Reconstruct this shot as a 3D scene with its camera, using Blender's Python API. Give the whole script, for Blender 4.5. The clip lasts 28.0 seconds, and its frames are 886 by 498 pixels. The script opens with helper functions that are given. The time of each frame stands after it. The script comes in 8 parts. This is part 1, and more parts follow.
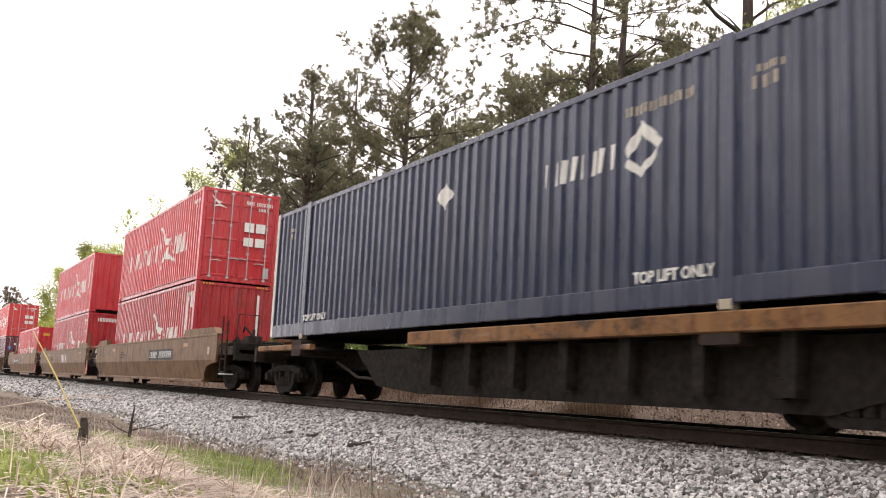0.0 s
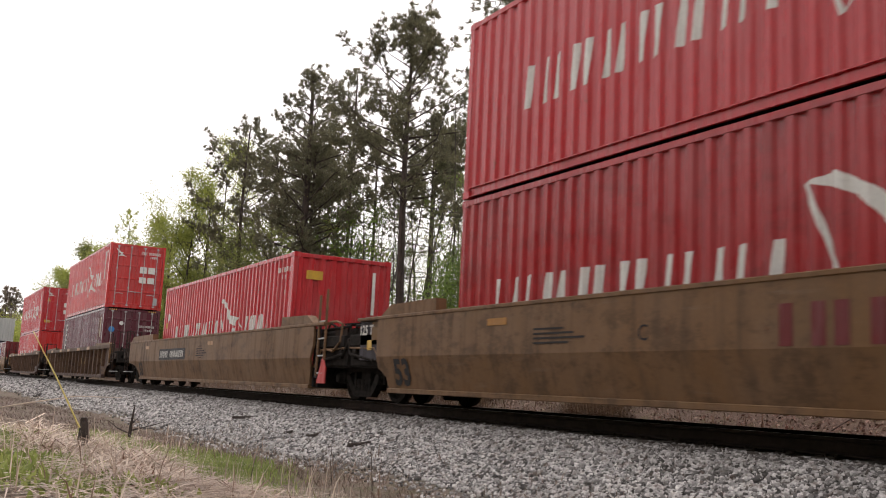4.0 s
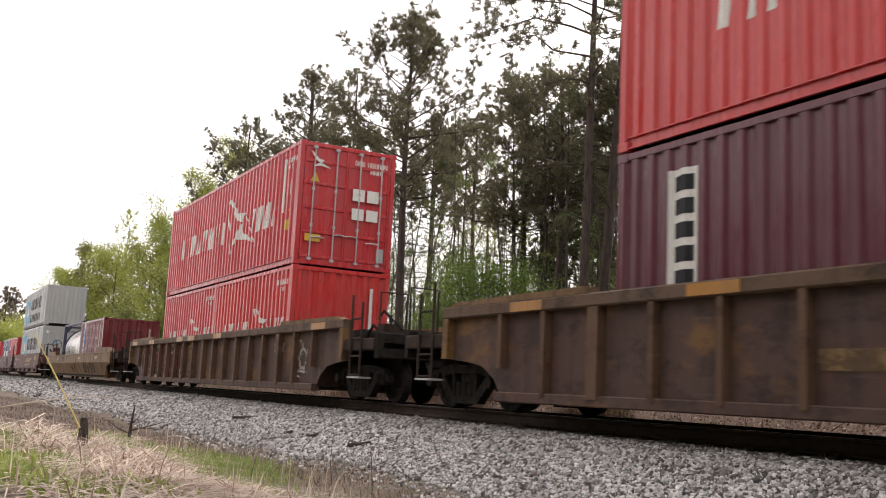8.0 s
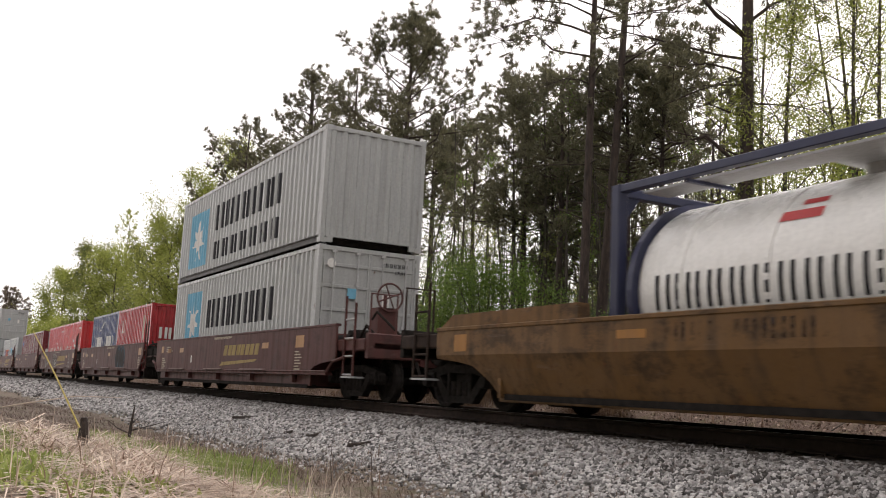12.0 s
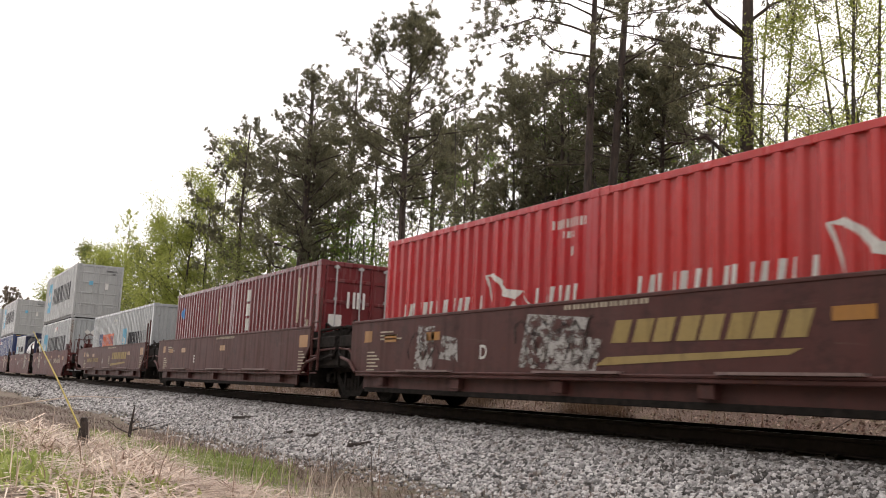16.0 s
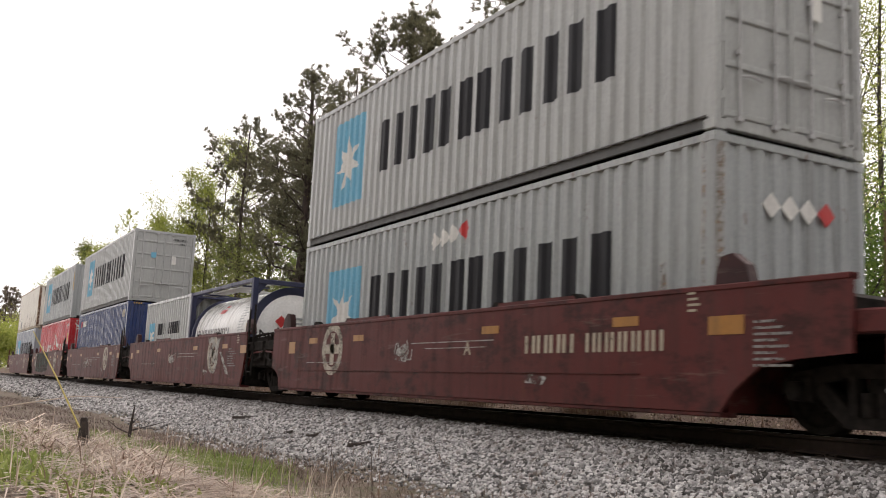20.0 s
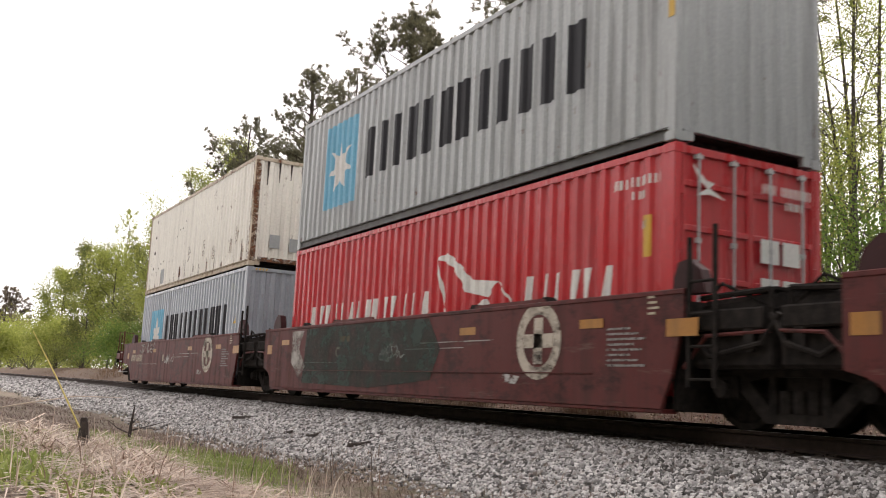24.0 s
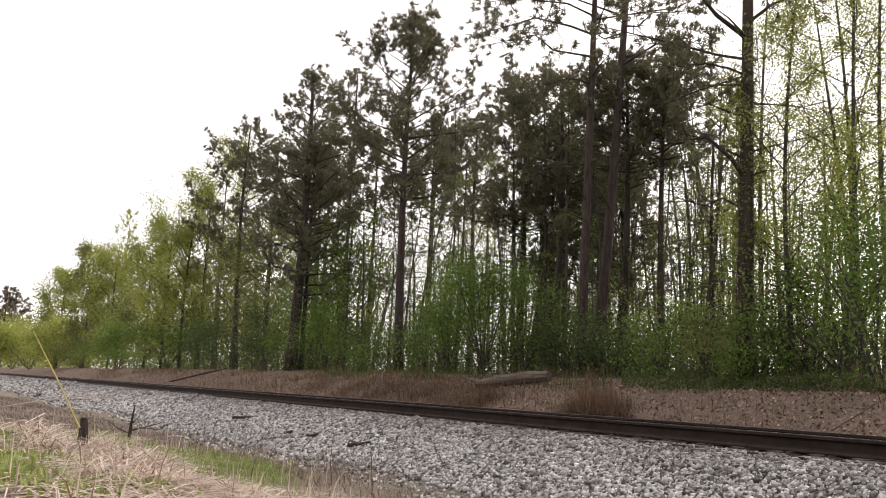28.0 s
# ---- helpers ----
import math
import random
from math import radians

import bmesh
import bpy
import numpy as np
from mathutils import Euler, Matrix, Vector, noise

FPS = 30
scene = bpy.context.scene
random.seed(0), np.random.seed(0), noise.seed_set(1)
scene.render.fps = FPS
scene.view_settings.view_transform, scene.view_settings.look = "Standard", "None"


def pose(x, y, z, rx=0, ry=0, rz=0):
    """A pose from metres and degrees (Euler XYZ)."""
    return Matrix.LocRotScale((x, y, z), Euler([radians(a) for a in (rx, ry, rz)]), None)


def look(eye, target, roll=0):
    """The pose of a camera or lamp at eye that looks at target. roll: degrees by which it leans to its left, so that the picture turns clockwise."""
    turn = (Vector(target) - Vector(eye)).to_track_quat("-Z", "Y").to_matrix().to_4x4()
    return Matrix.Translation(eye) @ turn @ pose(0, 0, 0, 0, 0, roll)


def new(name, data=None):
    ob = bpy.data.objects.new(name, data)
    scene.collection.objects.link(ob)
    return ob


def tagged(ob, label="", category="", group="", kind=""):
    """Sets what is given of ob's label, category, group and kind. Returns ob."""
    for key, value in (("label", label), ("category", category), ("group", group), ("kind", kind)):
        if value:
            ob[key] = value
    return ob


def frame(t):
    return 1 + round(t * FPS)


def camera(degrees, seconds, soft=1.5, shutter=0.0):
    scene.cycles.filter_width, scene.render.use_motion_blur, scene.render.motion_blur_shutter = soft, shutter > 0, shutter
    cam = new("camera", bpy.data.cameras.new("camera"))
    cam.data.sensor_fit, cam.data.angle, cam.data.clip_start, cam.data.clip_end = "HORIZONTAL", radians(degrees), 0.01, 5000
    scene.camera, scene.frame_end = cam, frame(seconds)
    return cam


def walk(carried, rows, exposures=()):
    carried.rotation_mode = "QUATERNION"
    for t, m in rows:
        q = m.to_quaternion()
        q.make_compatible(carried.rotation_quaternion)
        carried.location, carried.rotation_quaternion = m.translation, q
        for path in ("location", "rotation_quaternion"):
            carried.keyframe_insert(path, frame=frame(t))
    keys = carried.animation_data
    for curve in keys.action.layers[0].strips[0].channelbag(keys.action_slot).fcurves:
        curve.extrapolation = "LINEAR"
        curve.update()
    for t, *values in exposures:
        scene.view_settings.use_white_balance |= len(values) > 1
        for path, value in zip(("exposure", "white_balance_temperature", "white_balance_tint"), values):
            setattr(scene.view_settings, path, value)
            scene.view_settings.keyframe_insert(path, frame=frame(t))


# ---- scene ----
EYE = Vector((0.0, 0.0, 0.25))
YAW, PITCH, ROLL = radians(61.18), radians(8.50), 2.768
AIM = EYE + 10 * Vector((-math.sin(YAW) * math.cos(PITCH), math.cos(YAW) * math.cos(PITCH), math.sin(PITCH)))
cam = camera(49.78, 28.0, soft=1.0, shutter=0.15)
walk(cam, [(0.0, look(EYE, AIM, ROLL)), (28.0, look(EYE, AIM, ROLL))], exposures=[(0.0, 1.00, 6600, 17), (1.0, 0.84, 6600, 17), (2.0, 0.50, 6600, 17), (3.0, 0.30, 6600, 17), (6.0, 0.26, 6600, 17), (7.0, 0.30, 6600, 17), (8.0, 0.49, 6600, 17), (9.0, 0.32, 6600, 17), (10.0, 0.46, 6600, 17), (11.0, 0.37, 6600, 17), (12.0, 0.14, 6600, 17), (15.0, 0.40, 6600, 17), (16.0, 0.42, 6600, 17), (18.0, 0.44, 6600, 17), (20.0, 0.30, 6600, 17), (21.0, 0.22, 6600, 17), (24.0, 0.52, 6600, 17), (25.0, 0.32, 6600, 17), (26.0, 0.28, 6600, 17), (28.0, 0.22, 6600, 17)])

# ---- light: hazy white sky, weak soft sun behind the wood ----
SUN_AZ, SUN_EL = radians(-12), radians(33)
world = bpy.data.worlds.new("world")
scene.world = world
world.use_nodes = True
wt = world.node_tree
wt.nodes.clear()
w_sky = wt.nodes.new("ShaderNodeTexSky")
w_sky.sky_type, w_sky.sun_disc = "NISHITA", False
w_sky.sun_elevation, w_sky.sun_rotation = SUN_EL, SUN_AZ
w_sky.air_density, w_sky.dust_density, w_sky.ozone_density = 1.0, 6.0, 1.0
w_grey = wt.nodes.new("ShaderNodeHueSaturation")
w_grey.inputs["Saturation"].default_value = 0.18
w_bg = wt.nodes.new("ShaderNodeBackground")
w_bg.inputs["Strength"].default_value = 0.15
w_out = wt.nodes.new("ShaderNodeOutputWorld")
wt.links.new(w_sky.outputs[0], w_grey.inputs["Color"])
w_cloud = wt.nodes.new("ShaderNodeMix")
w_cloud.data_type = "RGBA"
w_cloud.inputs[0].default_value = 0.72
w_cloud.inputs[7].default_value = (9.6, 9.5, 9.2, 1)
wt.links.new(w_grey.outputs[0], w_cloud.inputs[6])
wt.links.new(w_cloud.outputs[2], w_bg.inputs["Color"])
wt.links.new(w_bg.outputs[0], w_out.inputs[0])
sun = new("sun", bpy.data.lights.new("sun", "SUN"))
sun.data.energy, sun.data.angle, sun.data.color = 1.8, radians(12), (1.0, 0.94, 0.84)
sun.matrix_world = look((0, 0, 60), Vector((0, 0, 60)) - Vector((math.sin(SUN_AZ) * math.cos(SUN_EL), math.cos(SUN_AZ) * math.cos(SUN_EL), math.sin(SUN_EL))))

# ---- plan: track along x, rail top at z = 0, camera at the origin ----
TRACK_Y = 8.60


# ---- materials ----
def nodes_of(name):
    m = bpy.data.materials.new(name)
    m.use_nodes = True
    nt = m.node_tree
    return m, nt, nt.nodes["Principled BSDF"]


def mixc(nt, fac, a, b, mode="MIX"):
    n = nt.nodes.new("ShaderNodeMix")
    n.data_type, n.blend_type = "RGBA", mode
    for sock, v in ((n.inputs[0], fac), (n.inputs[6], a), (n.inputs[7], b)):
        if isinstance(v, bpy.types.NodeSocket):
            nt.links.new(v, sock)
        elif isinstance(v, (int, float)):
            sock.default_value = v
        else:
            sock.default_value = (*v, 1)
    return n.outputs[2]


def ramp(nt, src, lo, hi):
    n = nt.nodes.new("ShaderNodeMapRange")
    n.inputs[1].default_value, n.inputs[2].default_value = lo, hi
    nt.links.new(src, n.inputs[0])
    return n.outputs[0]


def noise_of(nt, scale, stretch=(1, 1, 1), detail=4, rnd=True, rough=0.6):
    tc = nt.nodes.new("ShaderNodeTexCoord")
    mp = nt.nodes.new("ShaderNodeMapping")
    mp.inputs["Scale"].default_value = stretch
    nt.links.new(tc.outputs["Object"], mp.inputs["Vector"])
    if rnd:
        oi = nt.nodes.new("ShaderNodeObjectInfo")
        ml = nt.nodes.new("ShaderNodeMath")
        ml.operation = "MULTIPLY"
        ml.inputs[1].default_value = 37.0
        nt.links.new(oi.outputs["Random"], ml.inputs[0])
        nt.links.new(ml.outputs[0], mp.inputs["Location"])
    n = nt.nodes.new("ShaderNodeTexNoise")
    n.inputs["Scale"].default_value, n.inputs["Detail"].default_value = scale, detail
    n.inputs["Roughness"].default_value = rough
    nt.links.new(mp.outputs[0], n.inputs["Vector"])
    return n.outputs[0]


def bump(nt, bsdf, src, strength, dist=0.01):
    b = nt.nodes.new("ShaderNodeBump")
    b.inputs["Strength"].default_value, b.inputs["Distance"].default_value = strength, dist
    nt.links.new(src, b.inputs["Height"])
    nt.links.new(b.outputs[0], bsdf.inputs["Normal"])


def paint(name, col, rough=0.5, dirt=0.35, rust=0.0, fade=0.25, dirt_col=(0.05, 0.042, 0.036), metal=0.0, grime=0.0, repaint=None):
    """Worn paint on steel: blotchy fading, streaks of dirt running down, flecks of rust."""
    m, nt, b = nodes_of(name)
    pale = tuple(min(1, c * 0.8 + 0.10) for c in col)
    c = mixc(nt, ramp(nt, noise_of(nt, 0.9, detail=3), 0.35, 0.75), col, mixc(nt, fade, col, pale))
    streak = ramp(nt, noise_of(nt, 1.0, (5, 5, 0.35), 5), 0.48, 0.78)
    k = nt.nodes.new("ShaderNodeMath")
    k.operation = "MULTIPLY"
    k.inputs[1].default_value = dirt
    nt.links.new(streak, k.inputs[0])
    c = mixc(nt, k.outputs[0], c, dirt_col)
    fine = noise_of(nt, 22, detail=3)
    c = mixc(nt, ramp(nt, fine, 0.3, 0.7), c, mixc(nt, 0.16, c, (0.03, 0.03, 0.03)))
    if repaint:
        c = mixc(nt, ramp(nt, noise_of(nt, 1.1, (0.8, 1, 1.5), 5, rough=0.6), 0.56, 0.66), c, mixc(nt, 0.5, c, repaint))
    if grime:
        c = mixc(nt, ramp(nt, noise_of(nt, 1.7, (1, 1, 1.6), 8, rough=0.75), 0.50, 0.62), c, mixc(nt, grime, c, (0.012, 0.010, 0.009)))
        c = mixc(nt, ramp(nt, noise_of(nt, 2.6, (0.35, 1, 3.0), 7, rough=0.7), 0.60, 0.74), c, mixc(nt, grime * 0.5, c, (0.26, 0.22, 0.19)))
        c = mixc(nt, ramp(nt, noise_of(nt, 7.0, (0.6, 1, 1.2), 6, rough=0.8), 0.62, 0.70), c, mixc(nt, grime * 0.6, c, (0.02, 0.017, 0.015)))
    if rust:
        r = ramp(nt, noise_of(nt, 2.3, (1.6, 1.6, 0.8), 7, rough=0.72), 0.66 - 0.16 * rust, 0.74 - 0.12 * rust)
        rc = mixc(nt, ramp(nt, fine, 0.35, 0.65), (0.16, 0.055, 0.022), (0.07, 0.03, 0.018))
        c = mixc(nt, r, c, rc)
    nt.links.new(c, b.inputs["Base Color"])
    rr = nt.nodes.new("ShaderNodeMapRange")
    rr.inputs[3].default_value, rr.inputs[4].default_value = rough - 0.1, min(1, rough + 0.22)
    nt.links.new(streak, rr.inputs[0])
    nt.links.new(rr.outputs[0], b.inputs["Roughness"])
    b.inputs["Metallic"].default_value = metal
    if rough >= 0.55:
        b.inputs["Specular IOR Level"].default_value = 0.18
    bump(nt, b, noise_of(nt, 3.0, (1, 1, 0.5), 3), 0.12, 0.03)
    return m


def rough_mat(name, a, b_, scale, rough=0.9, bmp=0.5, dist=0.02, big=None, rnd=True, stretch=(1, 1, 1)):
    m, nt, b = nodes_of(name)
    n1 = noise_of(nt, scale, stretch, 6, rnd)
    c = mixc(nt, ramp(nt, n1, 0.3, 0.7), a, b_)
    if big:
        c = mixc(nt, ramp(nt, noise_of(nt, big[0], (1, 1, 1), 4, rnd), 0.42, 0.62), c, big[1])
    nt.links.new(c, b.inputs["Base Color"])
    b.inputs["Roughness"].default_value = rough
    bump(nt, b, n1, bmp, dist)
    return m


def leafy(name, a, b_, through_light=0.4, rough=0.6):
    """Leaves: each one its own shade, some of the light passes through."""
    m, nt, b = nodes_of(name)
    g = nt.nodes.new("ShaderNodeNewGeometry")
    c = mixc(nt, g.outputs["Random Per Island"], a, b_)
    c = mixc(nt, ramp(nt, noise_of(nt, 0.6, detail=2), 0.35, 0.7), c, mixc(nt, 0.35, c, a))
    nt.links.new(c, b.inputs["Base Color"])
    b.inputs["Roughness"].default_value = rough
    t = nt.nodes.new("ShaderNodeBsdfTranslucent")
    nt.links.new(c, t.inputs["Color"])
    mx = nt.nodes.new("ShaderNodeMixShader")
    mx.inputs[0].default_value = through_light
    nt.links.new(b.outputs[0], mx.inputs[1])
    nt.links.new(t.outputs[0], mx.inputs[2])
    nt.links.new(mx.outputs[0], nt.nodes["Material Output"].inputs[0])
    return m


def island(name, a, b_, rough=0.9, bmp_scale=0):
    m, nt, b = nodes_of(name)
    g = nt.nodes.new("ShaderNodeNewGeometry")
    c = mixc(nt, g.outputs["Random Per Island"], a, b_)
    if bmp_scale:
        n = noise_of(nt, bmp_scale, detail=3)
        c = mixc(nt, ramp(nt, n, 0.3, 0.7), c, mixc(nt, 0.35, c, (0.03, 0.03, 0.03)))
        bump(nt, b, n, 0.3, 0.01)
    nt.links.new(c, b.inputs["Base Color"])
    b.inputs["Roughness"].default_value = rough
    return m


RED = paint("red_paint", (0.50, 0.019, 0.026), 0.36, 0.30, 0.05, 0.35)
RED_DARK = paint("red_paint_weathered", (0.40, 0.019, 0.024), 0.36, 0.35, 0.12, 0.35, grime=0.25)
ORANGE_RED = paint("orange_red_paint", (0.55, 0.028, 0.026), 0.36, 0.30, 0.05, 0.3)
MAROON = paint("maroon_paint", (0.15, 0.016, 0.02), 0.36, 0.3, 0.08)
PLUM = paint("plum_paint", (0.11, 0.016, 0.03), 0.36, 0.3, 0.05)
NAVY = paint("navy_paint", (0.024, 0.030, 0.070), 0.36, 0.25, 0.0)
BLUE = paint("blue_paint", (0.022, 0.040, 0.13), 0.36, 0.25, 0.03)
GREY = paint("grey_paint", (0.40, 0.41, 0.40), 0.36, 0.28, 0.04, 0.2)
GREY_OLD = paint("old_grey_paint", (0.37, 0.39, 0.39), 0.36, 0.5, 0.22, 0.2)
GREY_BLUE = paint("blue_grey_paint", (0.33, 0.36, 0.40), 0.36, 0.3, 0.12, 0.2)
CREAM = paint("rusty_cream_paint", (0.82, 0.79, 0.71), 0.45, 0.22, 0.26, 0.1)
EMBLEM = paint("dirty_cream_emblem", (0.52, 0.46, 0.38), 0.7, 0.5, 0.1, grime=0.8)
TAN = paint("faded_tan_paint", (0.185, 0.100, 0.046), 0.6, 0.6, 0.14, 0.25, grime=0.4)
TAN_RIB = paint("rusty_brown_yellow_paint", (0.088, 0.050, 0.040), 0.7, 0.6, 0.4, 0.12, grime=0.5, repaint=(0.24, 0.125, 0.035))
STEP_PAINT = paint("scuffed_pale_brown_paint", (0.24, 0.17, 0.155), 0.6, 0.4)
HUMP_PAINT = paint("dark_maroon_paint", (0.042, 0.012, 0.013), 0.6, 0.5, 0.15, 0.1, grime=0.4)
END_PAINT = paint("dark_purple_end_paint", (0.030, 0.024, 0.034), 0.6, 0.4, 0.1, 0.1, grime=0.3)
RIB_PAINT = paint("rusty_golden_rib_paint", (0.118, 0.064, 0.037), 0.7, 0.6, 0.3, 0.15, grime=0.45)
CHORD_PAINT = paint("dull_brown_gold_chord_paint", (0.118, 0.072, 0.045), 0.7, 0.6, 0.3, 0.15, grime=0.6)
TAN_GOLD = paint("dirty_golden_paint", (0.170, 0.088, 0.028), 0.6, 0.65, 0.3, 0.25, grime=0.6)
BROWN = paint("mineral_brown_paint", (0.092, 0.032, 0.028), 0.6, 0.5, 0.06, 0.12, grime=0.35)
BROWN_RED = paint("oxide_red_paint", (0.105, 0.021, 0.019), 0.6, 0.55, 0.12, 0.12, grime=0.6)
FRAME_BLUE = paint("frame_blue_paint", (0.018, 0.023, 0.070), 0.5, 0.3, 0.03)
TANK_WHITE = paint("tank_white_paint", (0.86, 0.85, 0.82), 0.35, 0.08, 0.0, 0.1)
SILL_YELLOW = paint("sill_yellow_paint", (0.22, 0.098, 0.028), 0.6, 0.6, 0.7, grime=0.8)
GRIME_SHADE = rough_mat("black_grime_and_shade", (0.011, 0.010, 0.0095), (0.032, 0.027, 0.024), 9, 0.9, 0.4)
GRIME_SHADE.node_tree.nodes["Principled BSDF"].inputs["Specular IOR Level"].default_value = 0.08
STEEL = rough_mat("worn_steel", (0.22, 0.21, 0.20), (0.34, 0.33, 0.32), 20, 0.35, 0.1)
STEEL.node_tree.nodes["Principled BSDF"].inputs["Metallic"].default_value = 0.9
GALV = rough_mat("galvanised_rod", (0.34, 0.34, 0.34), (0.46, 0.46, 0.46), 20, 0.5, 0.1)
RAIL_RUST = rough_mat("rusty_rail", (0.022, 0.016, 0.014), (0.052, 0.035, 0.028), 6, 0.8, 0.3)
RAIL_RUST.node_tree.nodes["Principled BSDF"].inputs["Specular IOR Level"].default_value = 0.15
TIE_WOOD = rough_mat("creosoted_wood", (0.030, 0.024, 0.02), (0.075, 0.06, 0.05), 14, 0.95, 0.7, stretch=(4, 0.6, 4))
WHITE = paint("white_lettering", (0.72, 0.71, 0.67), 0.6, 0.2, 0.0, 0.1)
BLACK = paint("black_lettering", (0.018, 0.018, 0.022), 0.6, 0.15, 0.0, 0.12)
CREAM_INK = paint("cream_lettering", (0.50, 0.43, 0.33), 0.7, 0.4, 0.05)
GOLD_INK = paint("gold_lettering", (0.36, 0.26, 0.10), 0.7, 0.45, 0.0)
SKY_BLUE = paint("light_blue_panel", (0.16, 0.42, 0.58), 0.55, 0.2, 0.0)
STICKER_BLUE = paint("blue_sticker", (0.02, 0.20, 0.52), 0.5, 0.1)
STICKER_RED = paint("red_sticker", (0.52, 0.03, 0.03), 0.5, 0.1)
STICKER_YELLOW = paint("yellow_sticker", (0.60, 0.36, 0.03), 0.5, 0.25)
STICKER_ORANGE = paint("orange_panel", (0.60, 0.13, 0.05), 0.5, 0.2)
REFLECT = paint("amber_reflector", (0.38, 0.165, 0.02), 0.45, 0.5)
SPRAY_DARK = paint("dark_spray_paint", (0.03, 0.025, 0.025), 0.8, 0.2)
SPRAY_PALE = paint("pale_spray_paint", (0.42, 0.40, 0.37), 0.8, 0.4)
SPRAY_GREEN = paint("green_spray_paint", (0.042, 0.060, 0.050), 0.8, 0.3)
SPRAY_TEAL = paint("teal_spray_paint", (0.04, 0.075, 0.10), 0.8, 0.3)


def worn(m, lo=0.40, hi=0.60, scale=3.0):
    """Paint that has flaked or was sprayed thin: gaps show what lies under it."""
    nt = m.node_tree
    b = nt.nodes["Principled BSDF"]
    tr = nt.nodes.new("ShaderNodeBsdfTransparent")
    mx = nt.nodes.new("ShaderNodeMixShader")
    nt.links.new(ramp(nt, noise_of(nt, scale, (1, 1, 1.3), 8, rough=0.75), lo, hi), mx.inputs[0])
    nt.links.new(tr.outputs[0], mx.inputs[1])
    nt.links.new(b.outputs[0], mx.inputs[2])
    nt.links.new(mx.outputs[0], nt.nodes["Material Output"].inputs[0])
    return m


SPRAY_GREEN = worn(SPRAY_GREEN, 0.24, 0.62, 1.6)
SPRAY_TEAL = worn(SPRAY_TEAL, 0.38, 0.50, 3.0)
SPRAY_PALE = worn(SPRAY_PALE, 0.34, 0.52, 5.0)
SPRAY_DARK_WORN = worn(paint("thin_dark_spray", (0.045, 0.03, 0.025), 0.8, 0.2), 0.42, 0.60, 4.0)
SPRAY_WORN = worn(paint("flaked_pale_spray", (0.46, 0.43, 0.39), 0.8, 0.4), 0.32, 0.62, 2.6)
EMBLEM = worn(EMBLEM, 0.30, 0.46, 5.0)
FAINT_INK = worn(paint("faint_grey_lettering", (0.26, 0.24, 0.23), 0.7, 0.4), 0.34, 0.52, 16.0)
GOLD_WORN = worn(paint("worn_gold_patch", (0.20, 0.125, 0.055), 0.7, 0.5), 0.36, 0.60, 4.0)
SPRAY_BLOT = worn(paint("blotchy_pale_spray", (0.44, 0.42, 0.40), 0.8, 0.4), 0.44, 0.54, 5.5)
CREAM_INK = worn(CREAM_INK, 0.26, 0.44, 14.0)
RUST_STAIN = worn(rough_mat("rust_stain", (0.16, 0.075, 0.04), (0.40, 0.27, 0.16), 9, 0.9, 0.2), 0.46, 0.66, 14.0)
RUST_DEEP = worn(rough_mat("deep_rust", (0.060, 0.026, 0.014), (0.20, 0.085, 0.040), 11, 0.9, 0.3), 0.38, 0.56, 7.0)
BARK = rough_mat("pine_bark", (0.022, 0.017, 0.014), (0.075, 0.052, 0.042), 5, 0.95, 1.0, 0.04, stretch=(2, 2, 0.5))
BARK_GREY = rough_mat("grey_bark", (0.03, 0.025, 0.02), (0.09, 0.074, 0.06), 6, 0.95, 0.8, 0.03, stretch=(2, 2, 0.4))
NEEDLE = leafy("pine_needles", (0.085, 0.083, 0.050), (0.215, 0.200, 0.115), 0.5)
# far needles are paler and redder: distance haze put into their colour
NEEDLE_HAZE = leafy("hazy_far_pine_needles", (0.10, 0.085, 0.06), (0.24, 0.19, 0.13), 0.4)
LEAF_LIME = leafy("spring_leaves", (0.20, 0.24, 0.045), (0.42, 0.44, 0.12), 0.6)
LEAF_GREEN = leafy("green_leaves", (0.07, 0.125, 0.02), (0.20, 0.29, 0.055), 0.55)
LEAF_DARK = leafy("dark_leaves", (0.04, 0.068, 0.018), (0.12, 0.16, 0.042), 0.5)
LEAF_OLIVE = leafy("olive_leaves", (0.12, 0.145, 0.035), (0.27, 0.28, 0.09), 0.55)
STRAW = leafy("dry_straw", (0.26, 0.165, 0.11), (0.95, 0.82, 0.69), 0.2, 0.6)
MAT = leafy("matted_straw", (0.10, 0.070, 0.055), (0.46, 0.35, 0.28), 0.2, 0.8)
WEED = leafy("verge_weeds", (0.18, 0.23, 0.05), (0.42, 0.48, 0.14), 0.4)
DEAD = leafy("dead_grass_blades", (0.13, 0.095, 0.08), (0.31, 0.24, 0.205), 0.2, 0.8)
SEDGE = leafy("brown_sedge", (0.095, 0.056, 0.034), (0.26, 0.165, 0.10), 0.3, 0.8)
GRASS = leafy("fresh_grass", (0.15, 0.21, 0.045), (0.40, 0.47, 0.14), 0.45)
YELLOW_STEM = rough_mat("yellow_stem", (0.50, 0.40, 0.10), (0.62, 0.52, 0.20), 12, 0.7, 0.2)


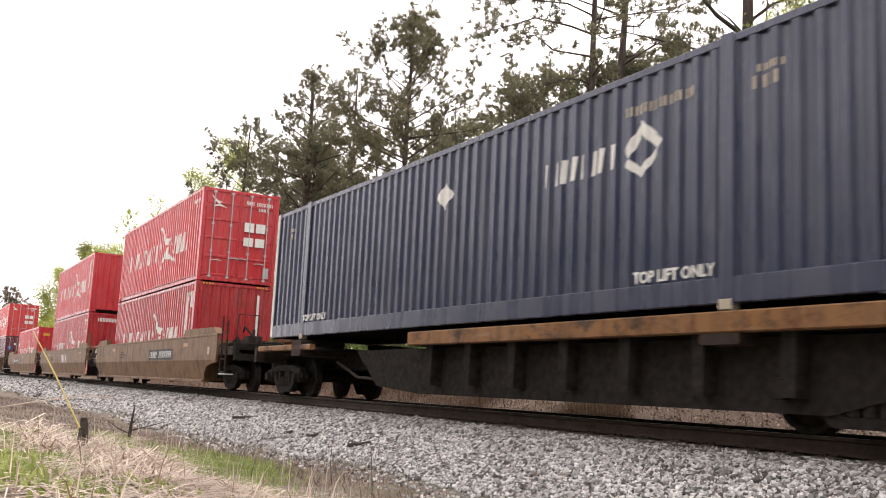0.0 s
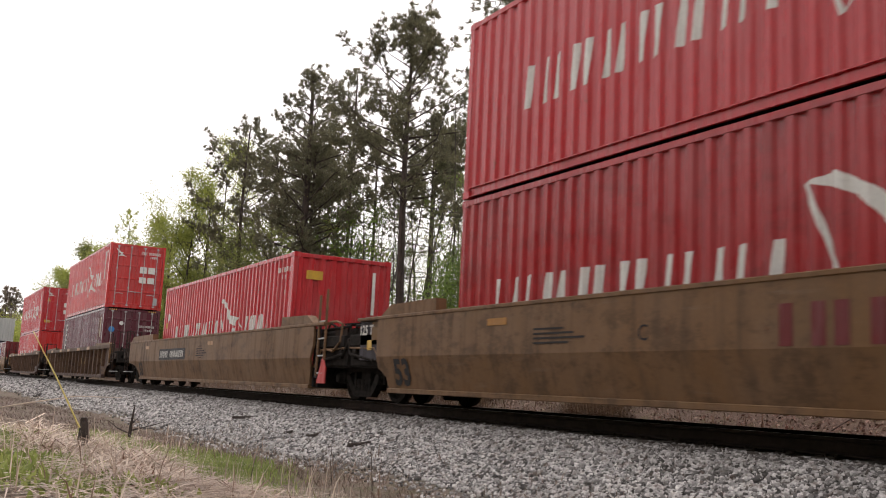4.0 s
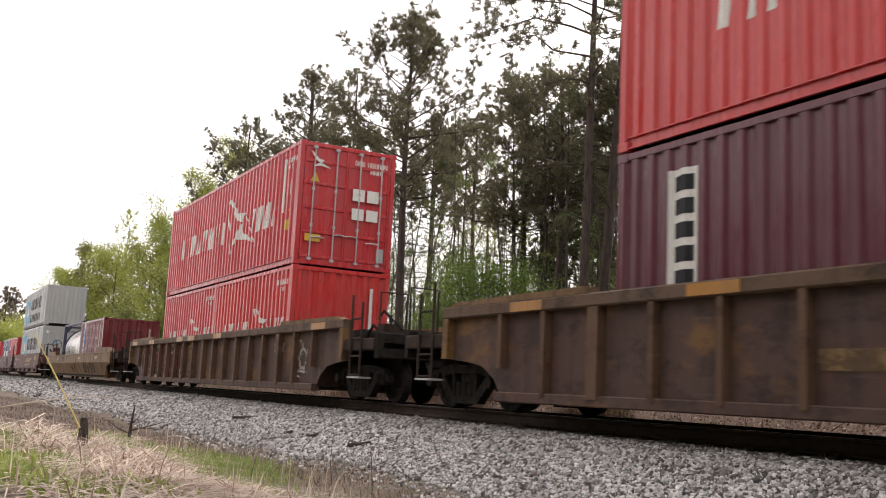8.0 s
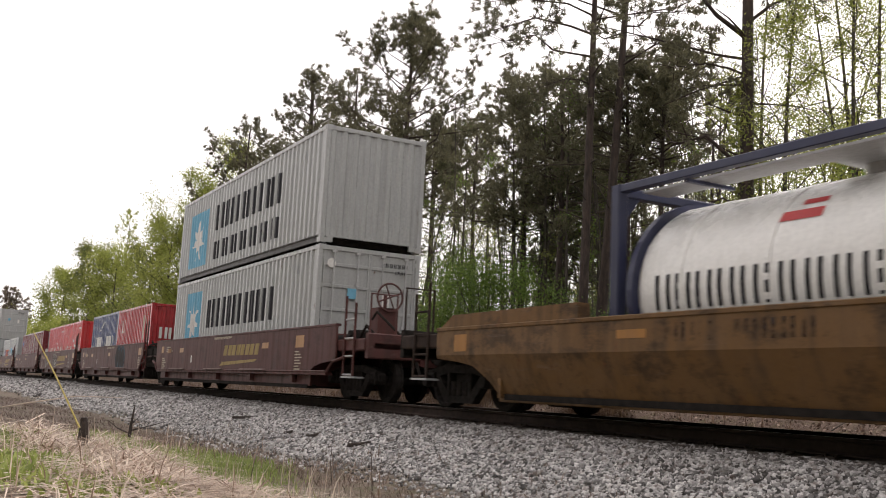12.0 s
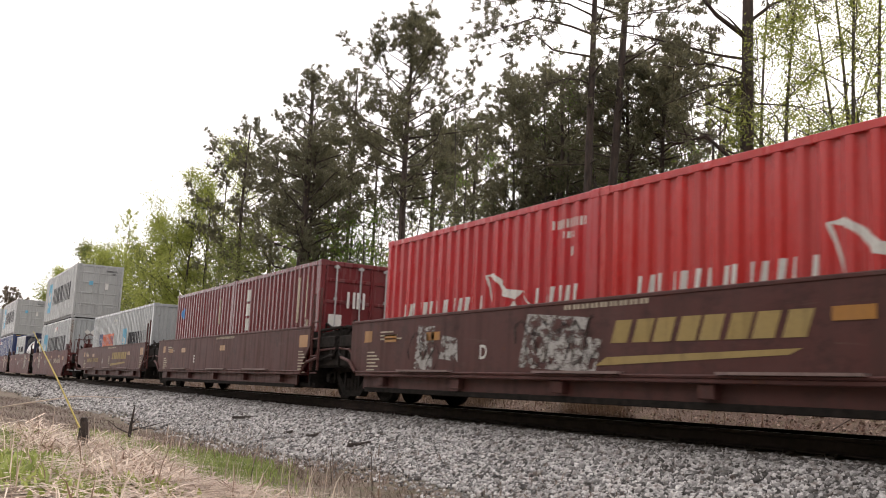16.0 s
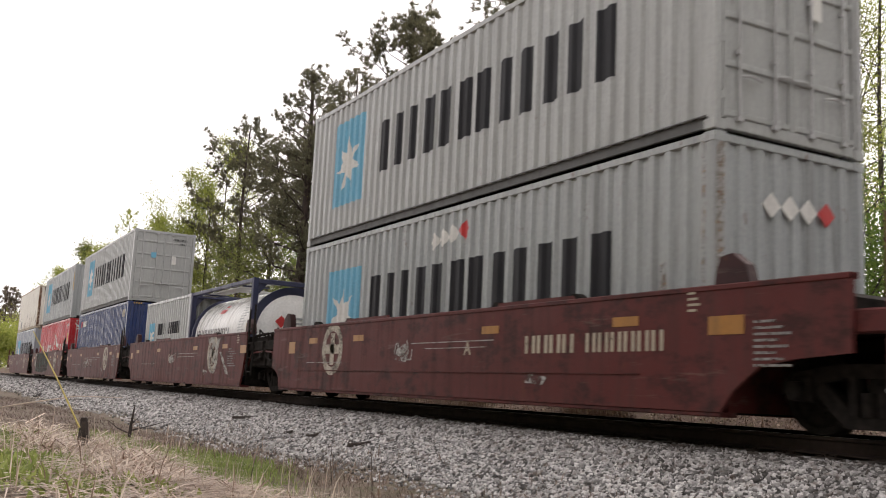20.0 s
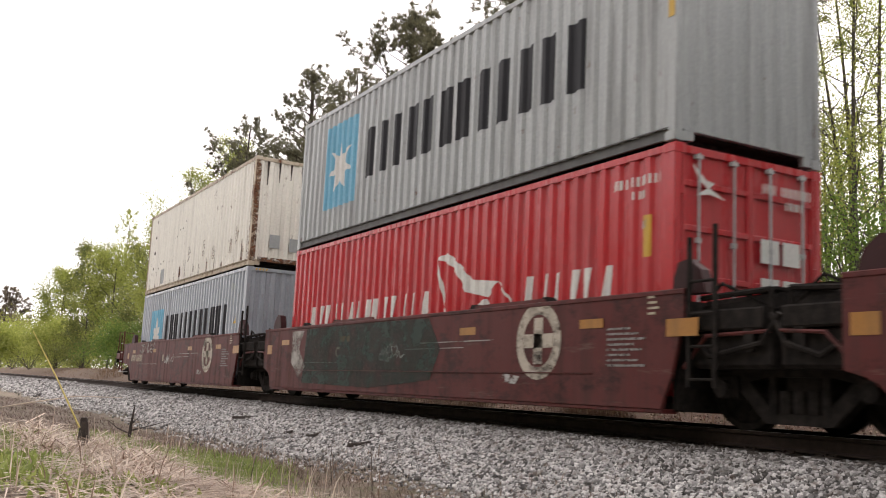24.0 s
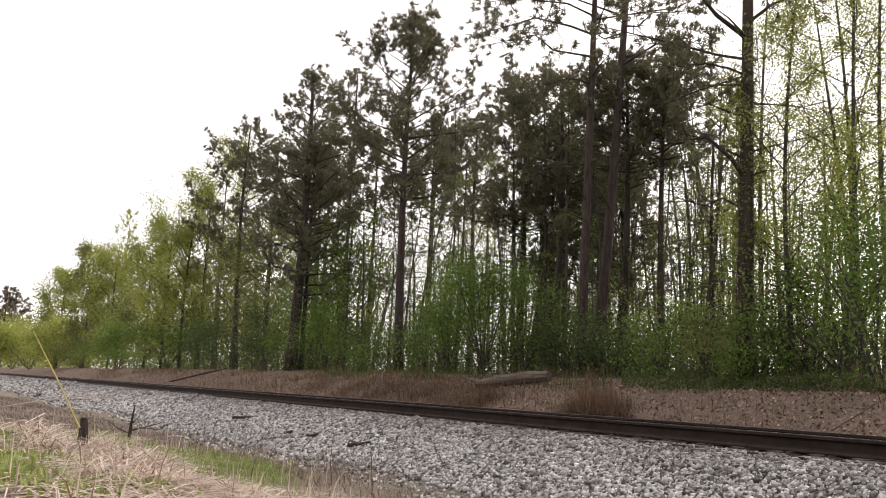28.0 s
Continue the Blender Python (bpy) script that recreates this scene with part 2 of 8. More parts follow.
def stone_material():
    """Crushed stone: each piece its own grey, some brown, darker and browner towards the rails."""
    m, nt, b = nodes_of("ballast_stone")
    g = nt.nodes.new("ShaderNodeNewGeometry")
    c = mixc(nt, ramp(nt, g.outputs["Random Per Island"], 0.12, 0.95), (0.07, 0.066, 0.063), (0.84, 0.81, 0.79))
    fine = noise_of(nt, 45, detail=3, rnd=False)
    c = mixc(nt, ramp(nt, fine, 0.35, 0.7), c, mixc(nt, 0.4, c, (0.05, 0.045, 0.04)))
    c = mixc(nt, ramp(nt, noise_of(nt, 9, detail=2, rnd=False), 0.55, 0.68), c, mixc(nt, 0.45, c, (0.17, 0.11, 0.08)))
    tc = nt.nodes.new("ShaderNodeTexCoord")
    sx = nt.nodes.new("ShaderNodeSeparateXYZ")
    nt.links.new(tc.outputs["Object"], sx.inputs[0])
    ad = nt.nodes.new("ShaderNodeMath")
    ad.operation = "MULTIPLY_ADD"
    ad.inputs[1].default_value = 0.9
    nt.links.new(noise_of(nt, 1.3, detail=4, rnd=False), ad.inputs[0])
    nt.links.new(sx.outputs["Y"], ad.inputs[2])
    c = mixc(nt, ramp(nt, ad.outputs[0], 6.9, 7.9), c, mixc(nt, 0.7, c, (0.05, 0.04, 0.034)))
    nt.links.new(c, b.inputs["Base Color"])
    b.inputs["Roughness"].default_value = 0.85
    bump(nt, b, fine, 0.4, 0.01)
    return m


STONE = stone_material()
LITTER = island("leaf_litter", (0.09, 0.055, 0.04), (0.42, 0.31, 0.25))
DEADWOOD = rough_mat("weathered_log", (0.055, 0.043, 0.035), (0.17, 0.135, 0.11), 4, 0.95, 0.8, stretch=(0.5, 4, 4))
CHAR = rough_mat("charred_wood", (0.02, 0.016, 0.014), (0.075, 0.055, 0.045), 12, 0.95, 0.8)


def ground_material():
    """Crushed stone by the track, brown litter, grass and earth elsewhere, by distance from the track."""
    m, nt, b = nodes_of("ground_cover")
    tc = nt.nodes.new("ShaderNodeTexCoord")
    sx = nt.nodes.new("ShaderNodeSeparateXYZ")
    nt.links.new(tc.outputs["Object"], sx.inputs[0])
    wob = noise_of(nt, 0.7, detail=5, rnd=False)
    ad = nt.nodes.new("ShaderNodeMath")
    ad.operation = "MULTIPLY_ADD"
    ad.inputs[1].default_value = 1.1
    nt.links.new(wob, ad.inputs[0])
    nt.links.new(sx.outputs["Y"], ad.inputs[2])
    fine = noise_of(nt, 26, detail=6, rnd=False)
    mid = noise_of(nt, 3.0, detail=5, rnd=False)
    # gravel bed kept dark: the shade between loose stones is in its colour
    gravel = mixc(nt, ramp(nt, fine, 0.3, 0.7), (0.06, 0.057, 0.055), (0.26, 0.25, 0.24))
    earth = mixc(nt, ramp(nt, fine, 0.3, 0.72), (0.07, 0.043, 0.031), (0.23, 0.16, 0.125))
    earth = mixc(nt, ramp(nt, mid, 0.5, 0.68), earth, (0.13, 0.10, 0.055))
    turf = mixc(nt, ramp(nt, mid, 0.4, 0.62), (0.15, 0.11, 0.085), (0.10, 0.11, 0.045))
    turf = mixc(nt, ramp(nt, fine, 0.35, 0.7), turf, (0.33, 0.26, 0.21))
    c = mixc(nt, ramp(nt, ad.outputs[0], 6.1, 6.4), turf, gravel)
    c = mixc(nt, ramp(nt, ad.outputs[0], 12.1, 12.6), c, earth)
    c = mixc(nt, ramp(nt, ad.outputs[0], 19.5, 22), c, mixc(nt, ramp(nt, mid, 0.4, 0.6), (0.10, 0.075, 0.045), (0.05, 0.06, 0.025)))
    c = mixc(nt, ramp(nt, ad.outputs[0], 44, 60), c, (0.16, 0.16, 0.07))
    nt.links.new(c, b.inputs["Base Color"])
    b.inputs["Roughness"].default_value = 0.95
    bump(nt, b, fine, 0.8, 0.05)
    return m


GROUND = ground_material()


# ---- mesh building ----
class Shape:
    """Vertices and faces gathered for one mesh."""

    def __init__(self):
        self.v, self.f = [], []

    def add(self, verts, faces):
        k = len(self.v)
        self.v += [tuple(p) for p in verts]
        self.f += [tuple(i + k for i in q) for q in faces]
        return self

    def box(self, x0, x1, y0, y1, z0, z1, c=0.0):
        if x0 > x1:
            x0, x1 = x1, x0
        if y0 > y1:
            y0, y1 = y1, y0
        if z0 > z1:
            z0, z1 = z1, z0
        c = min(c, (x1 - x0) * 0.4, (y1 - y0) * 0.4, (z1 - z0) * 0.4)
        if c <= 0:
            vs = [(x, y, z) for x in (x0, x1) for y in (y0, y1) for z in (z0, z1)]
            return self.add(vs, [(0, 1, 3, 2), (4, 6, 7, 5), (0, 4, 5, 1), (2, 3, 7, 6), (0, 2, 6, 4), (1, 5, 7, 3)])
        # chamfer the long edges: an eight-sided section along the longest side
        ext = [x1 - x0, y1 - y0, z1 - z0]
        ax = ext.index(max(ext))
        lo, hi = [x0, y0, z0], [x1, y1, z1]
        u, w = [i for i in range(3) if i != ax]
        sec = [(lo[u] + c, lo[w]), (hi[u] - c, lo[w]), (hi[u], lo[w] + c), (hi[u], hi[w] - c), (hi[u] - c, hi[w]), (lo[u] + c, hi[w]), (lo[u], hi[w] - c), (lo[u], lo[w] + c)]
        vs = []
        for a in (lo[ax], hi[ax]):
            for p, q in sec:
                co = [0, 0, 0]
                co[ax], co[u], co[w] = a, p, q
                vs.append(co)
        fs = [tuple(range(7, -1, -1)), tuple(range(8, 16))] + [(i, (i + 1) % 8, 8 + (i + 1) % 8, 8 + i) for i in range(8)]
        return self.add(vs, fs)

    def prism(self, poly, y0, y1):
        """A polygon in x and z, drawn out from y0 to y1."""
        n = len(poly)
        vs = [(x, y0, z) for x, z in poly] + [(x, y1, z) for x, z in poly]
        fs = [tuple(range(n)), tuple(range(2 * n - 1, n - 1, -1))]
        fs += [(i, i + n, (i + 1) % n + n, (i + 1) % n) for i in range(n)]
        return self.add(vs, fs)

    def tube(self, pts, rad, n=6, caps=True):
        pts = [Vector([float(q) for q in p]) for p in pts]
        if not isinstance(rad, (list, tuple)):
            rad = [rad] * len(pts)
        rad = [float(q) for q in rad]
        k = len(self.v)
        ref = None
        for i, p in enumerate(pts):
            d = (pts[min(i + 1, len(pts) - 1)] - pts[max(i - 1, 0)]).normalized()
            if ref is None:
                ref = d.orthogonal().normalized()
            ref = (ref - d * ref.dot(d))
            ref = ref.normalized() if ref.length > 1e-6 else d.orthogonal().normalized()
            o = d.cross(ref)
            for j in range(n):
                a = 2 * math.pi * j / n
                self.v.append(tuple(p + rad[i] * (math.cos(a) * ref + math.sin(a) * o)))
        for i in range(len(pts) - 1):
            for j in range(n):
                a, b = k + i * n + j, k + i * n + (j + 1) % n
                self.f.append((a, b, b + n, a + n))
        if caps:
            self.f.append(tuple(range(k + n - 1, k - 1, -1)))
            self.f.append(tuple(range(k + (len(pts) - 1) * n, k + len(pts) * n)))
        return self

    def lathe_y(self, prof, n=20, cx=0.0, cz=0.0):
        """A profile of (y, radius) turned about an axis along y."""
        k = len(self.v)
        for y, r in prof:
            for j in range(n):
                a = 2 * math.pi * j / n
                self.v.append((cx + r * math.cos(a), y, cz + r * math.sin(a)))
        for i in range(len(prof) - 1):
            for j in range(n):
                a, b = k + i * n + j, k + i * n + (j + 1) % n
                self.f.append((a, b, b + n, a + n))
        self.f.append(tuple(range(k + n - 1, k - 1, -1)))
        self.f.append(tuple(range(k + (len(prof) - 1) * n, k + len(prof) * n)))
        return self

    def mesh(self, name, mat, smooth=False):
        me = bpy.data.meshes.new(name)
        me.from_pydata(self.v, [], self.f)
        me.materials.append(mat)
        if smooth:
            me.polygons.foreach_set("use_smooth", [True] * len(me.polygons))
        me.update()
        return me


def fast_mesh(name, verts, faces, mat):
    """One mesh from arrays of vertices and equal-sided faces."""
    me = bpy.data.meshes.new(name)
    nv, nf, k = len(verts), len(faces), faces.shape[1]
    me.vertices.add(nv)
    me.vertices.foreach_set("co", np.asarray(verts, dtype=np.float32).ravel())
    me.loops.add(nf * k)
    me.loops.foreach_set("vertex_index", np.asarray(faces, dtype=np.int32).ravel())
    me.polygons.add(nf)
    me.polygons.foreach_set("loop_start", np.arange(0, nf * k, k, dtype=np.int32))
    me.update(calc_edges=True)
    me.materials.append(mat)
    return me


def part(name, shape, mat, parent, label="", at=None, smooth=False):
    """Links a shape (or a finished mesh) as one mesh object under a thing or a part."""
    me = shape if isinstance(shape, bpy.types.Mesh) else shape.mesh(name, mat, smooth)
    ob = new(name, me)
    ob.parent = parent
    if at is not None:
        ob.matrix_basis = at
    return tagged(ob, label)


def thing(name, label, category, group=""):
    return tagged(new(name), label, category, group)


MOVING = []   # (thing, distance behind the train's mark, height)
WHEELS = []   # (wheelset, x in its truck)


# ---- ground ----
PROFILE = [(-600, -0.6), (-60, -0.6), (-6, -0.55), (0.0, -0.55), (1.0, -0.60), (2.2, -0.70), (3.6, -0.88), (5.0, -0.97), (5.6, -0.93), (6.95, -0.30), (7.3, -0.22),
           (9.9, -0.22), (10.3, -0.30), (11.5, -0.62), (12.2, -0.45), (14.6, 0.48), (16.5, 0.85), (19, 0.95), (26, 0.90), (60, 0.6), (600, 0.6)]

SPANS = list(zip(PROFILE[:-1], PROFILE[1:]))


def ground_z(x, y):
    z = PROFILE[0][1] if y < PROFILE[0][0] else PROFILE[-1][1]
    for (a, p), (b, q) in SPANS:
        if a <= y <= b:
            z = p + (q - p) * (y - a) / (b - a)
            break
    rough = 0.0 if 6.9 < y < 10.4 else min(1.0, min(abs(y - 6.9), abs(y - 10.4)) / 1.5)
    return z + rough * (0.16 * noise.noise(Vector((x * 0.16, y * 0.3, 0))) + 0.06 * noise.noise(Vector((x * 0.8, y * 0.8, 3))))


def build_ground():
    xs = np.concatenate([np.linspace(-900, -120, 40), np.linspace(-117, -42, 50), np.linspace(-41, 12, 130), np.linspace(14, 60, 16), np.linspace(80, 700, 16)])
    ys = np.concatenate([np.linspace(-600, -30, 12), np.linspace(-25, -3, 10), np.linspace(-2, 16, 74), np.linspace(16.5, 30, 22), np.linspace(32, 80, 16), np.linspace(100, 800, 12)])
    vs = np.array([(x, y, ground_z(x, y)) for x in xs for y in ys])
    n = len(ys)
    i, j = np.meshgrid(np.arange(len(xs) - 1), np.arange(n - 1), indexing="ij")
    a = (i * n + j).ravel()
    me = fast_mesh("ground", vs, np.stack([a, a + n, a + n + 1, a + 1], 1), GROUND)
    me.polygons.foreach_set("use_smooth", [True] * len(me.polygons))
    return tagged(new("ground", me), "railway embankment of crushed stone, brown litter and grassy verge", "ground", kind="structure")


build_ground()


# ---- track ----
def build_track():
    track = tagged(new("railway_track"), "single railway track with rusty rails on dark sleepers", "railway track", kind="structure")
    track.matrix_basis = pose(0, TRACK_Y, 0)
    sec = [(-0.075, -0.172), (0.075, -0.172), (0.075, -0.160), (0.018, -0.140), (0.010, -0.125), (0.010, -0.045), (0.037, -0.032), (0.037, -0.008), (0.028, 0.0),
           (-0.028, 0.0), (-0.037, -0.008), (-0.037, -0.032), (-0.010, -0.045), (-0.010, -0.125), (-0.018, -0.140), (-0.075, -0.160)]
    for side in (-0.754, 0.754):
        s = Shape()
        xs = [-700, -120, -60, -30, -10, 10, 400]
        vs = [(x, side + p, q) for x in xs for p, q in sec]
        n = len(sec)
        fs = [(i * n + j, i * n + (j + 1) % n, (i + 1) * n + (j + 1) % n, (i + 1) * n + j) for i in range(len(xs) - 1) for j in range(n)]
        s.add(vs, fs)
        part("rail", s, RAIL_RUST, track, "rusty steel rail with a polished running band")
        part("rail_head", Shape().box(-700, 400, side - 0.022, side + 0.022, 0.0005, 0.002), STEEL, track, "bright worn top of the rail")
    tie = Shape().box(-0.115, 0.115, -1.3, 1.3, -0.36, -0.178, 0.012).mesh("sleeper", TIE_WOOD)
    plate = Shape()
    for side in (-0.754, 0.754):
        plate.box(-0.1, 0.1, side - 0.17, side + 0.17, -0.178, -0.171, 0.0)
        for dx in (-0.06, 0.06):
            for dy in (-0.09, 0.09):
                plate.box(dx - 0.011, dx + 0.011, side + dy - 0.014, side + dy + 0.014, -0.172, -0.150)
    plate = plate.mesh("tie_plate", RAIL_RUST)
    rng = random.Random(4)
    far = Shape()
    for k in range(-620, 60):
        x = k * 0.52 + rng.uniform(-0.03, 0.03)
        if -150 <= k < 16:
            m = pose(x, rng.uniform(-0.05, 0.03), rng.uniform(-0.012, 0.0), 0, 0, rng.uniform(-1.2, 1.2))
            t = part("sleeper", tie, None, track, at=m)
            part("tie_plate", plate, None, t)
        else:
            far.box(x - 0.115, x + 0.115, -1.3, 1.3, -0.36, -0.18)
    tagged(part("far_sleepers", far, TIE_WOOD, track), kind="stuff")


build_track()


def boxes_cloud(pos, size, seed, mat, name):
    """Many small rough lumps as one mesh: pos (n, 3), size (n, 3)."""
    rng = np.random.default_rng(seed)
    n = len(pos)
    cube = np.array([(x, y, z) for x in (-1, 1) for y in (-1, 1) for z in (-1, 1)], float)
    v = cube[None] * (0.62 + 0.38 * rng.random((n, 8, 1))) * size[:, None, :]
    ang = rng.random((n, 3)) * 2 * math.pi
    for ax, (p, q) in enumerate(((1, 2), (0, 2), (0, 1))):
        c, s = np.cos(ang[:, ax])[:, None], np.sin(ang[:, ax])[:, None]
        a, b = v[..., p].copy(), v[..., q].copy()
        v[..., p], v[..., q] = a * c - b * s, a * s + b * c
    v += pos[:, None, :]
    f = np.array([(0, 1, 3, 2), (4, 6, 7, 5), (0, 4, 5, 1), (2, 3, 7, 6), (0, 2, 6, 4), (1, 5, 7, 3)])
    f = (f[None] + 8 * np.arange(n)[:, None, None]).reshape(-1, 4)
    return new(name, fast_mesh(name, v.reshape(-1, 3), f, mat))


def build_ballast():
    rng = np.random.default_rng(11)
    xs, ys, sz = [], [], []
    # (x from, x to, stones, half size)
    for x0, x1, n, s in ((-13, -3.0, 36000, 0.0205), (-26, -13, 34000, 0.025), (-48, -26, 22000, 0.034), (-110, -48, 12000, 0.058)):
        xs.append(rng.uniform(x0, x1, n))
        edge = np.where(rng.random(n) < 0.12, 0.7, 0.0)
        ys.append(5.72 + rng.random(n) * 1.68 - edge * rng.random(n))
        sz.append(np.full(n, s))
    x0 = rng.uniform(-60, -2, 9000)
    xs.append(x0)
    ys.append(rng.uniform(9.9, 12.2, 9000))
    sz.append(np.full(9000, 0.034))
    xs, ys, sz = np.concatenate(xs), np.concatenate(ys), np.concatenate(sz)
    zs = np.array([ground_z(a, b) for a, b in zip(xs, ys)])
    size = sz[:, None] * rng.uniform(0.45, 1.5, (len(xs), 3)) * rng.uniform(0.6, 1.3, (len(xs), 1))
    ob = boxes_cloud(np.stack([xs, ys, zs + sz * rng.uniform(-0.1, 0.6, len(xs))], 1), size, 5, STONE, "ballast")
    tagged(ob, "loose grey crushed stone of the railway bed", "ballast", kind="stuff")


build_ballast()


# ---- plants ----
def leaves(pos, size, rng, aspect=0.6, up=0.0):
    """Diamond leaves at pos, with random turns: vertices and faces."""
    n = len(pos)
    d = rng.normal(size=(n, 3))
    d[:, 2] += up
    d /= np.linalg.norm(d, axis=1)[:, None]
    o = np.cross(d, rng.normal(size=(n, 3)))
    o /= np.linalg.norm(o, axis=1)[:, None] + 1e-9
    L = (size * rng.uniform(0.6, 1.3, n))[:, None]
    w = L * aspect * 0.5
    v = np.stack([pos - d * L * 0.5, pos + o * w, pos + d * L * 0.5, pos - o * w], 1).reshape(-1, 3)
    return v, np.arange(4 * n).reshape(n, 4)


def needles(pos, aim, rng, count=14, length=0.24, width=0.026):
    """Tufts of needles: thin triangles fanning out from pos towards aim."""
    n = len(pos)
    d = rng.normal(size=(n, count, 3)) * 0.75 + aim[:, None, :]
    d /= np.linalg.norm(d, axis=2)[..., None]
    o = np.cross(d, rng.normal(size=(n, count, 3)))
    o /= np.linalg.norm(o, axis=2)[..., None] + 1e-9
    L = length * rng.uniform(0.7, 1.25, (n, count, 1))
    p = pos[:, None, :] + rng.normal(size=(n, count, 3)) * 0.03
    v = np.stack([p - o * width, p + o * width, p + d * L], 2).reshape(-1, 3)
    return v, np.arange(3 * n * count).reshape(-1, 3)


def unit(v):
    v = np.asarray(v, float)
    return v / (np.linalg.norm(v) + 1e-9)


def pine(x, y, height, crown_from, reach, girth, seed, limbs=46, tufts=7, lean=(0.0, 0.0), mat=None, dead=5, bias=(0.0, 0.0), label="", needle=0.25, lift=0.75, plump=1.0, boughs=()):
    """A loblolly pine: bare trunk, ragged crown of limbs that end in tufts of needles."""
    rng = np.random.default_rng(seed)
    z0 = ground_z(x, y) - 0.1
    tree = thing("pine_tree", label or "tall pine with a bare dark trunk and ragged needle crown", "tree", "pines of the wood edge")
    tree.matrix_basis = pose(x, y, z0)
    wood = Shape()
    bend = rng.normal(size=2) * 0.12

    def stem(t):
        return np.array([lean[0] * t + bend[0] * math.sin(3 * t), lean[1] * t + bend[1] * math.sin(2.4 * t), height * t])
    ts = np.linspace(0, 1, 12)
    wood.tube([stem(t) for t in ts], [girth * (1.25 if t == 0 else 1.0) * (1 - 0.82 * t) + 0.015 for t in ts], 9)
    tp, ta = [], []
    for k in range(limbs):
        u = (k + rng.random()) / limbs
        t = crown_from + (1 - crown_from) * u * 0.985
        base = stem(t)
        ang = k * 2.4 + rng.normal() * 0.5
        prof = (0.55 + 0.45 * min(1, u / 0.3)) * (1 - u ** 1.8) ** 0.75 + 0.08
        ln = reach * prof * (rng.uniform(0.45, 1.05) if rng.random() < 0.75 else rng.uniform(0.9, 1.3))
        out = np.array([math.cos(ang) + bias[0], math.sin(ang) + bias[1], 0])
        rise = 0.10 + lift * u + rng.normal() * 0.14
        d0 = unit(out + np.array([0, 0, rise]))
        d1 = unit(out * 0.9 + np.array([0, 0, rise + 0.45]))
        p1 = base + d0 * ln * 0.55 + rng.normal(size=3) * 0.05 * ln
        p2 = p1 + unit(d1 + rng.normal(size=3) * 0.25) * ln * 0.45
        r = girth * (0.10 + 0.16 * (1 - u))
        wood.tube([base, p1, p2], [r, r * 0.6, r * 0.22], 5, False)
        twigs = max(3, int(ln * 2.7))
        for q in range(twigs):
            f = 0.50 + 0.54 * (q + rng.random()) / twigs
            a = base + (p1 - base) * min(1, f / 0.55) + ((p2 - p1) * min(1, (f - 0.55) / 0.45) if f > 0.55 else 0)
            td = unit(d1 * 0.7 + rng.normal(size=3) * 0.75 + np.array([0, 0, 0.15]))
            tl = rng.uniform(0.25, 0.75) * (0.55 + 0.12 * ln)
            e = a + td * tl
            wood.tube([a, e], [r * 0.28, 0.008], 3, False)
            for _ in range(tufts):
                tp.append(a + td * tl * rng.uniform(0.72, 1.1) + rng.normal(size=3) * 0.10 * plump)
                ta.append(unit(td + np.array([0, 0, 0.35])))
    for k in range(dead):
        t = rng.uniform(crown_from * 0.45, crown_from)
        a = stem(t)
        ang = rng.uniform(0, 6.28)
        d = np.array([math.cos(ang), math.sin(ang), rng.uniform(-0.1, 0.35)])
        ln = rng.uniform(0.6, 0.45 * reach + 0.6)
        wood.tube([a, a + d * ln * 0.6, a + d * ln + np.array([0, 0, -0.1])], [girth * 0.16, girth * 0.1, 0.01], 4, False)
    # single boughs: height, direction, length, thickness, tufts at the end
    for z, d, ln, r, tail in boughs:
        a = stem(z / height)
        d = unit(d)
        bow = a + d * ln * 0.55 + np.array([0, 0, 0.10 * ln]) + rng.normal(size=3) * 0.09 * ln
        e = a + d * ln
        mid = (a + bow) / 2 + rng.normal(size=3) * 0.05 * ln
        wood.tube([a, mid, bow, e], [r * 0.85, r * 0.7, r * 0.5, r * 0.2], 6, False)
        for q in range(int(6 + ln * 4)):
            s = bow + (e - bow) * rng.uniform(-0.7, 1.0)
            t2 = s + unit(rng.normal(size=3) + d * 0.6) * rng.uniform(0.3, 1.0)
            wood.tube([s, t2], [r * 0.3, 0.006], 3, False)
            for _ in range(tail):
                tp.append(t2 + rng.normal(size=3) * 0.12)
                ta.append(unit(t2 - s))
    part("trunk", wood, BARK, tree, smooth=True)
    v, f = needles(np.array(tp), np.array(ta), rng, 15, needle * 0.80, 0.020)
    part("crown", fast_mesh("crown", v, f, mat or NEEDLE), None, tree)
    return tree


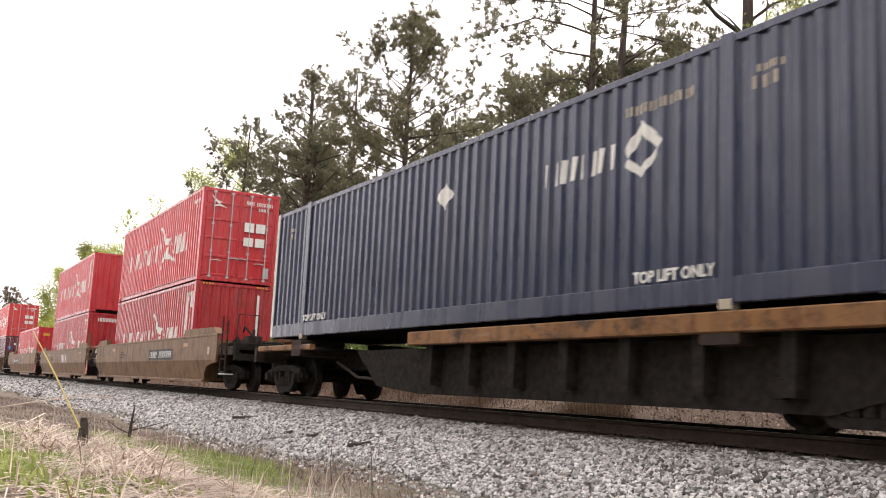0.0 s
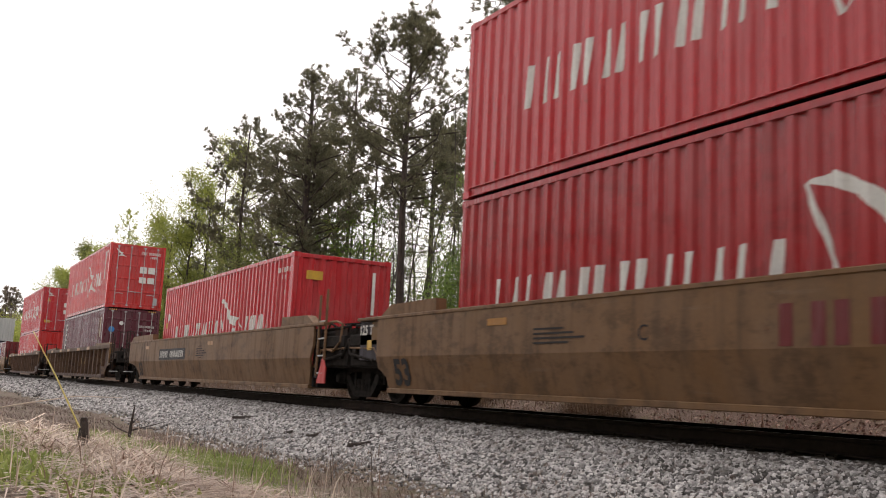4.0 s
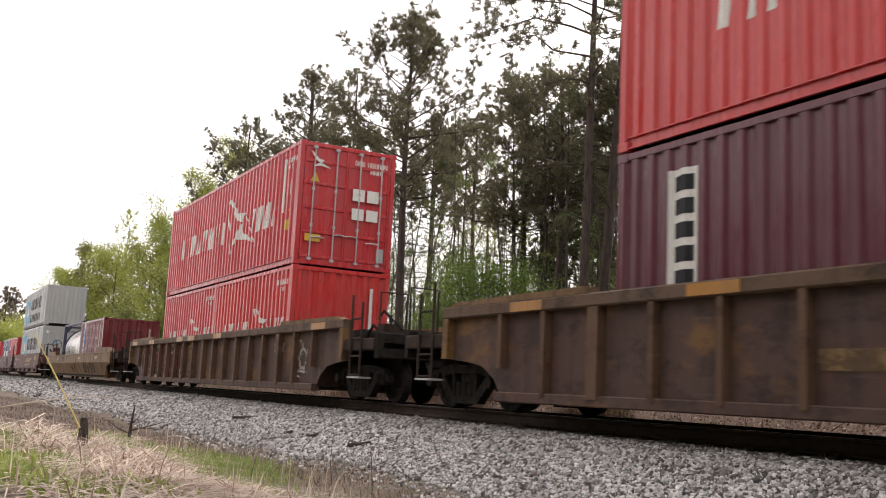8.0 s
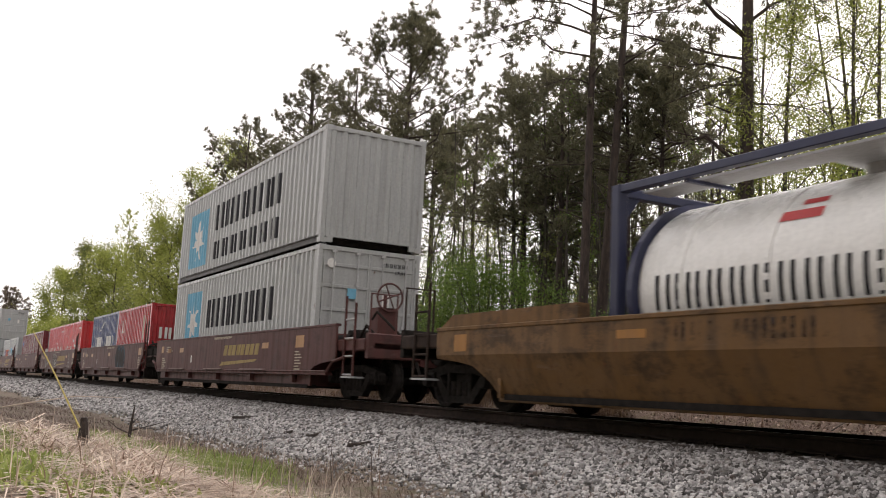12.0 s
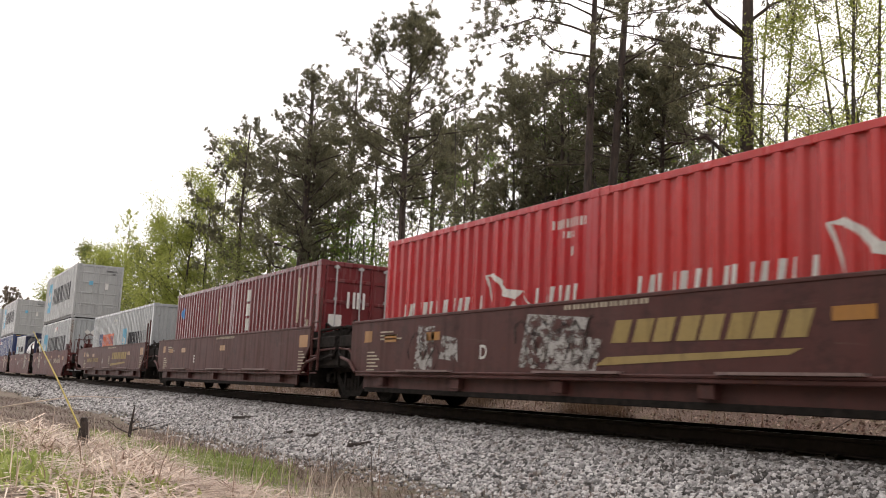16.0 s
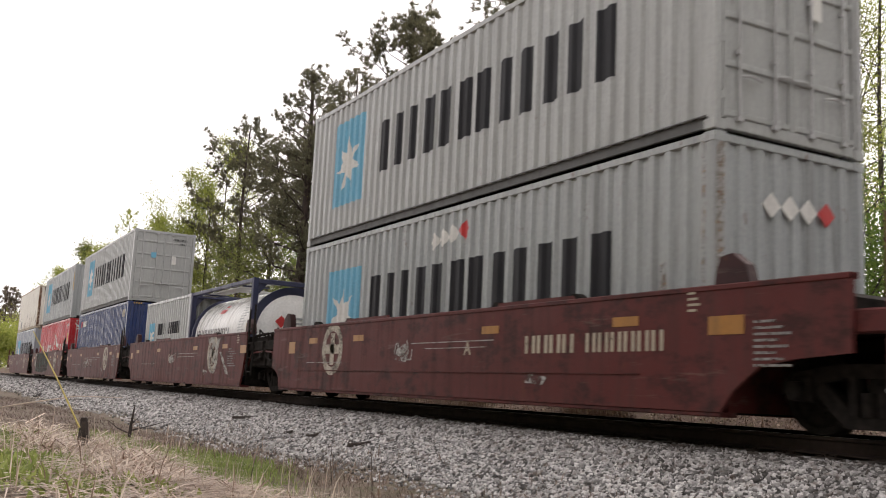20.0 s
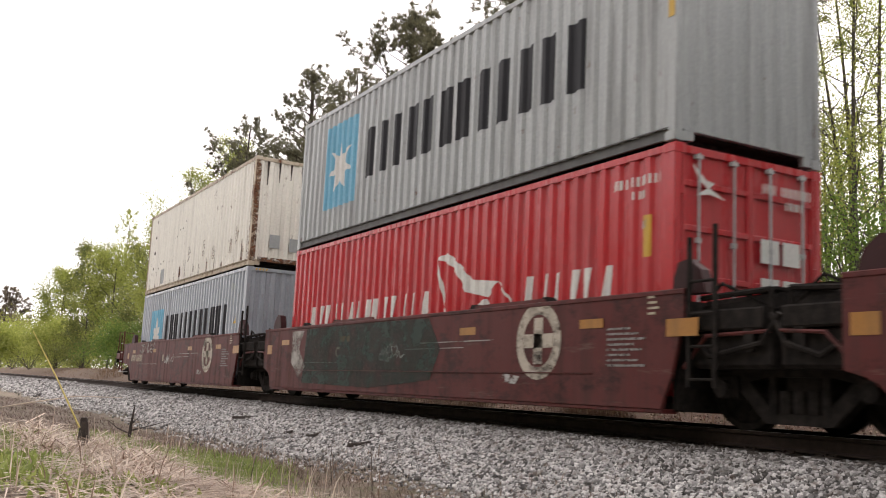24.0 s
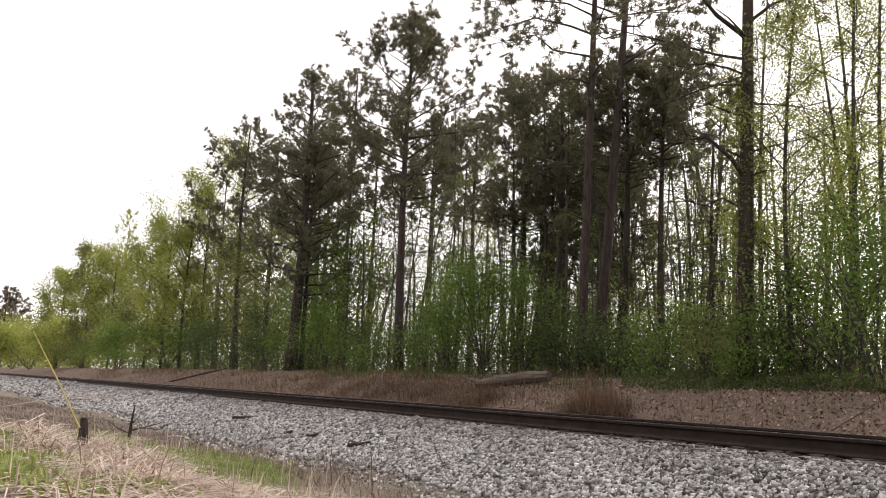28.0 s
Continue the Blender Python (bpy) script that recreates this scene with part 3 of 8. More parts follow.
def broadleaf(x, y, height, crown_from, reach, girth, seed, count=6000, leaf=0.085, mat=None, limbs=26, lean=(0, 0), label="", group="young broadleaf trees", spread=0.16):
    """A slender spring tree: forking limbs, fine twigs and small new leaves with gaps between."""
    rng = np.random.default_rng(seed)
    z0 = ground_z(x, y) - 0.1
    tree = thing("broadleaf_tree", label or "slender spring tree with small fresh green leaves", "tree", group)
    tree.matrix_basis = pose(x, y, z0)
    wood = Shape()
    bend = rng.normal(size=2) * 0.25

    def stem(t):
        return np.array([lean[0] * t + bend[0] * math.sin(3 * t), lean[1] * t + bend[1] * math.sin(2 * t + 1), height * 0.97 * t])
    ts = np.linspace(0, 1, 10)
    wood.tube([stem(t) for t in ts], [girth * (1 - 0.9 * t) + 0.012 for t in ts], 7)
    ends = []
    for k in range(limbs):
        u = (k + rng.random()) / limbs
        t = crown_from + (1 - crown_from) * u * 0.95
        a = stem(t)
        ang = k * 2.4 + rng.normal() * 0.6
        ln = reach * (0.45 + 0.75 * math.sin(math.pi * min(1, 0.18 + 0.8 * u))) * rng.uniform(0.6, 1.1)
        d = unit((math.cos(ang), math.sin(ang), rng.uniform(0.35, 1.1)))
        b = a + d * ln * 0.5
        c = b + unit(d + rng.normal(size=3) * 0.3 + np.array([0, 0, 0.25])) * ln * 0.5
        r = girth * (0.38 - 0.25 * u)
        wood.tube([a, b, c], [r, r * 0.55, 0.01], 4, False)
        for q in range(5):
            f = rng.uniform(0.3, 1.0)
            s = a + (b - a) * min(1, f * 2) + ((c - b) * (f - 0.5) * 2 if f > 0.5 else 0)
            e = s + unit(d * 0.5 + rng.normal(size=3)) * ln * rng.uniform(0.18, 0.42)
            wood.tube([s, e], [max(0.008, r * 0.3), 0.005], 3, False)
            ends += [(s, e)] * (1 + int(rng.random() < 0.7))
        ends.append((b, c))
    part("trunk", wood, BARK_GREY, tree, smooth=True)
    share = rng.gamma(0.9, size=len(ends))
    pick = rng.choice(len(ends), count, p=share / share.sum())
    S, E = np.array([e[0] for e in ends])[pick], np.array([e[1] for e in ends])[pick]
    pos = S + (E - S) * rng.uniform(0.15, 1.1, (count, 1)) + rng.normal(size=(count, 3)) * spread
    v, f = leaves(pos, np.full(count, leaf), rng, 0.65)
    part("crown", fast_mesh("crown", v, f, mat or LEAF_LIME), None, tree)
    return tree


def bush(x, y, height, reach, seed, count=4000, leaf=0.09, mat=None, label="", group="bushes at the wood edge", clumps=14):
    rng = np.random.default_rng(seed)
    b = thing("bush", label or "leafy green bush at the edge of the wood", "bush", group)
    b.matrix_basis = pose(x, y, ground_z(x, y) - 0.05)
    wood = Shape()
    cen = []
    for k in range(clumps):
        a = rng.uniform(0, 6.28)
        r = reach * math.sqrt(rng.random()) * 0.85
        h = height * rng.uniform(0.25, 0.95) * (1 - 0.45 * (r / reach) ** 2)
        c = np.array([r * math.cos(a), r * math.sin(a), h])
        cen.append(c)
        wood.tube([(rng.normal() * 0.1, rng.normal() * 0.1, 0), c * np.array([0.45, 0.45, 0.6]), c], [0.03, 0.02, 0.006], 4, False)
    tagged(part("stem_clump", wood, BARK_GREY, b), kind="stuff")
    cen = np.array(cen)
    share = rng.gamma(1.2, size=clumps)
    pick = rng.choice(clumps, count, p=share / share.sum())
    spread = 0.30 * np.array([reach, reach, height * 0.55])
    pos = cen[pick] + rng.normal(size=(count, 3)) * spread * rng.uniform(0.45, 0.85, clumps)[pick][:, None]
    pos[:, 2] = np.abs(pos[:, 2])
    v, f = leaves(pos, np.full(count, leaf), rng, 0.6)
    part("foliage", fast_mesh("foliage", v, f, mat or LEAF_GREEN), None, b)
    return b


def on_bearing(px, y):
    """x of a place at depth y that lies on the line of sight px to the right of the view's left edge."""
    a = YAW - math.atan((px - 784) / 1690.0)
    return -y * math.tan(a)


# pines: bearing, depth, height, crown from, reach, girth, seed, limbs, fullness
for bx, y, h, cf, reach, g, sd, n, full in (
        (527, 17.0, 15.8, 0.24, 3.6, 0.30, 21, 64, 1.3), (716, 18.0, 15.6, 0.46, 3.6, 0.20, 22, 66, 1.15), (925, 19.5, 11.2, 0.46, 3.1, 0.14, 23, 44, 1.7), (985, 19.0, 10.6, 0.46, 2.8, 0.13, 27, 36, 1.5),
        (1105, 19.5, 10.0, 0.60, 3.1, 0.14, 24, 46, 1.9), (1180, 20.0, 9.2, 0.76, 2.2, 0.13, 36, 26, 1.7), (1040, 21.5, 9.0, 0.38, 2.2, 0.12, 157, 52, 2.0), (1095, 22.0, 8.0, 0.38, 1.9, 0.10, 158, 44, 2.0), (985, 21.0, 9.4, 0.40, 2.0, 0.10, 159, 46, 1.9),
        (612, 22.0, 18.2, 0.54, 3.2, 0.15, 25, 44, 1.2), (430, 19.0, 16.6, 0.40, 4.0, 0.18, 26, 46, 1.0), (765, 25.0, 13.4, 0.64, 2.8, 0.13, 28, 34, 1.0), (575, 27.0, 17.4, 0.64, 3.2, 0.16, 29, 34, 1.0),
        (480, 23.0, 17.6, 0.52, 3.6, 0.15, 151, 44, 1.7), (560, 24.0, 17.4, 0.54, 3.4, 0.15, 152, 46, 1.7), (655, 24.0, 15.2, 0.56, 3.2, 0.14, 153, 34, 1.6), (760, 24.0, 14.0, 0.64, 2.9, 0.13, 154, 32, 1.6), (840, 23.0, 12.2, 0.60, 2.6, 0.13, 155, 28, 1.5), (545, 17.6, 12.0, 0.50, 2.2, 0.13, 156, 46, 1.8)):
    pine(on_bearing(bx, y), y, h, cf, reach, g, sd, n, 7, plump=full)
pine(on_bearing(1036, 17.2), 17.2, 17.0, 0.52, 4.0, 0.15, 31, 13, 6, lean=(0.2, 0.1), dead=9, needle=0.22, lift=0.2, label="tall slim pine with sparse high limbs",
     boughs=[(9.9, (-0.5, -0.88, 0.10), 3.0, 0.045, 4), (10.6, (-0.5, -0.88, -0.05), 3.6, 0.05, 4), (9.0, (-0.5, -0.88, -0.1), 1.6, 0.035, 3), (11.2, (-0.5, -0.8, 0.1), 3.4, 0.04, 4)])
pine(on_bearing(1062, 18.0), 18.0, 17.5, 0.54, 3.6, 0.17, 32, 11, 6, lean=(0.9, 0.3), dead=9, needle=0.22, lift=0.2, label="tall slim pine that leans a little",
     boughs=[(10.0, (0.48, 0.88, 0.35), 1.6, 0.04, 3), (11.0, (0.48, 0.88, 0.3), 2.0, 0.04, 3)])
pine(on_bearing(1325, 16.4), 16.4, 19.0, 0.55, 4.0, 0.185, 33, 13, 6, lean=(0.1, 0.1), dead=8, needle=0.22, lift=0.2, label="tall thick pine trunk with dead lower limbs and ivy",
     boughs=[(8.1, (-0.48, -0.88, 0.42), 2.6, 0.07, 5), (8.5, (0.48, 0.88, 0.75), 1.8, 0.055, 2), (7.2, (-0.48, -0.88, 0.05), 1.9, 0.04, 4), (7.6, (-0.6, -0.7, 0.25), 3.4, 0.045, 5), (4.7, (-0.48, -0.88, 0.42), 1.9, 0.075, 0), (5.2, (-0.48, -0.88, 0.2), 1.4, 0.035, 0), (4.0, (-0.5, -0.8, 0.15), 1.7, 0.04, 0), (6.2, (-0.48, -0.88, 0.1), 1.3, 0.03, 3)])
pine(on_bearing(1272, 19.0), 19.0, 6.6, 0.6, 1.2, 0.08, 34, 14, 2, dead=14, needle=0.2, label="thin dark pine with many bare side limbs")
pine(on_bearing(362, 20.0), 20.0, 14.0, 0.42, 3.0, 0.2, 35, 24, label="pine of the wood edge half hidden by leaves")
for i, bx in enumerate((18, 34, 4)):
    pine(on_bearing(bx, 18 + 2 * i), 18 + 2 * i, 17.5 - i, 0.35, 5.0, 0.3, 40 + i, 40, 6, needle=0.6, mat=NEEDLE_HAZE, label="distant dark pine beyond the track's far end")


def ivy(bx, y, z0, z1, girth, seed, count=2600):
    """Ivy that wraps a trunk."""
    rng = np.random.default_rng(seed)
    x = on_bearing(bx, y)
    v = thing("ivy", "green ivy that climbs a pine trunk", "climbing plant")
    v.matrix_basis = pose(x, y, ground_z(x, y))
    z = rng.uniform(z0, z1, count)
    a = rng.uniform(0, 6.28, count)
    wide = girth * (1.05 - 0.04 * z) + np.abs(rng.normal(size=count)) * 0.14 * (1 + 0.7 * np.sin(z * 2.1 + seed))
    pos = np.stack([wide * np.cos(a), wide * np.sin(a), z], 1)
    vv, ff = leaves(pos, np.full(count, 0.085), rng, 0.8)
    part("foliage", fast_mesh("foliage", vv, ff, LEAF_OLIVE), None, v)
    s = Shape()
    for k in range(4):
        s.tube([(math.cos(k * 1.7 + q * 0.3) * girth * 1.02, math.sin(k * 1.7 + q * 0.3) * girth * 1.02, z0 * q / 8 + (z1 - 0.3) * q / 8 * 0.9) for q in range(9)], 0.012, 4)
    tagged(part("stem_clump", s, BARK_GREY, v), kind="stuff")


ivy(1325, 16.4, 0.3, 7.0, 0.18, 3)

# broadleaf trees: bearing, depth, height, crown from, reach, leaves, leaf size, seed
for bx, y, h, cf, reach, n, lf, sd, mt in (
        (118, 17.0, 12.5, 0.10, 4.6, 15000, 0.24, 50, LEAF_LIME), (165, 17.5, 13.6, 0.10, 4.6, 18000, 0.22, 51, LEAF_OLIVE), (205, 19.0, 13.6, 0.10, 4.4, 18000, 0.20, 52, LEAF_LIME), (222, 26.0, 24.0, 0.55, 2.6, 1700, 0.24, 53, LEAF_LIME),
        (262, 18.5, 11.2, 0.10, 3.6, 15000, 0.18, 59, LEAF_OLIVE), (300, 18.0, 12.2, 0.10, 3.8, 18000, 0.17, 54, LEAF_LIME), (345, 19.5, 16.2, 0.12, 4.0, 18000, 0.16, 55, LEAF_LIME), (388, 21.0, 19.6, 0.12, 3.6, 15000, 0.15, 56, LEAF_LIME),
        (425, 20.5, 10.5, 0.12, 3.4, 13000, 0.13, 60, LEAF_OLIVE), (475, 20.0, 10.0, 0.12, 3.4, 13000, 0.12, 57, LEAF_OLIVE), (560, 21.0, 9.0, 0.12, 2.8, 9000, 0.11, 69, LEAF_GREEN), (620, 19.5, 8.0, 0.12, 2.4, 9000, 0.11, 58, LEAF_GREEN)):
    broadleaf(on_bearing(bx, y), y, h, cf, reach, 0.13, sd, n, lf, mt, limbs=34, spread=0.36 if n > 8000 else 0.1)
for bx, y, h, cf, reach, n, lf, sd, mt in (
        (1372, 19.0, 11.2, 0.24, 1.9, 10530, 0.056, 61, LEAF_LIME), (1432, 17.5, 10.2, 0.24, 2.2, 11610, 0.056, 62, LEAF_LIME), (1478, 18.5, 11.0, 0.24, 2.3, 11610, 0.056, 63, LEAF_LIME),
        (1535, 17.5, 10.6, 0.22, 2.3, 11610, 0.056, 64, LEAF_LIME), (1590, 18.0, 11.0, 0.24, 1.8, 10530, 0.056, 65, LEAF_LIME), (820, 24.0, 13.8, 0.45, 2.4, 3600, 0.09, 66, LEAF_OLIVE),
        (865, 26.0, 13.5, 0.45, 2.4, 3000, 0.09, 67, LEAF_OLIVE), (1200, 21.0, 8.0, 0.25, 2.0, 3600, 0.08, 68, LEAF_OLIVE)):
    broadleaf(on_bearing(bx, y), y, h, cf, reach, 0.065, sd, n, lf, mt, limbs=22)

# bushes: bearing, depth, height, reach, leaves, leaf size, seed
for bx, y, h, reach, n, lf, sd, mt in (
        (862, 16.6, 4.6, 2.1, 9500, 0.085, 71, LEAF_GREEN), (800, 17.0, 4.2, 1.8, 6800, 0.085, 72, LEAF_GREEN), (700, 18.0, 2.8, 1.8, 3600, 0.09, 88, LEAF_GREEN), (760, 19.5, 3.0, 1.8, 3600, 0.09, 89, LEAF_DARK), (640, 18.5, 2.8, 1.8, 3600, 0.09, 90, LEAF_DARK), (540, 18.0, 4.6, 2.4, 6800, 0.10, 91, LEAF_GREEN), (1010, 17.6, 2.6, 1.4, 3600, 0.08, 92, LEAF_DARK), (1090, 17.4, 2.6, 1.4, 3600, 0.08, 93, LEAF_DARK), (1180, 17.0, 2.4, 1.4, 3000, 0.08, 94, LEAF_GREEN), (1260, 16.6, 2.0, 1.3, 2600, 0.08, 95, LEAF_OLIVE), (1350, 16.2, 1.5, 1.2, 2200, 0.08, 96, LEAF_GREEN), (935, 16.8, 3.6, 1.6, 4000, 0.08, 73, LEAF_GREEN), (1500, 16.4, 4.4, 1.9, 7500, 0.085, 74, LEAF_GREEN), (1430, 17.6, 3.4, 1.5, 4800, 0.08, 97, LEAF_DARK),
        (1560, 15.8, 4.2, 1.7, 7500, 0.085, 75, LEAF_GREEN), (1440, 17.0, 1.8, 1.4, 2400, 0.08, 76, LEAF_DARK), (585, 18.0, 5.0, 2.2, 5200, 0.10, 77, LEAF_GREEN), (480, 18.0, 4.6, 2.6, 5200, 0.12, 78, LEAF_DARK),
        (395, 18.5, 4.4, 3.0, 5200, 0.13, 79, LEAF_DARK), (310, 18.0, 5.0, 3.6, 5600, 0.15, 80, LEAF_GREEN), (225, 17.5, 5.6, 4.2, 6000, 0.18, 81, LEAF_GREEN), (160, 17.5, 5.2, 5.0, 6000, 0.22, 82, LEAF_OLIVE)):
    bush(on_bearing(bx, y), y, h, reach, sd, n, lf, mt)
for bx, y, h, reach, sd in ((112, 15.6, 7.0, 4.0, 83), (70, 15.2, 8.6, 5.0, 84), (40, 15.0, 9.6, 6.0, 85), (10, 14.5, 10.6, 7.0, 86), (-15, 14.5, 11.0, 8.0, 87)):
    bush(on_bearing(bx, y), y, h, reach, sd, 8000, 0.30, LEAF_LIME, "bright yellow-green spring thicket beside the track", clumps=20)


def build_wood_depth():
    """The thin belt of trunks behind the edge, its saplings and the low growth under it."""
    rng = np.random.default_rng(90)
    wood = Shape()
    heaps = {"green": [], "olive": [], "dark": []}
    for k in range(420):
        px = rng.uniform(330, 1640)
        y = 18.5 + 17 * rng.random() ** 1.3
        x = on_bearing(px, y)
        z = ground_z(x, y)
        if px > 1330 and k % 3:
            continue
        tall = k < 190
        h = rng.uniform(7, 11.5) if tall else rng.uniform(2.5, 7.5)
        g = rng.uniform(0.035, 0.10) if tall else rng.uniform(0.015, 0.035)
        le = rng.normal(size=2) * (0.7 if tall else 0.5)
        top = np.array([x + le[0], y + le[1], z + h])
        if px > 1330:
            g *= 0.7
        wood.tube([(x, y, z - 0.1), (x + le[0] * 0.3 + rng.normal() * 0.12, y + le[1] * 0.4, z + h * 0.5), top], [g, g * 0.75, 0.012], 5, False)
        key = rng.choice(["green", "olive", "dark"], p=[0.3, 0.45, 0.25] if px < 1330 else [0.15, 0.85, 0.0])
        for q in range(rng.integers(8, 16)):
            f = rng.uniform(0.3 if tall else 0.12, 1)
            a = np.array([x + le[0] * f, y + le[1] * f, z + h * f])
            e = a + unit(rng.normal(size=3) * np.array([1, 1, 0.5]) + np.array([0, 0, 0.35])) * rng.uniform(0.5, 1.9)
            wood.tube([a, (a + e) / 2 + rng.normal(size=3) * 0.1, e], [g * 0.35, g * 0.2, 0.005], 3, False)
            m = int(rng.integers(20, 95))
            heaps[key].append(a + (e - a) * rng.uniform(0.25, 1.1, (m, 1)) + rng.normal(size=(m, 3)) * rng.uniform(0.12, 0.26))
    tp, ta = [], []
    for k in range(80):
        px = 400 + 850 * rng.random() ** 1.5
        y = 20 + 14 * rng.random()
        x = on_bearing(px, y)
        c = np.array([x, y, ground_z(x, y) + rng.uniform(3.2, 8.2)])
        d = unit(rng.normal(size=3) * np.array([1, 1, 0.25]))
        wood.tube([c - d * 1.6, c, c + d * 1.1 + np.array([0, 0, 0.2])], [0.03, 0.022, 0.008], 4, False)
        for q in range(int(rng.integers(10, 30))):
            tp.append(c + d * rng.uniform(-0.9, 1.2) + rng.normal(size=3) * np.array([0.35, 0.35, 0.22]))
            ta.append(unit(d * 0.4 + rng.normal(size=3) * 0.5))
    v, f = needles(np.array(tp), np.array(ta), rng, 11, 0.26, 0.028)
    tagged(new("wood_needles", fast_mesh("wood_needles", v, f, NEEDLE)), "dark pine boughs deeper in the wood", "woodland", kind="stuff")
    tagged(new("wood_trunks", wood.mesh("wood_trunks", BARK_GREY)), "many thin bare trunks of the wood behind", "woodland", kind="stuff")
    for key, mt in (("green", LEAF_GREEN), ("olive", LEAF_LIME), ("dark", LEAF_DARK)):
        pos = np.concatenate(heaps[key])
        v, f = leaves(pos, np.full(len(pos), 0.070), rng, 0.7)
        tagged(new("wood_leaves", fast_mesh("wood_leaves", v, f, mt)), "spring leaves of saplings between the trunks", "woodland", kind="stuff")
    for name, mt, n, lo, hi, y0, dy, h0, h1, size in (("undergrowth", LEAF_DARK, 32000, 250, 1330, 16.3, 9, 0.4, 2.5, 0.095), ("undergrowth_behind", LEAF_DARK, 30000, 230, 640, 25, 16, 1.4, 4.2, 0.17), ("undergrowth_middle", LEAF_GREEN, 24000, 420, 1300, 24, 12, 1.0, 3.2, 0.12), ("undergrowth_crest", LEAF_DARK, 5000, 1110, 1600, 14.9, 1.9, 0.06, 0.42, 0.07), ("undergrowth_sunny", LEAF_OLIVE, 6000, 1300, 1660, 16.3, 9, 0.4, 2.0, 0.09)):
        px = rng.uniform(lo, hi, n)
        y = y0 + rng.random(n) ** 1.3 * dy
        x = np.array([on_bearing(p, q) for p, q in zip(px, y)])
        lump = np.array([0.5 + 0.5 * noise.noise(Vector((p * 0.35, q * 0.5, 7))) for p, q in zip(x, y)])
        z = np.array([ground_z(p, q) for p, q in zip(x, y)]) + rng.random(n) ** 1.4 * (h0 + h1 * lump)
        v, f = leaves(np.stack([x, y, z], 1), np.full(n, size), rng, 0.65)
        tagged(new(name, fast_mesh(name, v, f, mt)), "low green growth along the foot of the wood", "undergrowth", kind="stuff")
    # the wood goes on to both sides and along the track, far off
    n = 30000
    t = rng.random(n)
    x = -60 - 420 * t ** 1.3
    y = 19 + rng.random(n) * (10 + 30 * t)
    z = ground_z(-100, 20) + rng.random(n) ** 0.8 * (9 + 5 * np.array([noise.noise(Vector((a * 0.05, 0, 0))) for a in x]))
    v, f = leaves(np.stack([x, y, z], 1), 0.3 + 0.5 * t, rng, 0.7)
    tagged(new("far_wood", fast_mesh("far_wood", v, f, LEAF_OLIVE)), "far green edge of the wood along the track", "woodland", kind="stuff")
    # unseen wood added behind the camera to cut sky light on the train's near side
    n = 26000
    x = rng.uniform(-90, 70, n)
    y = -20 - 12 * rng.random(n)
    crest = np.array([12 + 3.5 * noise.noise(Vector((a * 0.11, 5, 0))) for a in x])
    v, f = leaves(np.stack([x, y, -0.5 + crest * rng.random(n) ** 0.8], 1), np.full(n, 0.75), rng, 0.8)
    tagged(new("wood_behind", fast_mesh("wood_behind", v, f, LEAF_DARK)), "unseen wood added behind the camera to dim the near side", "woodland", kind="stuff")
    # unseen wood added on the far side, right of the view, to shade front ends
    n = 20000
    x = rng.uniform(-4, 75, n)
    y = 17.5 + 11 * rng.random(n)
    crest = np.array([13 + 3.0 * noise.noise(Vector((a * 0.12, 2, 0))) for a in x])
    v, f = leaves(np.stack([x, y, 0.8 + crest * rng.random(n) ** 0.8], 1), np.full(n, 0.55), rng, 0.8)
    tagged(new("wood_onward", fast_mesh("wood_onward", v, f, LEAF_DARK)), "unseen wood added past the right edge to shade the train's front ends", "woodland", kind="stuff")
    # closer unseen wood, added to darken cars and ballast at the right
    n = 20000
    x = rng.uniform(-9, 60, n)
    y = -8.5 - 9 * rng.random(n) - 0.10 * np.abs(x - 12)
    crest = np.array([14 + 3.0 * noise.noise(Vector((a * 0.13, 9, 0))) for a in x])
    v, f = leaves(np.stack([x, y, -0.5 + crest * rng.random(n) ** 0.8], 1), np.full(n, 0.60), rng, 0.8)
    tagged(new("wood_beside", fast_mesh("wood_beside", v, f, LEAF_DARK)), "unseen wood added close on the near side to darken the right", "woodland", kind="stuff")


build_wood_depth()


def blades(pos, height, rng, width=0.008, droop=0.5, flat=0.0):
    """Bent grass blades of three joints: vertices and faces."""
    n = len(pos)
    a = rng.uniform(0, 2 * math.pi, n)
    d = np.stack([np.cos(a), np.sin(a), np.zeros(n)], 1)
    h = height * rng.uniform(0.5, 1.3, n)
    lean = (rng.random(n) * droop + flat)[:, None]
    up = np.array([0, 0, 1.0])
    side = np.stack([-np.sin(a + 0.6), np.cos(a + 0.6), np.zeros(n)], 1) * (width * rng.uniform(0.6, 1.3, n))[:, None]
    p1 = pos + (up * np.maximum(0.12, 1 - lean * 0.8) + d * lean * 0.7) * (h * 0.5)[:, None]
    p2 = p1 + (up * np.maximum(-0.1, 1 - lean * 1.5) + d * lean * 1.2) * (h * 0.5)[:, None]
    v = np.stack([pos - side, pos + side, p1 + side * 0.8, p1 - side * 0.8, p2 + side * 0.2, p2 - side * 0.2], 1).reshape(-1, 3)
    f = (np.array([(0, 1, 2, 3), (3, 2, 4, 5)])[None] + 6 * np.arange(n)[:, None, None]).reshape(-1, 4)
    return v, f


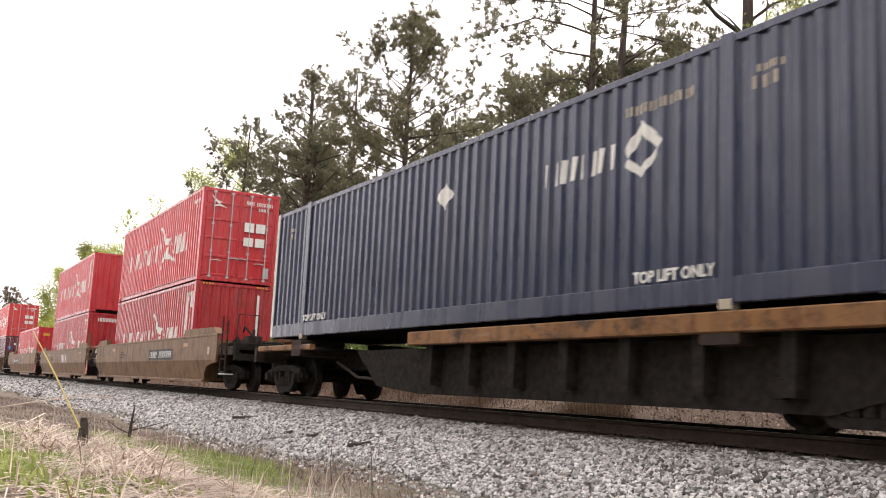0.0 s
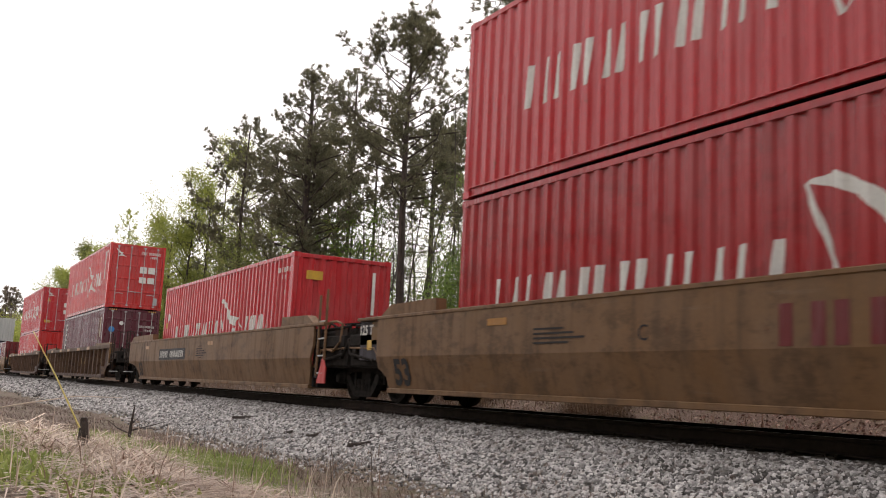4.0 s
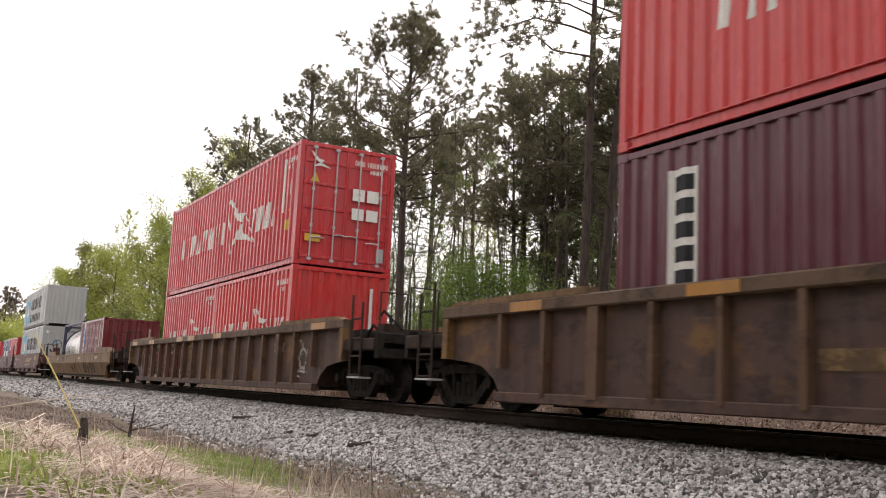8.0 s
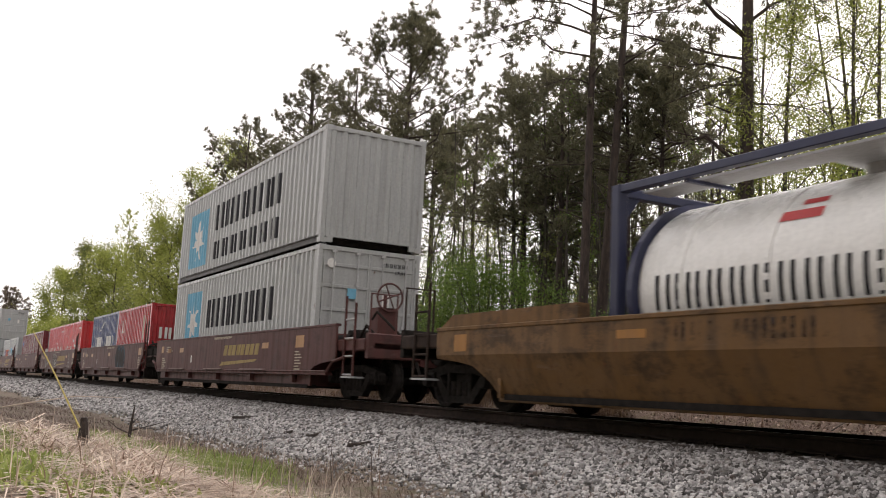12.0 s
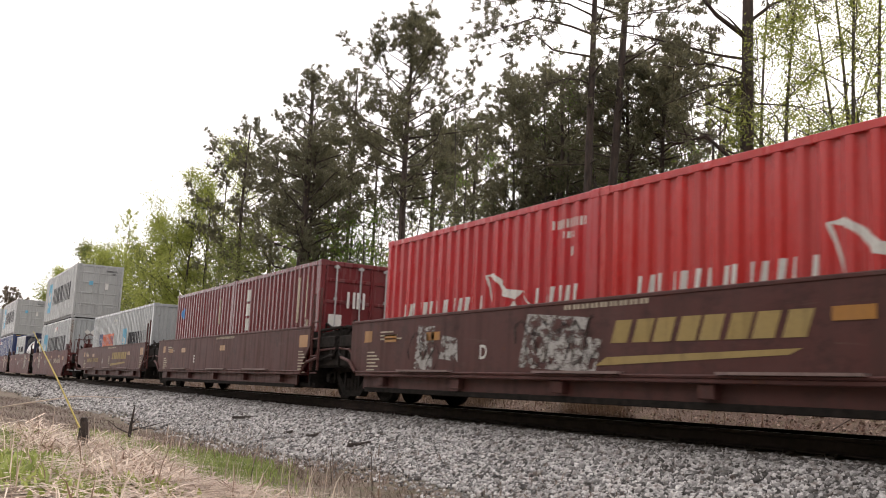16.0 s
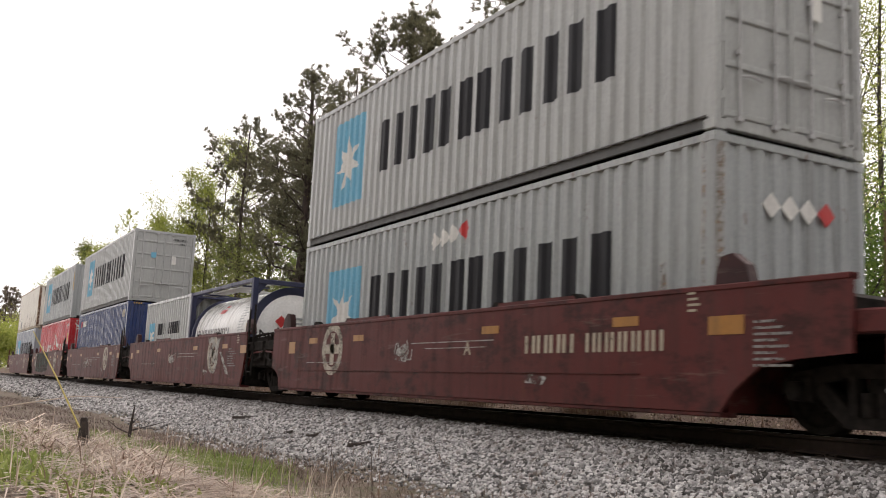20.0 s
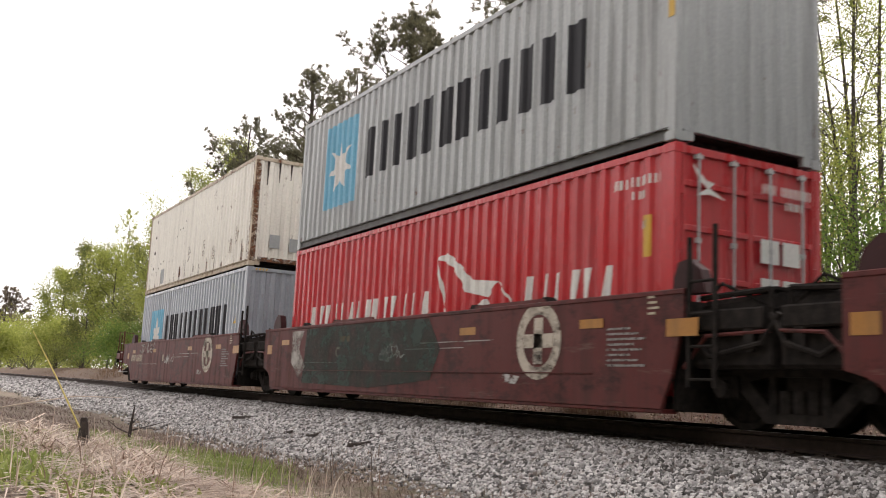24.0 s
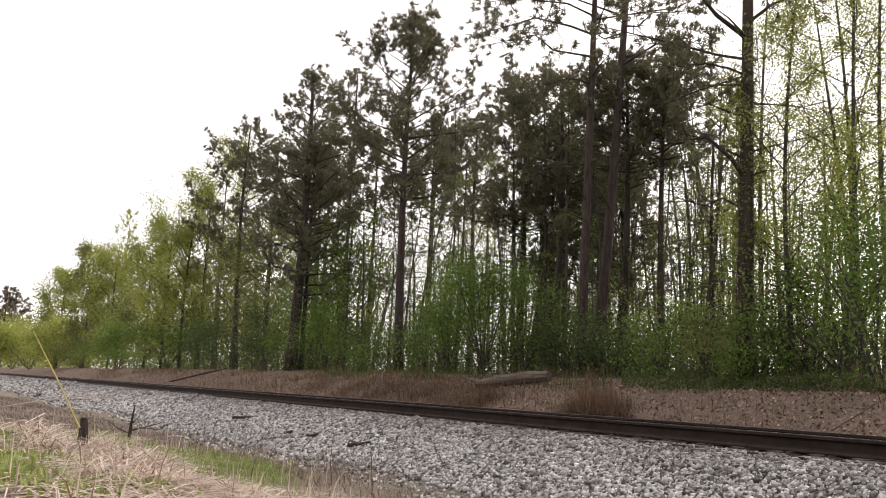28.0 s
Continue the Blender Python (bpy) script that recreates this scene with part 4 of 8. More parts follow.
def grow(name, label, n, xr, yr, height, mat, seed, width, droop, flat=0.0, patch=None, cat="grass"):
    rng = np.random.default_rng(seed)
    x, y = rng.uniform(*xr, n), rng.uniform(*yr, n)
    if patch:
        keep = np.array([noise.noise(Vector((a * patch[0], b * patch[0] * 1.6, seed))) for a, b in zip(x, y)]) + rng.normal(size=n) * 0.08 > patch[1]
        x, y = x[keep], y[keep]
    z = np.array([ground_z(a, b) for a, b in zip(x, y)])
    v, f = blades(np.stack([x, y, z - 0.01], 1), np.full(len(x), height), rng, width, droop, flat)
    tagged(new(name, fast_mesh(name, v, f, mat)), label, cat, kind="stuff")


grow("straw", "pale dry straw lying in a tangle on the verge", 9000, (-17, -4.5), (0.0, 3.3), 0.80, STRAW, 101, 0.012, 0.7, 1.15, (0.35, -0.2))
grow("matted_straw", "matted brown straw under the pale stalks", 16000, (-18, -4.5), (0.0, 3.9), 0.24, MAT, 108, 0.010, 0.8, 0.9, (0.5, -0.25))
grow("dead_grass", "dark matted dead grass beside the ballast", 14000, (-48, -13), (0.6, 4.9), 0.22, DEAD, 106, 0.010, 0.8, 0.4, None)
grow("dry_grass", "short dry grass along the foot of the ballast", 7000, (-22, -4.0), (2.6, 5.4), 0.17, MAT, 102, 0.006, 0.8, 0.2, None)
grow("fringe_grass", "thin brown grass where the stones end", 9000, (-22, -5.0), (4.5, 6.2), 0.20, MAT, 111, 0.006, 1.2, 0.25, (0.9, -0.12))
grow("fringe_straw", "pale broken straw along the foot of the stones", 2600, (-20, -5.0), (3.9, 5.95), 0.30, MAT, 112, 0.006, 1.0, 0.9, (0.6, -0.1))


def straw_heaps():
    """Fallen pale stalks heaped in a tangle: centre x, y, reach along and across, stalks, height of the heap."""
    rng = np.random.default_rng(160)
    V, Fc, k = [], [], 0
    for cx, cy, rx, ry, n, h in ((-9.9, 2.15, 1.3, 0.40, 1500, 0.16), (-12.9, 1.45, 1.3, 0.30, 900, 0.24), (-8.3, 1.75, 0.8, 0.35, 900, 0.12), (-8.4, 2.5, 0.8, 0.25, 500, 0.10), (-10.6, 1.3, 0.9, 0.3, 600, 0.16), (-11.9, 2.05, 0.5, 0.25, 500, 0.20)):
        n = int(n * 0.55)
        x, y = cx + rng.normal(size=n) * rx * 0.6, cy + rng.normal(size=n) * ry * 0.6
        lift = h * rng.random(n) * np.exp(-((x - cx) / rx) ** 2 - ((y - cy) / ry) ** 2)
        z = np.array([ground_z(p, q) for p, q in zip(x, y)]) + lift
        v, f = blades(np.stack([x, y, z], 1), np.full(n, 0.70), rng, 0.0095, 0.75, 0.75)
        V.append(v)
        Fc.append(f + k)
        k += len(v)
    tagged(new("straw_heap", fast_mesh("straw_heap", np.concatenate(V), np.concatenate(Fc), STRAW)), "tangled heap of pale fallen stalks on the verge", "straw", kind="stuff")


straw_heaps()
grow("dry_stems", "thin standing dry stems on the verge", 420, (-16, -5), (0.6, 4.4), 0.42, STRAW, 109, 0.006, 0.5, 0.0, None)


def green_patches():
    """Fresh grass and broad-leaved weeds, in patches: centre x, y, radius, how many, height, blade width."""
    for nm, lb, mt, spots in (
            ("green_grass", "patches of fresh green grass on the verge", GRASS, ((-12.6, 3.55, 0.55, 1900, 0.30, 0.008), (-12.9, 4.0, 0.5, 1500, 0.28, 0.008), (-11.9, 3.3, 0.5, 1500, 0.30, 0.008), (-13.4, 4.4, 0.5, 900, 0.24, 0.008), (-14.8, 2.8, 0.7, 1300, 0.24, 0.008), (-15.9, 3.2, 0.8, 900, 0.22, 0.009), (-11.0, 3.4, 0.5, 900, 0.26, 0.008), (-13.2, 2.5, 0.4, 600, 0.24, 0.008), (-11.2, 1.1, 0.5, 700, 0.24, 0.008), (-9.2, 2.9, 0.3, 400, 0.22, 0.008))),
            ("weeds", "broad-leaved green weeds among the straw", WEED, ((-12.4, 1.15, 0.5, 700, 0.26, 0.018), (-13.6, 1.3, 0.5, 500, 0.26, 0.018), (-8.0, 0.85, 0.30, 420, 0.20, 0.020), (-8.6, 0.95, 0.40, 700, 0.16, 0.020), (-9.4, 1.35, 0.35, 500, 0.14, 0.018), (-8.2, 1.55, 0.22, 360, 0.16, 0.020), (-7.7, 1.75, 0.2, 300, 0.15, 0.018), (-10.8, 1.3, 0.6, 700, 0.13, 0.018), (-7.4, 1.15, 0.3, 420, 0.12, 0.018), (-11.4, 0.9, 0.6, 600, 0.14, 0.018), (-7.6, 2.7, 0.2, 220, 0.14, 0.014)))):
        rng = np.random.default_rng(130)
        V, Fc, k = [], [], 0
        for cx, cy, rad, n, h, w in spots:
            n = int(n * (1.4 if w < 0.01 else 1.6))
            x, y = cx + rng.normal(size=n) * rad * 1.4, cy + rng.normal(size=n) * rad * 0.45
            z = np.array([ground_z(p, q) for p, q in zip(x, y)])
            n = len(x)
            v, f = blades(np.stack([x, y, z], 1), np.full(n, h * 0.8), rng, w, 1.0, 0.25)
            V.append(v)
            Fc.append(f + k)
            k += len(v)
        tagged(new(nm, fast_mesh(nm, np.concatenate(V), np.concatenate(Fc), mt)), lb, "grass", kind="stuff")


green_patches()
grow("sedge", "brown broom sedge on the far bank", 8000, (-90, -6), (12.4, 16.5), 0.5, SEDGE, 104, 0.009, 0.5, 0.0, (0.22, 0.1))
grow("bank_grass", "short brown grass on the far bank", 9000, (-120, -3), (11.5, 18.5), 0.2, SEDGE, 105, 0.010, 0.7, 0.1, None)
grow("crest_grass", "long green grass along the crest of the bank", 15000, (-40, -6), (14.6, 17.4), 0.48, LEAF_DARK, 110, 0.009, 1.5, 0.2, (0.45, -0.02))


def sedge_clump(x, y, height, reach, n, seed):
    rng = np.random.default_rng(seed)
    c = thing("sedge_clump", "tall fuzzy clump of brown broom sedge on the bank", "grass clump", "sedge clumps on the bank")
    c.matrix_basis = pose(x, y, ground_z(x, y))
    px, py = rng.normal(size=n) * reach * 0.5, rng.normal(size=n) * reach * 0.4
    z = np.array([ground_z(x + a, y + d) - ground_z(x, y) for a, d in zip(px, py)])
    v, f = blades(np.stack([px, py, z - 0.02], 1), np.full(n, height * 0.85) * np.exp(-(px / reach) ** 2 * 0.8) * rng.uniform(0.2, 1.2, n), rng, 0.0055, 2.3, 0.0)
    tagged(part("foliage", fast_mesh("foliage", v, f, SEDGE), None, c), kind="stuff")


for k, (x, y, h, reach, n) in enumerate(((-16.9, 13.3, 1.15, 0.75, 1500), (-17.7, 13.7, 1.0, 0.7, 1000), (-16.2, 13.1, 0.8, 0.6, 700), (-21.9, 13.4, 0.9, 0.9, 1000), (-23.5, 13.6, 0.8, 1.4, 1200), (-25.6, 13.8, 0.9, 1.5, 1300), (-28.0, 13.6, 0.9, 1.5, 1300), (-31.0, 13.8, 0.85, 1.6, 1300), (-34.5, 14.0, 0.8, 1.6, 1100), (-10.9, 12.6, 0.5, 0.35, 260))):
    sedge_clump(x, y, h, reach, int(n * 1.7), 140 + k)


def build_litter():
    rng = np.random.default_rng(120)
    n = 26000
    x, y = -5 - 60 * rng.random(n) ** 1.6, rng.uniform(11.8, 16, n)
    z = np.array([ground_z(a, b) for a, b in zip(x, y)]) + 0.015
    v, f = leaves(np.stack([x, y, z], 1), np.full(n, 0.065), rng, 0.7)
    tagged(new("leaf_litter", fast_mesh("leaf_litter", v, f, LITTER)), "brown fallen leaves and chips on the bank", "leaf litter", kind="stuff")


build_litter()


# ---- single things on the ground ----
def stump(x, y, h, r, seed):
    rng = np.random.default_rng(seed)
    s = Shape()
    z = ground_z(x, y)
    st = thing("post_stump", "charred broken wooden post in the dry grass", "stump")
    st.matrix_basis = pose(x, y, z - 0.05, 3, -4)
    for k in range(3):
        dx, dy = rng.normal() * r * 0.7, rng.normal() * r * 0.5
        s.tube([(dx, dy, 0), (dx * 1.1, dy, h * 0.5), (dx * 0.8 + 0.01, dy, h * rng.uniform(0.8, 1.05))], [r * 1.0, r * 0.95, r * 0.6], 7)
    part("post", s, CHAR, st)
    b = Shape().tube([(r, 0, 0.0), (r * 2.4, 0.02, h * 0.28), (r * 2.8, 0.02, h * 0.42)], [r * 0.9, r * 0.8, r * 0.3], 6)
    part("splinter", b, CHAR, st)


stump(-12.05, 1.92, 0.50, 0.062, 1)
stem = thing("yellow_stem", "thin yellow dead reed leaning over the verge", "reed")
stem.matrix_basis = pose(-12.0, 1.86, ground_z(-12.0, 1.86))
part("stalk", Shape().tube([(0, 0, 0.30), (-0.28, -0.27, 0.86), (-0.52, -0.56, 1.40)], [0.012, 0.010, 0.005], 5), YELLOW_STEM, stem)
twig = thing("dead_weed", "small dark dead weed with bare side twigs", "weed")
twig.matrix_basis = pose(-15.6, 3.17, ground_z(-15.6, 3.17))
part("stem", Shape().tube([(0, 0, 0), (0.02, 0, 0.25), (0.05, 0.03, 0.60)], [0.034, 0.024, 0.010], 5).tube([(0.02, 0, 0.2), (0.2, 0.15, 0.26), (0.45, 0.4, 0.36)], [0.014, 0.01, 0.004], 4)
     .tube([(0.01, 0, 0.15), (-0.2, -0.15, 0.22), (-0.3, -0.3, 0.34)], [0.012, 0.008, 0.003], 4).tube([(0.02, 0, 0.3), (0.12, 0.1, 0.42)], [0.01, 0.004], 4), CHAR, twig)
for px, y, h, sd in ((612, 4.6, 0.55, 3), (682, 4.9, 0.5, 4), (470, 3.2, 0.35, 5), (760, 4.9, 0.32, 6)):
    w = thing("dry_stalk", "single thin dry weed stalk in the grass", "weed", "dry stalks")
    x = on_bearing(px, y)
    w.matrix_basis = pose(x, y, ground_z(x, y), 0, 0, sd * 70)
    part("stalk", Shape().tube([(0, 0, 0), (0.03, 0.01, h * 0.5), (0.02 + 0.04 * (sd % 3), 0.02, h)], [0.006, 0.005, 0.002], 4), DEADWOOD, w)
for px, y, ln, rz in ((458, 6.45, 1.0, 20), (530, 6.2, 0.7, -8), (572, 6.25, 0.45, 5), (655, 6.2, 0.4, 35), (160, 5.93, 1.3, 5)):
    w = thing("stick", "dark broken stick lying on the ballast", "stick", "sticks on the ballast")
    x = on_bearing(px, y)
    w.matrix_basis = pose(x, y, ground_z(x, y) + 0.03, 0, 0, rz)
    part("branch", Shape().tube([(-ln / 2, 0, 0), (0, 0.03, 0.02), (ln / 2, 0, 0.07)], [0.03, 0.035, 0.02], 6), CHAR, w)
straw_arc = thing("dry_reed", "long pale dry reed bent over the ballast edge", "reed")
straw_arc.matrix_basis = pose(-17.0, 2.2, ground_z(-17, 2.2))
part("stalk", Shape().tube([(-1.6, -0.9, 0.25), (-0.8, -0.3, 0.42), (0.2, 0.3, 0.58), (0.9, 0.9, 0.60)], [0.012, 0.012, 0.01, 0.004], 5), STRAW, straw_arc)

log = thing("fallen_log", "weathered fallen tree trunk lying on the far bank", "log")
lx = on_bearing(918, 14.5)
log.matrix_basis = pose(lx, 14.5, ground_z(lx, 14.5) + 0.13, 0, -4, 22)
part("trunk", Shape().tube([(-1.25, 0, -0.06), (-0.5, 0.03, 0.0), (0.5, 0, 0.06), (1.2, -0.05, 0.05)], [0.10, 0.16, 0.17, 0.14], 10), DEADWOOD, log)
part("broken_limb", Shape().tube([(-0.35, 0, 0.1), (-0.42, 0.02, 0.35), (-0.52, 0.02, 0.5)], [0.05, 0.04, 0.02], 6), DEADWOOD, log)
part("side_limb", Shape().tube([(-1.2, 0, 0), (-1.7, 0.2, 0.12), (-2.0, 0.2, 0.22)], [0.06, 0.04, 0.015], 6), DEADWOOD, log)
pole = thing("fallen_pole", "thin dark pole lying on the far bank", "stick")
px_ = on_bearing(380, 15.0)
pole.matrix_basis = pose(px_, 15.0, ground_z(px_, 15.0) + 0.1)
part("branch", Shape().tube([(-1.8, -1.6, -0.5), (0, 0, 0.1), (1.6, 0.7, 0.4)], [0.05, 0.05, 0.03], 6), CHAR, pole)
pole = thing("fallen_branch", "thin pale branch leaning on the far bank", "stick")
px_ = on_bearing(1525, 13.2)
pole.matrix_basis = pose(px_, 13.2, ground_z(px_, 13.2))
part("branch", Shape().tube([(-0.28, -0.3, 0.0), (0, 0, 0.28), (0.25, 0.32, 0.56)], [0.016, 0.014, 0.008], 5), DEADWOOD, pole)


# ---- freight containers ----
PITCH_C, DEPTH_C = 0.2782, 0.042


def wave(x):
    """Depth of the side's corrugation at x: 0 on the outer flats, DEPTH_C in the grooves."""
    u = (x % PITCH_C) / PITCH_C
    if u < 0.32:
        return 0.0
    if u < 0.50:
        return DEPTH_C * (u - 0.32) / 0.18
    if u < 0.82:
        return DEPTH_C
    return DEPTH_C * (1.0 - u) / 0.18


def breaks(a, b):
    out = []
    k = math.floor(a / PITCH_C) - 1
    while k * PITCH_C < b:
        for u in (0.0, 0.32, 0.50, 0.82):
            x = (k + u) * PITCH_C
            if a < x < b:
                out.append(x)
        k += 1
    return out


def sheet(a, b, z0, z1, flip):
    """A corrugated wall along x from a to b, outside at y = 0, grooves to y > 0, 6 mm thick."""
    s = Shape()
    xs = [a] + breaks(a, b) + [b]
    vs = []
    for x in xs:
        d = wave(x) if a < x < b else 0.0
        vs += [(x, d, z0), (x, d, z1), (x, d + 0.006, z0), (x, d + 0.006, z1)]
    if flip:
        vs = [(x, -y, z) for x, y, z in vs]
    fs = []
    for i in range(len(xs) - 1):
        k = 4 * i
        fs += [(k, k + 4, k + 5, k + 1), (k + 2, k + 3, k + 7, k + 6)]
    return s.add(vs, fs)


def end_sheet(w, z0, z1):
    """The corrugated blind end: in the y, z plane, outside at x = 0, grooves to x < 0."""
    s = Shape()
    vs, n = [], 8
    step = 2 * w / n
    for i in range(n):
        for u, d in ((0.0, 0), (0.36, 0), (0.5, 0.04), (0.86, 0.04)):
            y = -w + (i + u) * step
            vs += [(-d, y, z0), (-d, y, z1)]
    vs += [(0, w, z0), (0, w, z1)]
    m = len(vs) // 2
    return s.add(vs, [(2 * i, 2 * i + 2, 2 * i + 3, 2 * i + 1) for i in range(m - 1)])


CACHE = {}
# grey boxes get bottom rails in a darker grey
RAIL_DARK = {m.name: paint("dark_grey_bottom_rail", (0.13, 0.13, 0.128), 0.6, 0.5, 0.15) for m in (GREY, GREY_OLD)}


def cached(key, make):
    if key not in CACHE:
        CACHE[key] = make()
    return CACHE[key]


def container(label, L, H, mat, s_mid, z, doors=False, W=2.438, rail_mat=None, group="freight containers", door_rear=False, rods=GALV):
    """A steel box container, built from its panels, posts, rails and corner castings; its origin is the middle of its underside."""
    c = thing("freight_container", label, "container", group)
    MOVING.append((c, s_mid, z))
    rail_mat = rail_mat or mat
    hx, hy = L / 2, W / 2
    key = (L, H, mat.name, W)

    def p(name, make, m=None, lab="", at=None):
        return part(name, cached((name, key, (m or mat).name), lambda: make().mesh(name, m or mat)), None, c, lab, at)
    p("side_panel", lambda: sheet(-hx + 0.12, hx - 0.12, 0.15, H - 0.09, False), at=pose(0, -hy + 0.012, 0))
    part("side_panel", cached(("far_panel", key), lambda: sheet(-hx + 0.12, hx - 0.12, 0.15, H - 0.09, True).mesh("side_panel", mat)), None, c, at=pose(0, hy - 0.012, 0))
    p("roof_panel", lambda: Shape().box(-hx + 0.06, hx - 0.06, -hy + 0.05, hy - 0.05, H - 0.045, H - 0.02))
    p("floor", lambda: Shape().box(-hx + 0.1, hx - 0.1, -hy + 0.06, hy - 0.06, 0.11, 0.16), GRIME_SHADE)
    def beams():
        s = Shape()
        k = int(L / 0.6)
        for i in range(1, k):
            x = -hx + L * i / k
            s.box(x - 0.03, x + 0.03, -hy + 0.07, hy - 0.07, 0.03, 0.11)
        return s
    p("underframe", beams, GRIME_SHADE)["kind"] = "stuff"
    for sy in (-1, 1):
        part("top_rail", cached(("tr", key), lambda: Shape().box(-hx + 0.15, hx - 0.15, -0.03, 0.03, H - 0.10, H - 0.012, 0.006).mesh("top_rail", rail_mat)), None, c, at=pose(0, sy * (hy - 0.035), 0))
        part("bottom_rail", cached(("br", key), lambda: Shape().box(-hx + 0.15, hx - 0.15, 0.012, 0.024, 0.03, 0.16).box(-hx + 0.15, hx - 0.15, -0.027, 0.02, 0.02, 0.032).box(-hx + 0.15, hx - 0.15, -0.027, 0.02, 0.158, 0.172).mesh("bottom_rail", RAIL_DARK.get(rail_mat.name, rail_mat))), None, c, at=pose(0, sy * (hy - 0.030), 0))
        for sx in (-1, 1):
            part("corner_post", cached(("cp", key), lambda: Shape().box(-0.065, 0.065, -0.055, 0.055, 0.11, H - 0.11, 0.012).mesh("corner_post", rail_mat)), None, c, at=pose(sx * (hx - 0.068), sy * (hy - 0.058), 0))
            for zc in (0, H - 0.118):
                part("corner_casting", cached(("cc", rail_mat.name), lambda: Shape().box(-0.089, 0.089, -0.081, 0.081, 0, 0.118, 0.01).mesh("corner_casting", rail_mat)), None, c, at=pose(sx * (hx - 0.087), sy * (hy - 0.079), zc))
    for sx in (-1, 1):
        blind = not (doors if sx > 0 else (door_rear or not doors))
        part("top_end_rail", cached(("ter", key), lambda: Shape().box(-0.04, 0.04, -hy + 0.16, hy - 0.16, H - 0.11, H - 0.015, 0.008).mesh("top_end_rail", rail_mat)), None, c, at=pose(sx * (hx - 0.05), 0, 0))
        if blind:
            # black plate stands for the shade inside the hollow tunnel
            part("end_tunnel", cached("tunnel", lambda: Shape().box(-0.04, 0.0, -hy + 0.16, hy - 0.16, 0.02, 0.14).mesh("end_tunnel", GRIME_SHADE)), None, c, "black plate for the shade in the recess under the blind end", at=pose(sx * (hx - 0.24), 0, 0))
            part("end_sill", cached(("ebs", key), lambda: Shape().box(-0.04, 0.035, -hy + 0.16, hy - 0.16, 0.135, 0.165).box(-0.04, 0.03, -hy + 0.16, -hy + 0.30, 0.02, 0.135).box(-0.04, 0.03, hy - 0.30, hy - 0.16, 0.02, 0.135).mesh("end_sill", rail_mat)), None, c, at=pose(sx * (hx - 0.05), 0, 0))
        else:
            part("end_sill", cached(("es", key), lambda: Shape().box(-0.04, 0.04, -hy + 0.16, hy - 0.16, 0.02, 0.15, 0.008).mesh("end_sill", rail_mat)), None, c, at=pose(sx * (hx - 0.05), 0, 0))
        is_door = doors if sx > 0 else (door_rear or not doors)
        if not is_door:
            part("end_panel", cached(("ep", key), lambda: end_sheet(hy - 0.12, 0.14, H - 0.1).mesh("end_panel", mat)), None, c, at=pose(sx * (hx - 0.02), 0, 0, 0, 0, 0 if sx > 0 else 180))
            continue
        for sy in (-1, 1):
            def leaf():
                s = Shape().box(-0.03, -0.012, 0.004, hy - 0.125, 0.15, H - 0.11)
                return s
            m = pose(sx * (hx - 0.03), 0, 0, 0, 0, 0 if sx > 0 else 180)
            if sy < 0:
                m = m @ Matrix.Diagonal((1, -1, 1, 1))
            d = part("door", cached(("door", key), lambda: leaf().mesh("door", mat)), None, c, at=m)
            if sx > 0:
                for zz in (0.17, 0.17 + (H - 0.3) * 0.22, 0.17 + (H - 0.3) * 0.44, 0.17 + (H - 0.3) * 0.66, 0.17 + (H - 0.3) * 0.86):
                    part("door_rib", cached(("rib", key), lambda: Shape().box(-0.013, 0.014, 0.05, hy - 0.17, 0, 0.075, 0.01).mesh("door_rib", mat)), None, d, at=pose(0, 0, zz))
                for yy in (0.027, hy - 0.148):
                    part("door_edge", cached(("edge", key), lambda: Shape().box(-0.02, 0.016, -0.022, 0.022, 0.15, H - 0.11).mesh("door_edge", rail_mat)), None, d, at=pose(0, yy, 0))
                for zz in (0.35, 1.0, 1.65, 2.3):
                    part("hinge", cached(("hinge", mat.name), lambda: Shape().box(-0.01, 0.03, -0.03, 0.03, 0, 0.09).mesh("hinge", mat)), None, d, at=pose(0, hy - 0.11, zz))
                for yy in (0.30, 0.86):
                    part("lock_rod", cached(("rod", H, yy, rods.name), lambda: Shape().tube([(0.045, yy, 0.10), (0.045, yy, H - 0.09)], 0.017, 6).box(0.0, 0.06, yy - 0.05, yy + 0.05, 0.12, 0.17).box(0.0, 0.06, yy - 0.05, yy + 0.05, H - 0.16, H - 0.11)
                         .box(0.01, 0.055, yy - 0.035, yy + 0.035, 0.9, 0.96).box(0.01, 0.055, yy - 0.035, yy + 0.035, 1.75, 1.81).mesh("lock_rod", rods)), None, d, "galvanised lock rod")
                    part("door_handle", cached(("dh", yy, rods.name), lambda: Shape().tube([(0.055, yy, 0.74 - 0.1 * (yy > 0.5)), (0.07, yy - 0.18, 0.76 - 0.1 * (yy > 0.5)), (0.055, yy - 0.34 + 0.0, 0.74 - 0.1 * (yy > 0.5))], 0.016, 5).mesh("door_handle", rods)), None, d, "galvanised door handle")
    c["_dims"] = (L, H, W)
    return c


def rect(x0, z0, x1, z1):
    return [(x0, z0), (x1, z0), (x1, z1), (x0, z1)]


def bars(x0, x1, z0, z1, n, ink=0.30, gap=0.16, slant=0.0, pairs=True):
    """Plain upright bars that stand for n letters between x0 and x1."""
    out = []
    w = (x1 - x0) / n
    for i in range(n):
        a, b = x0 + i * w, x0 + (i + 1 - gap) * w
        t = (b - a) * ink
        for p, q in (((a, a + t), (b - t, b)) if pairs else ((a, b),)):
            out.append([(p, z0), (q, z0), (q + slant * (z1 - z0), z1), (p + slant * (z1 - z0), z1)])
    return out


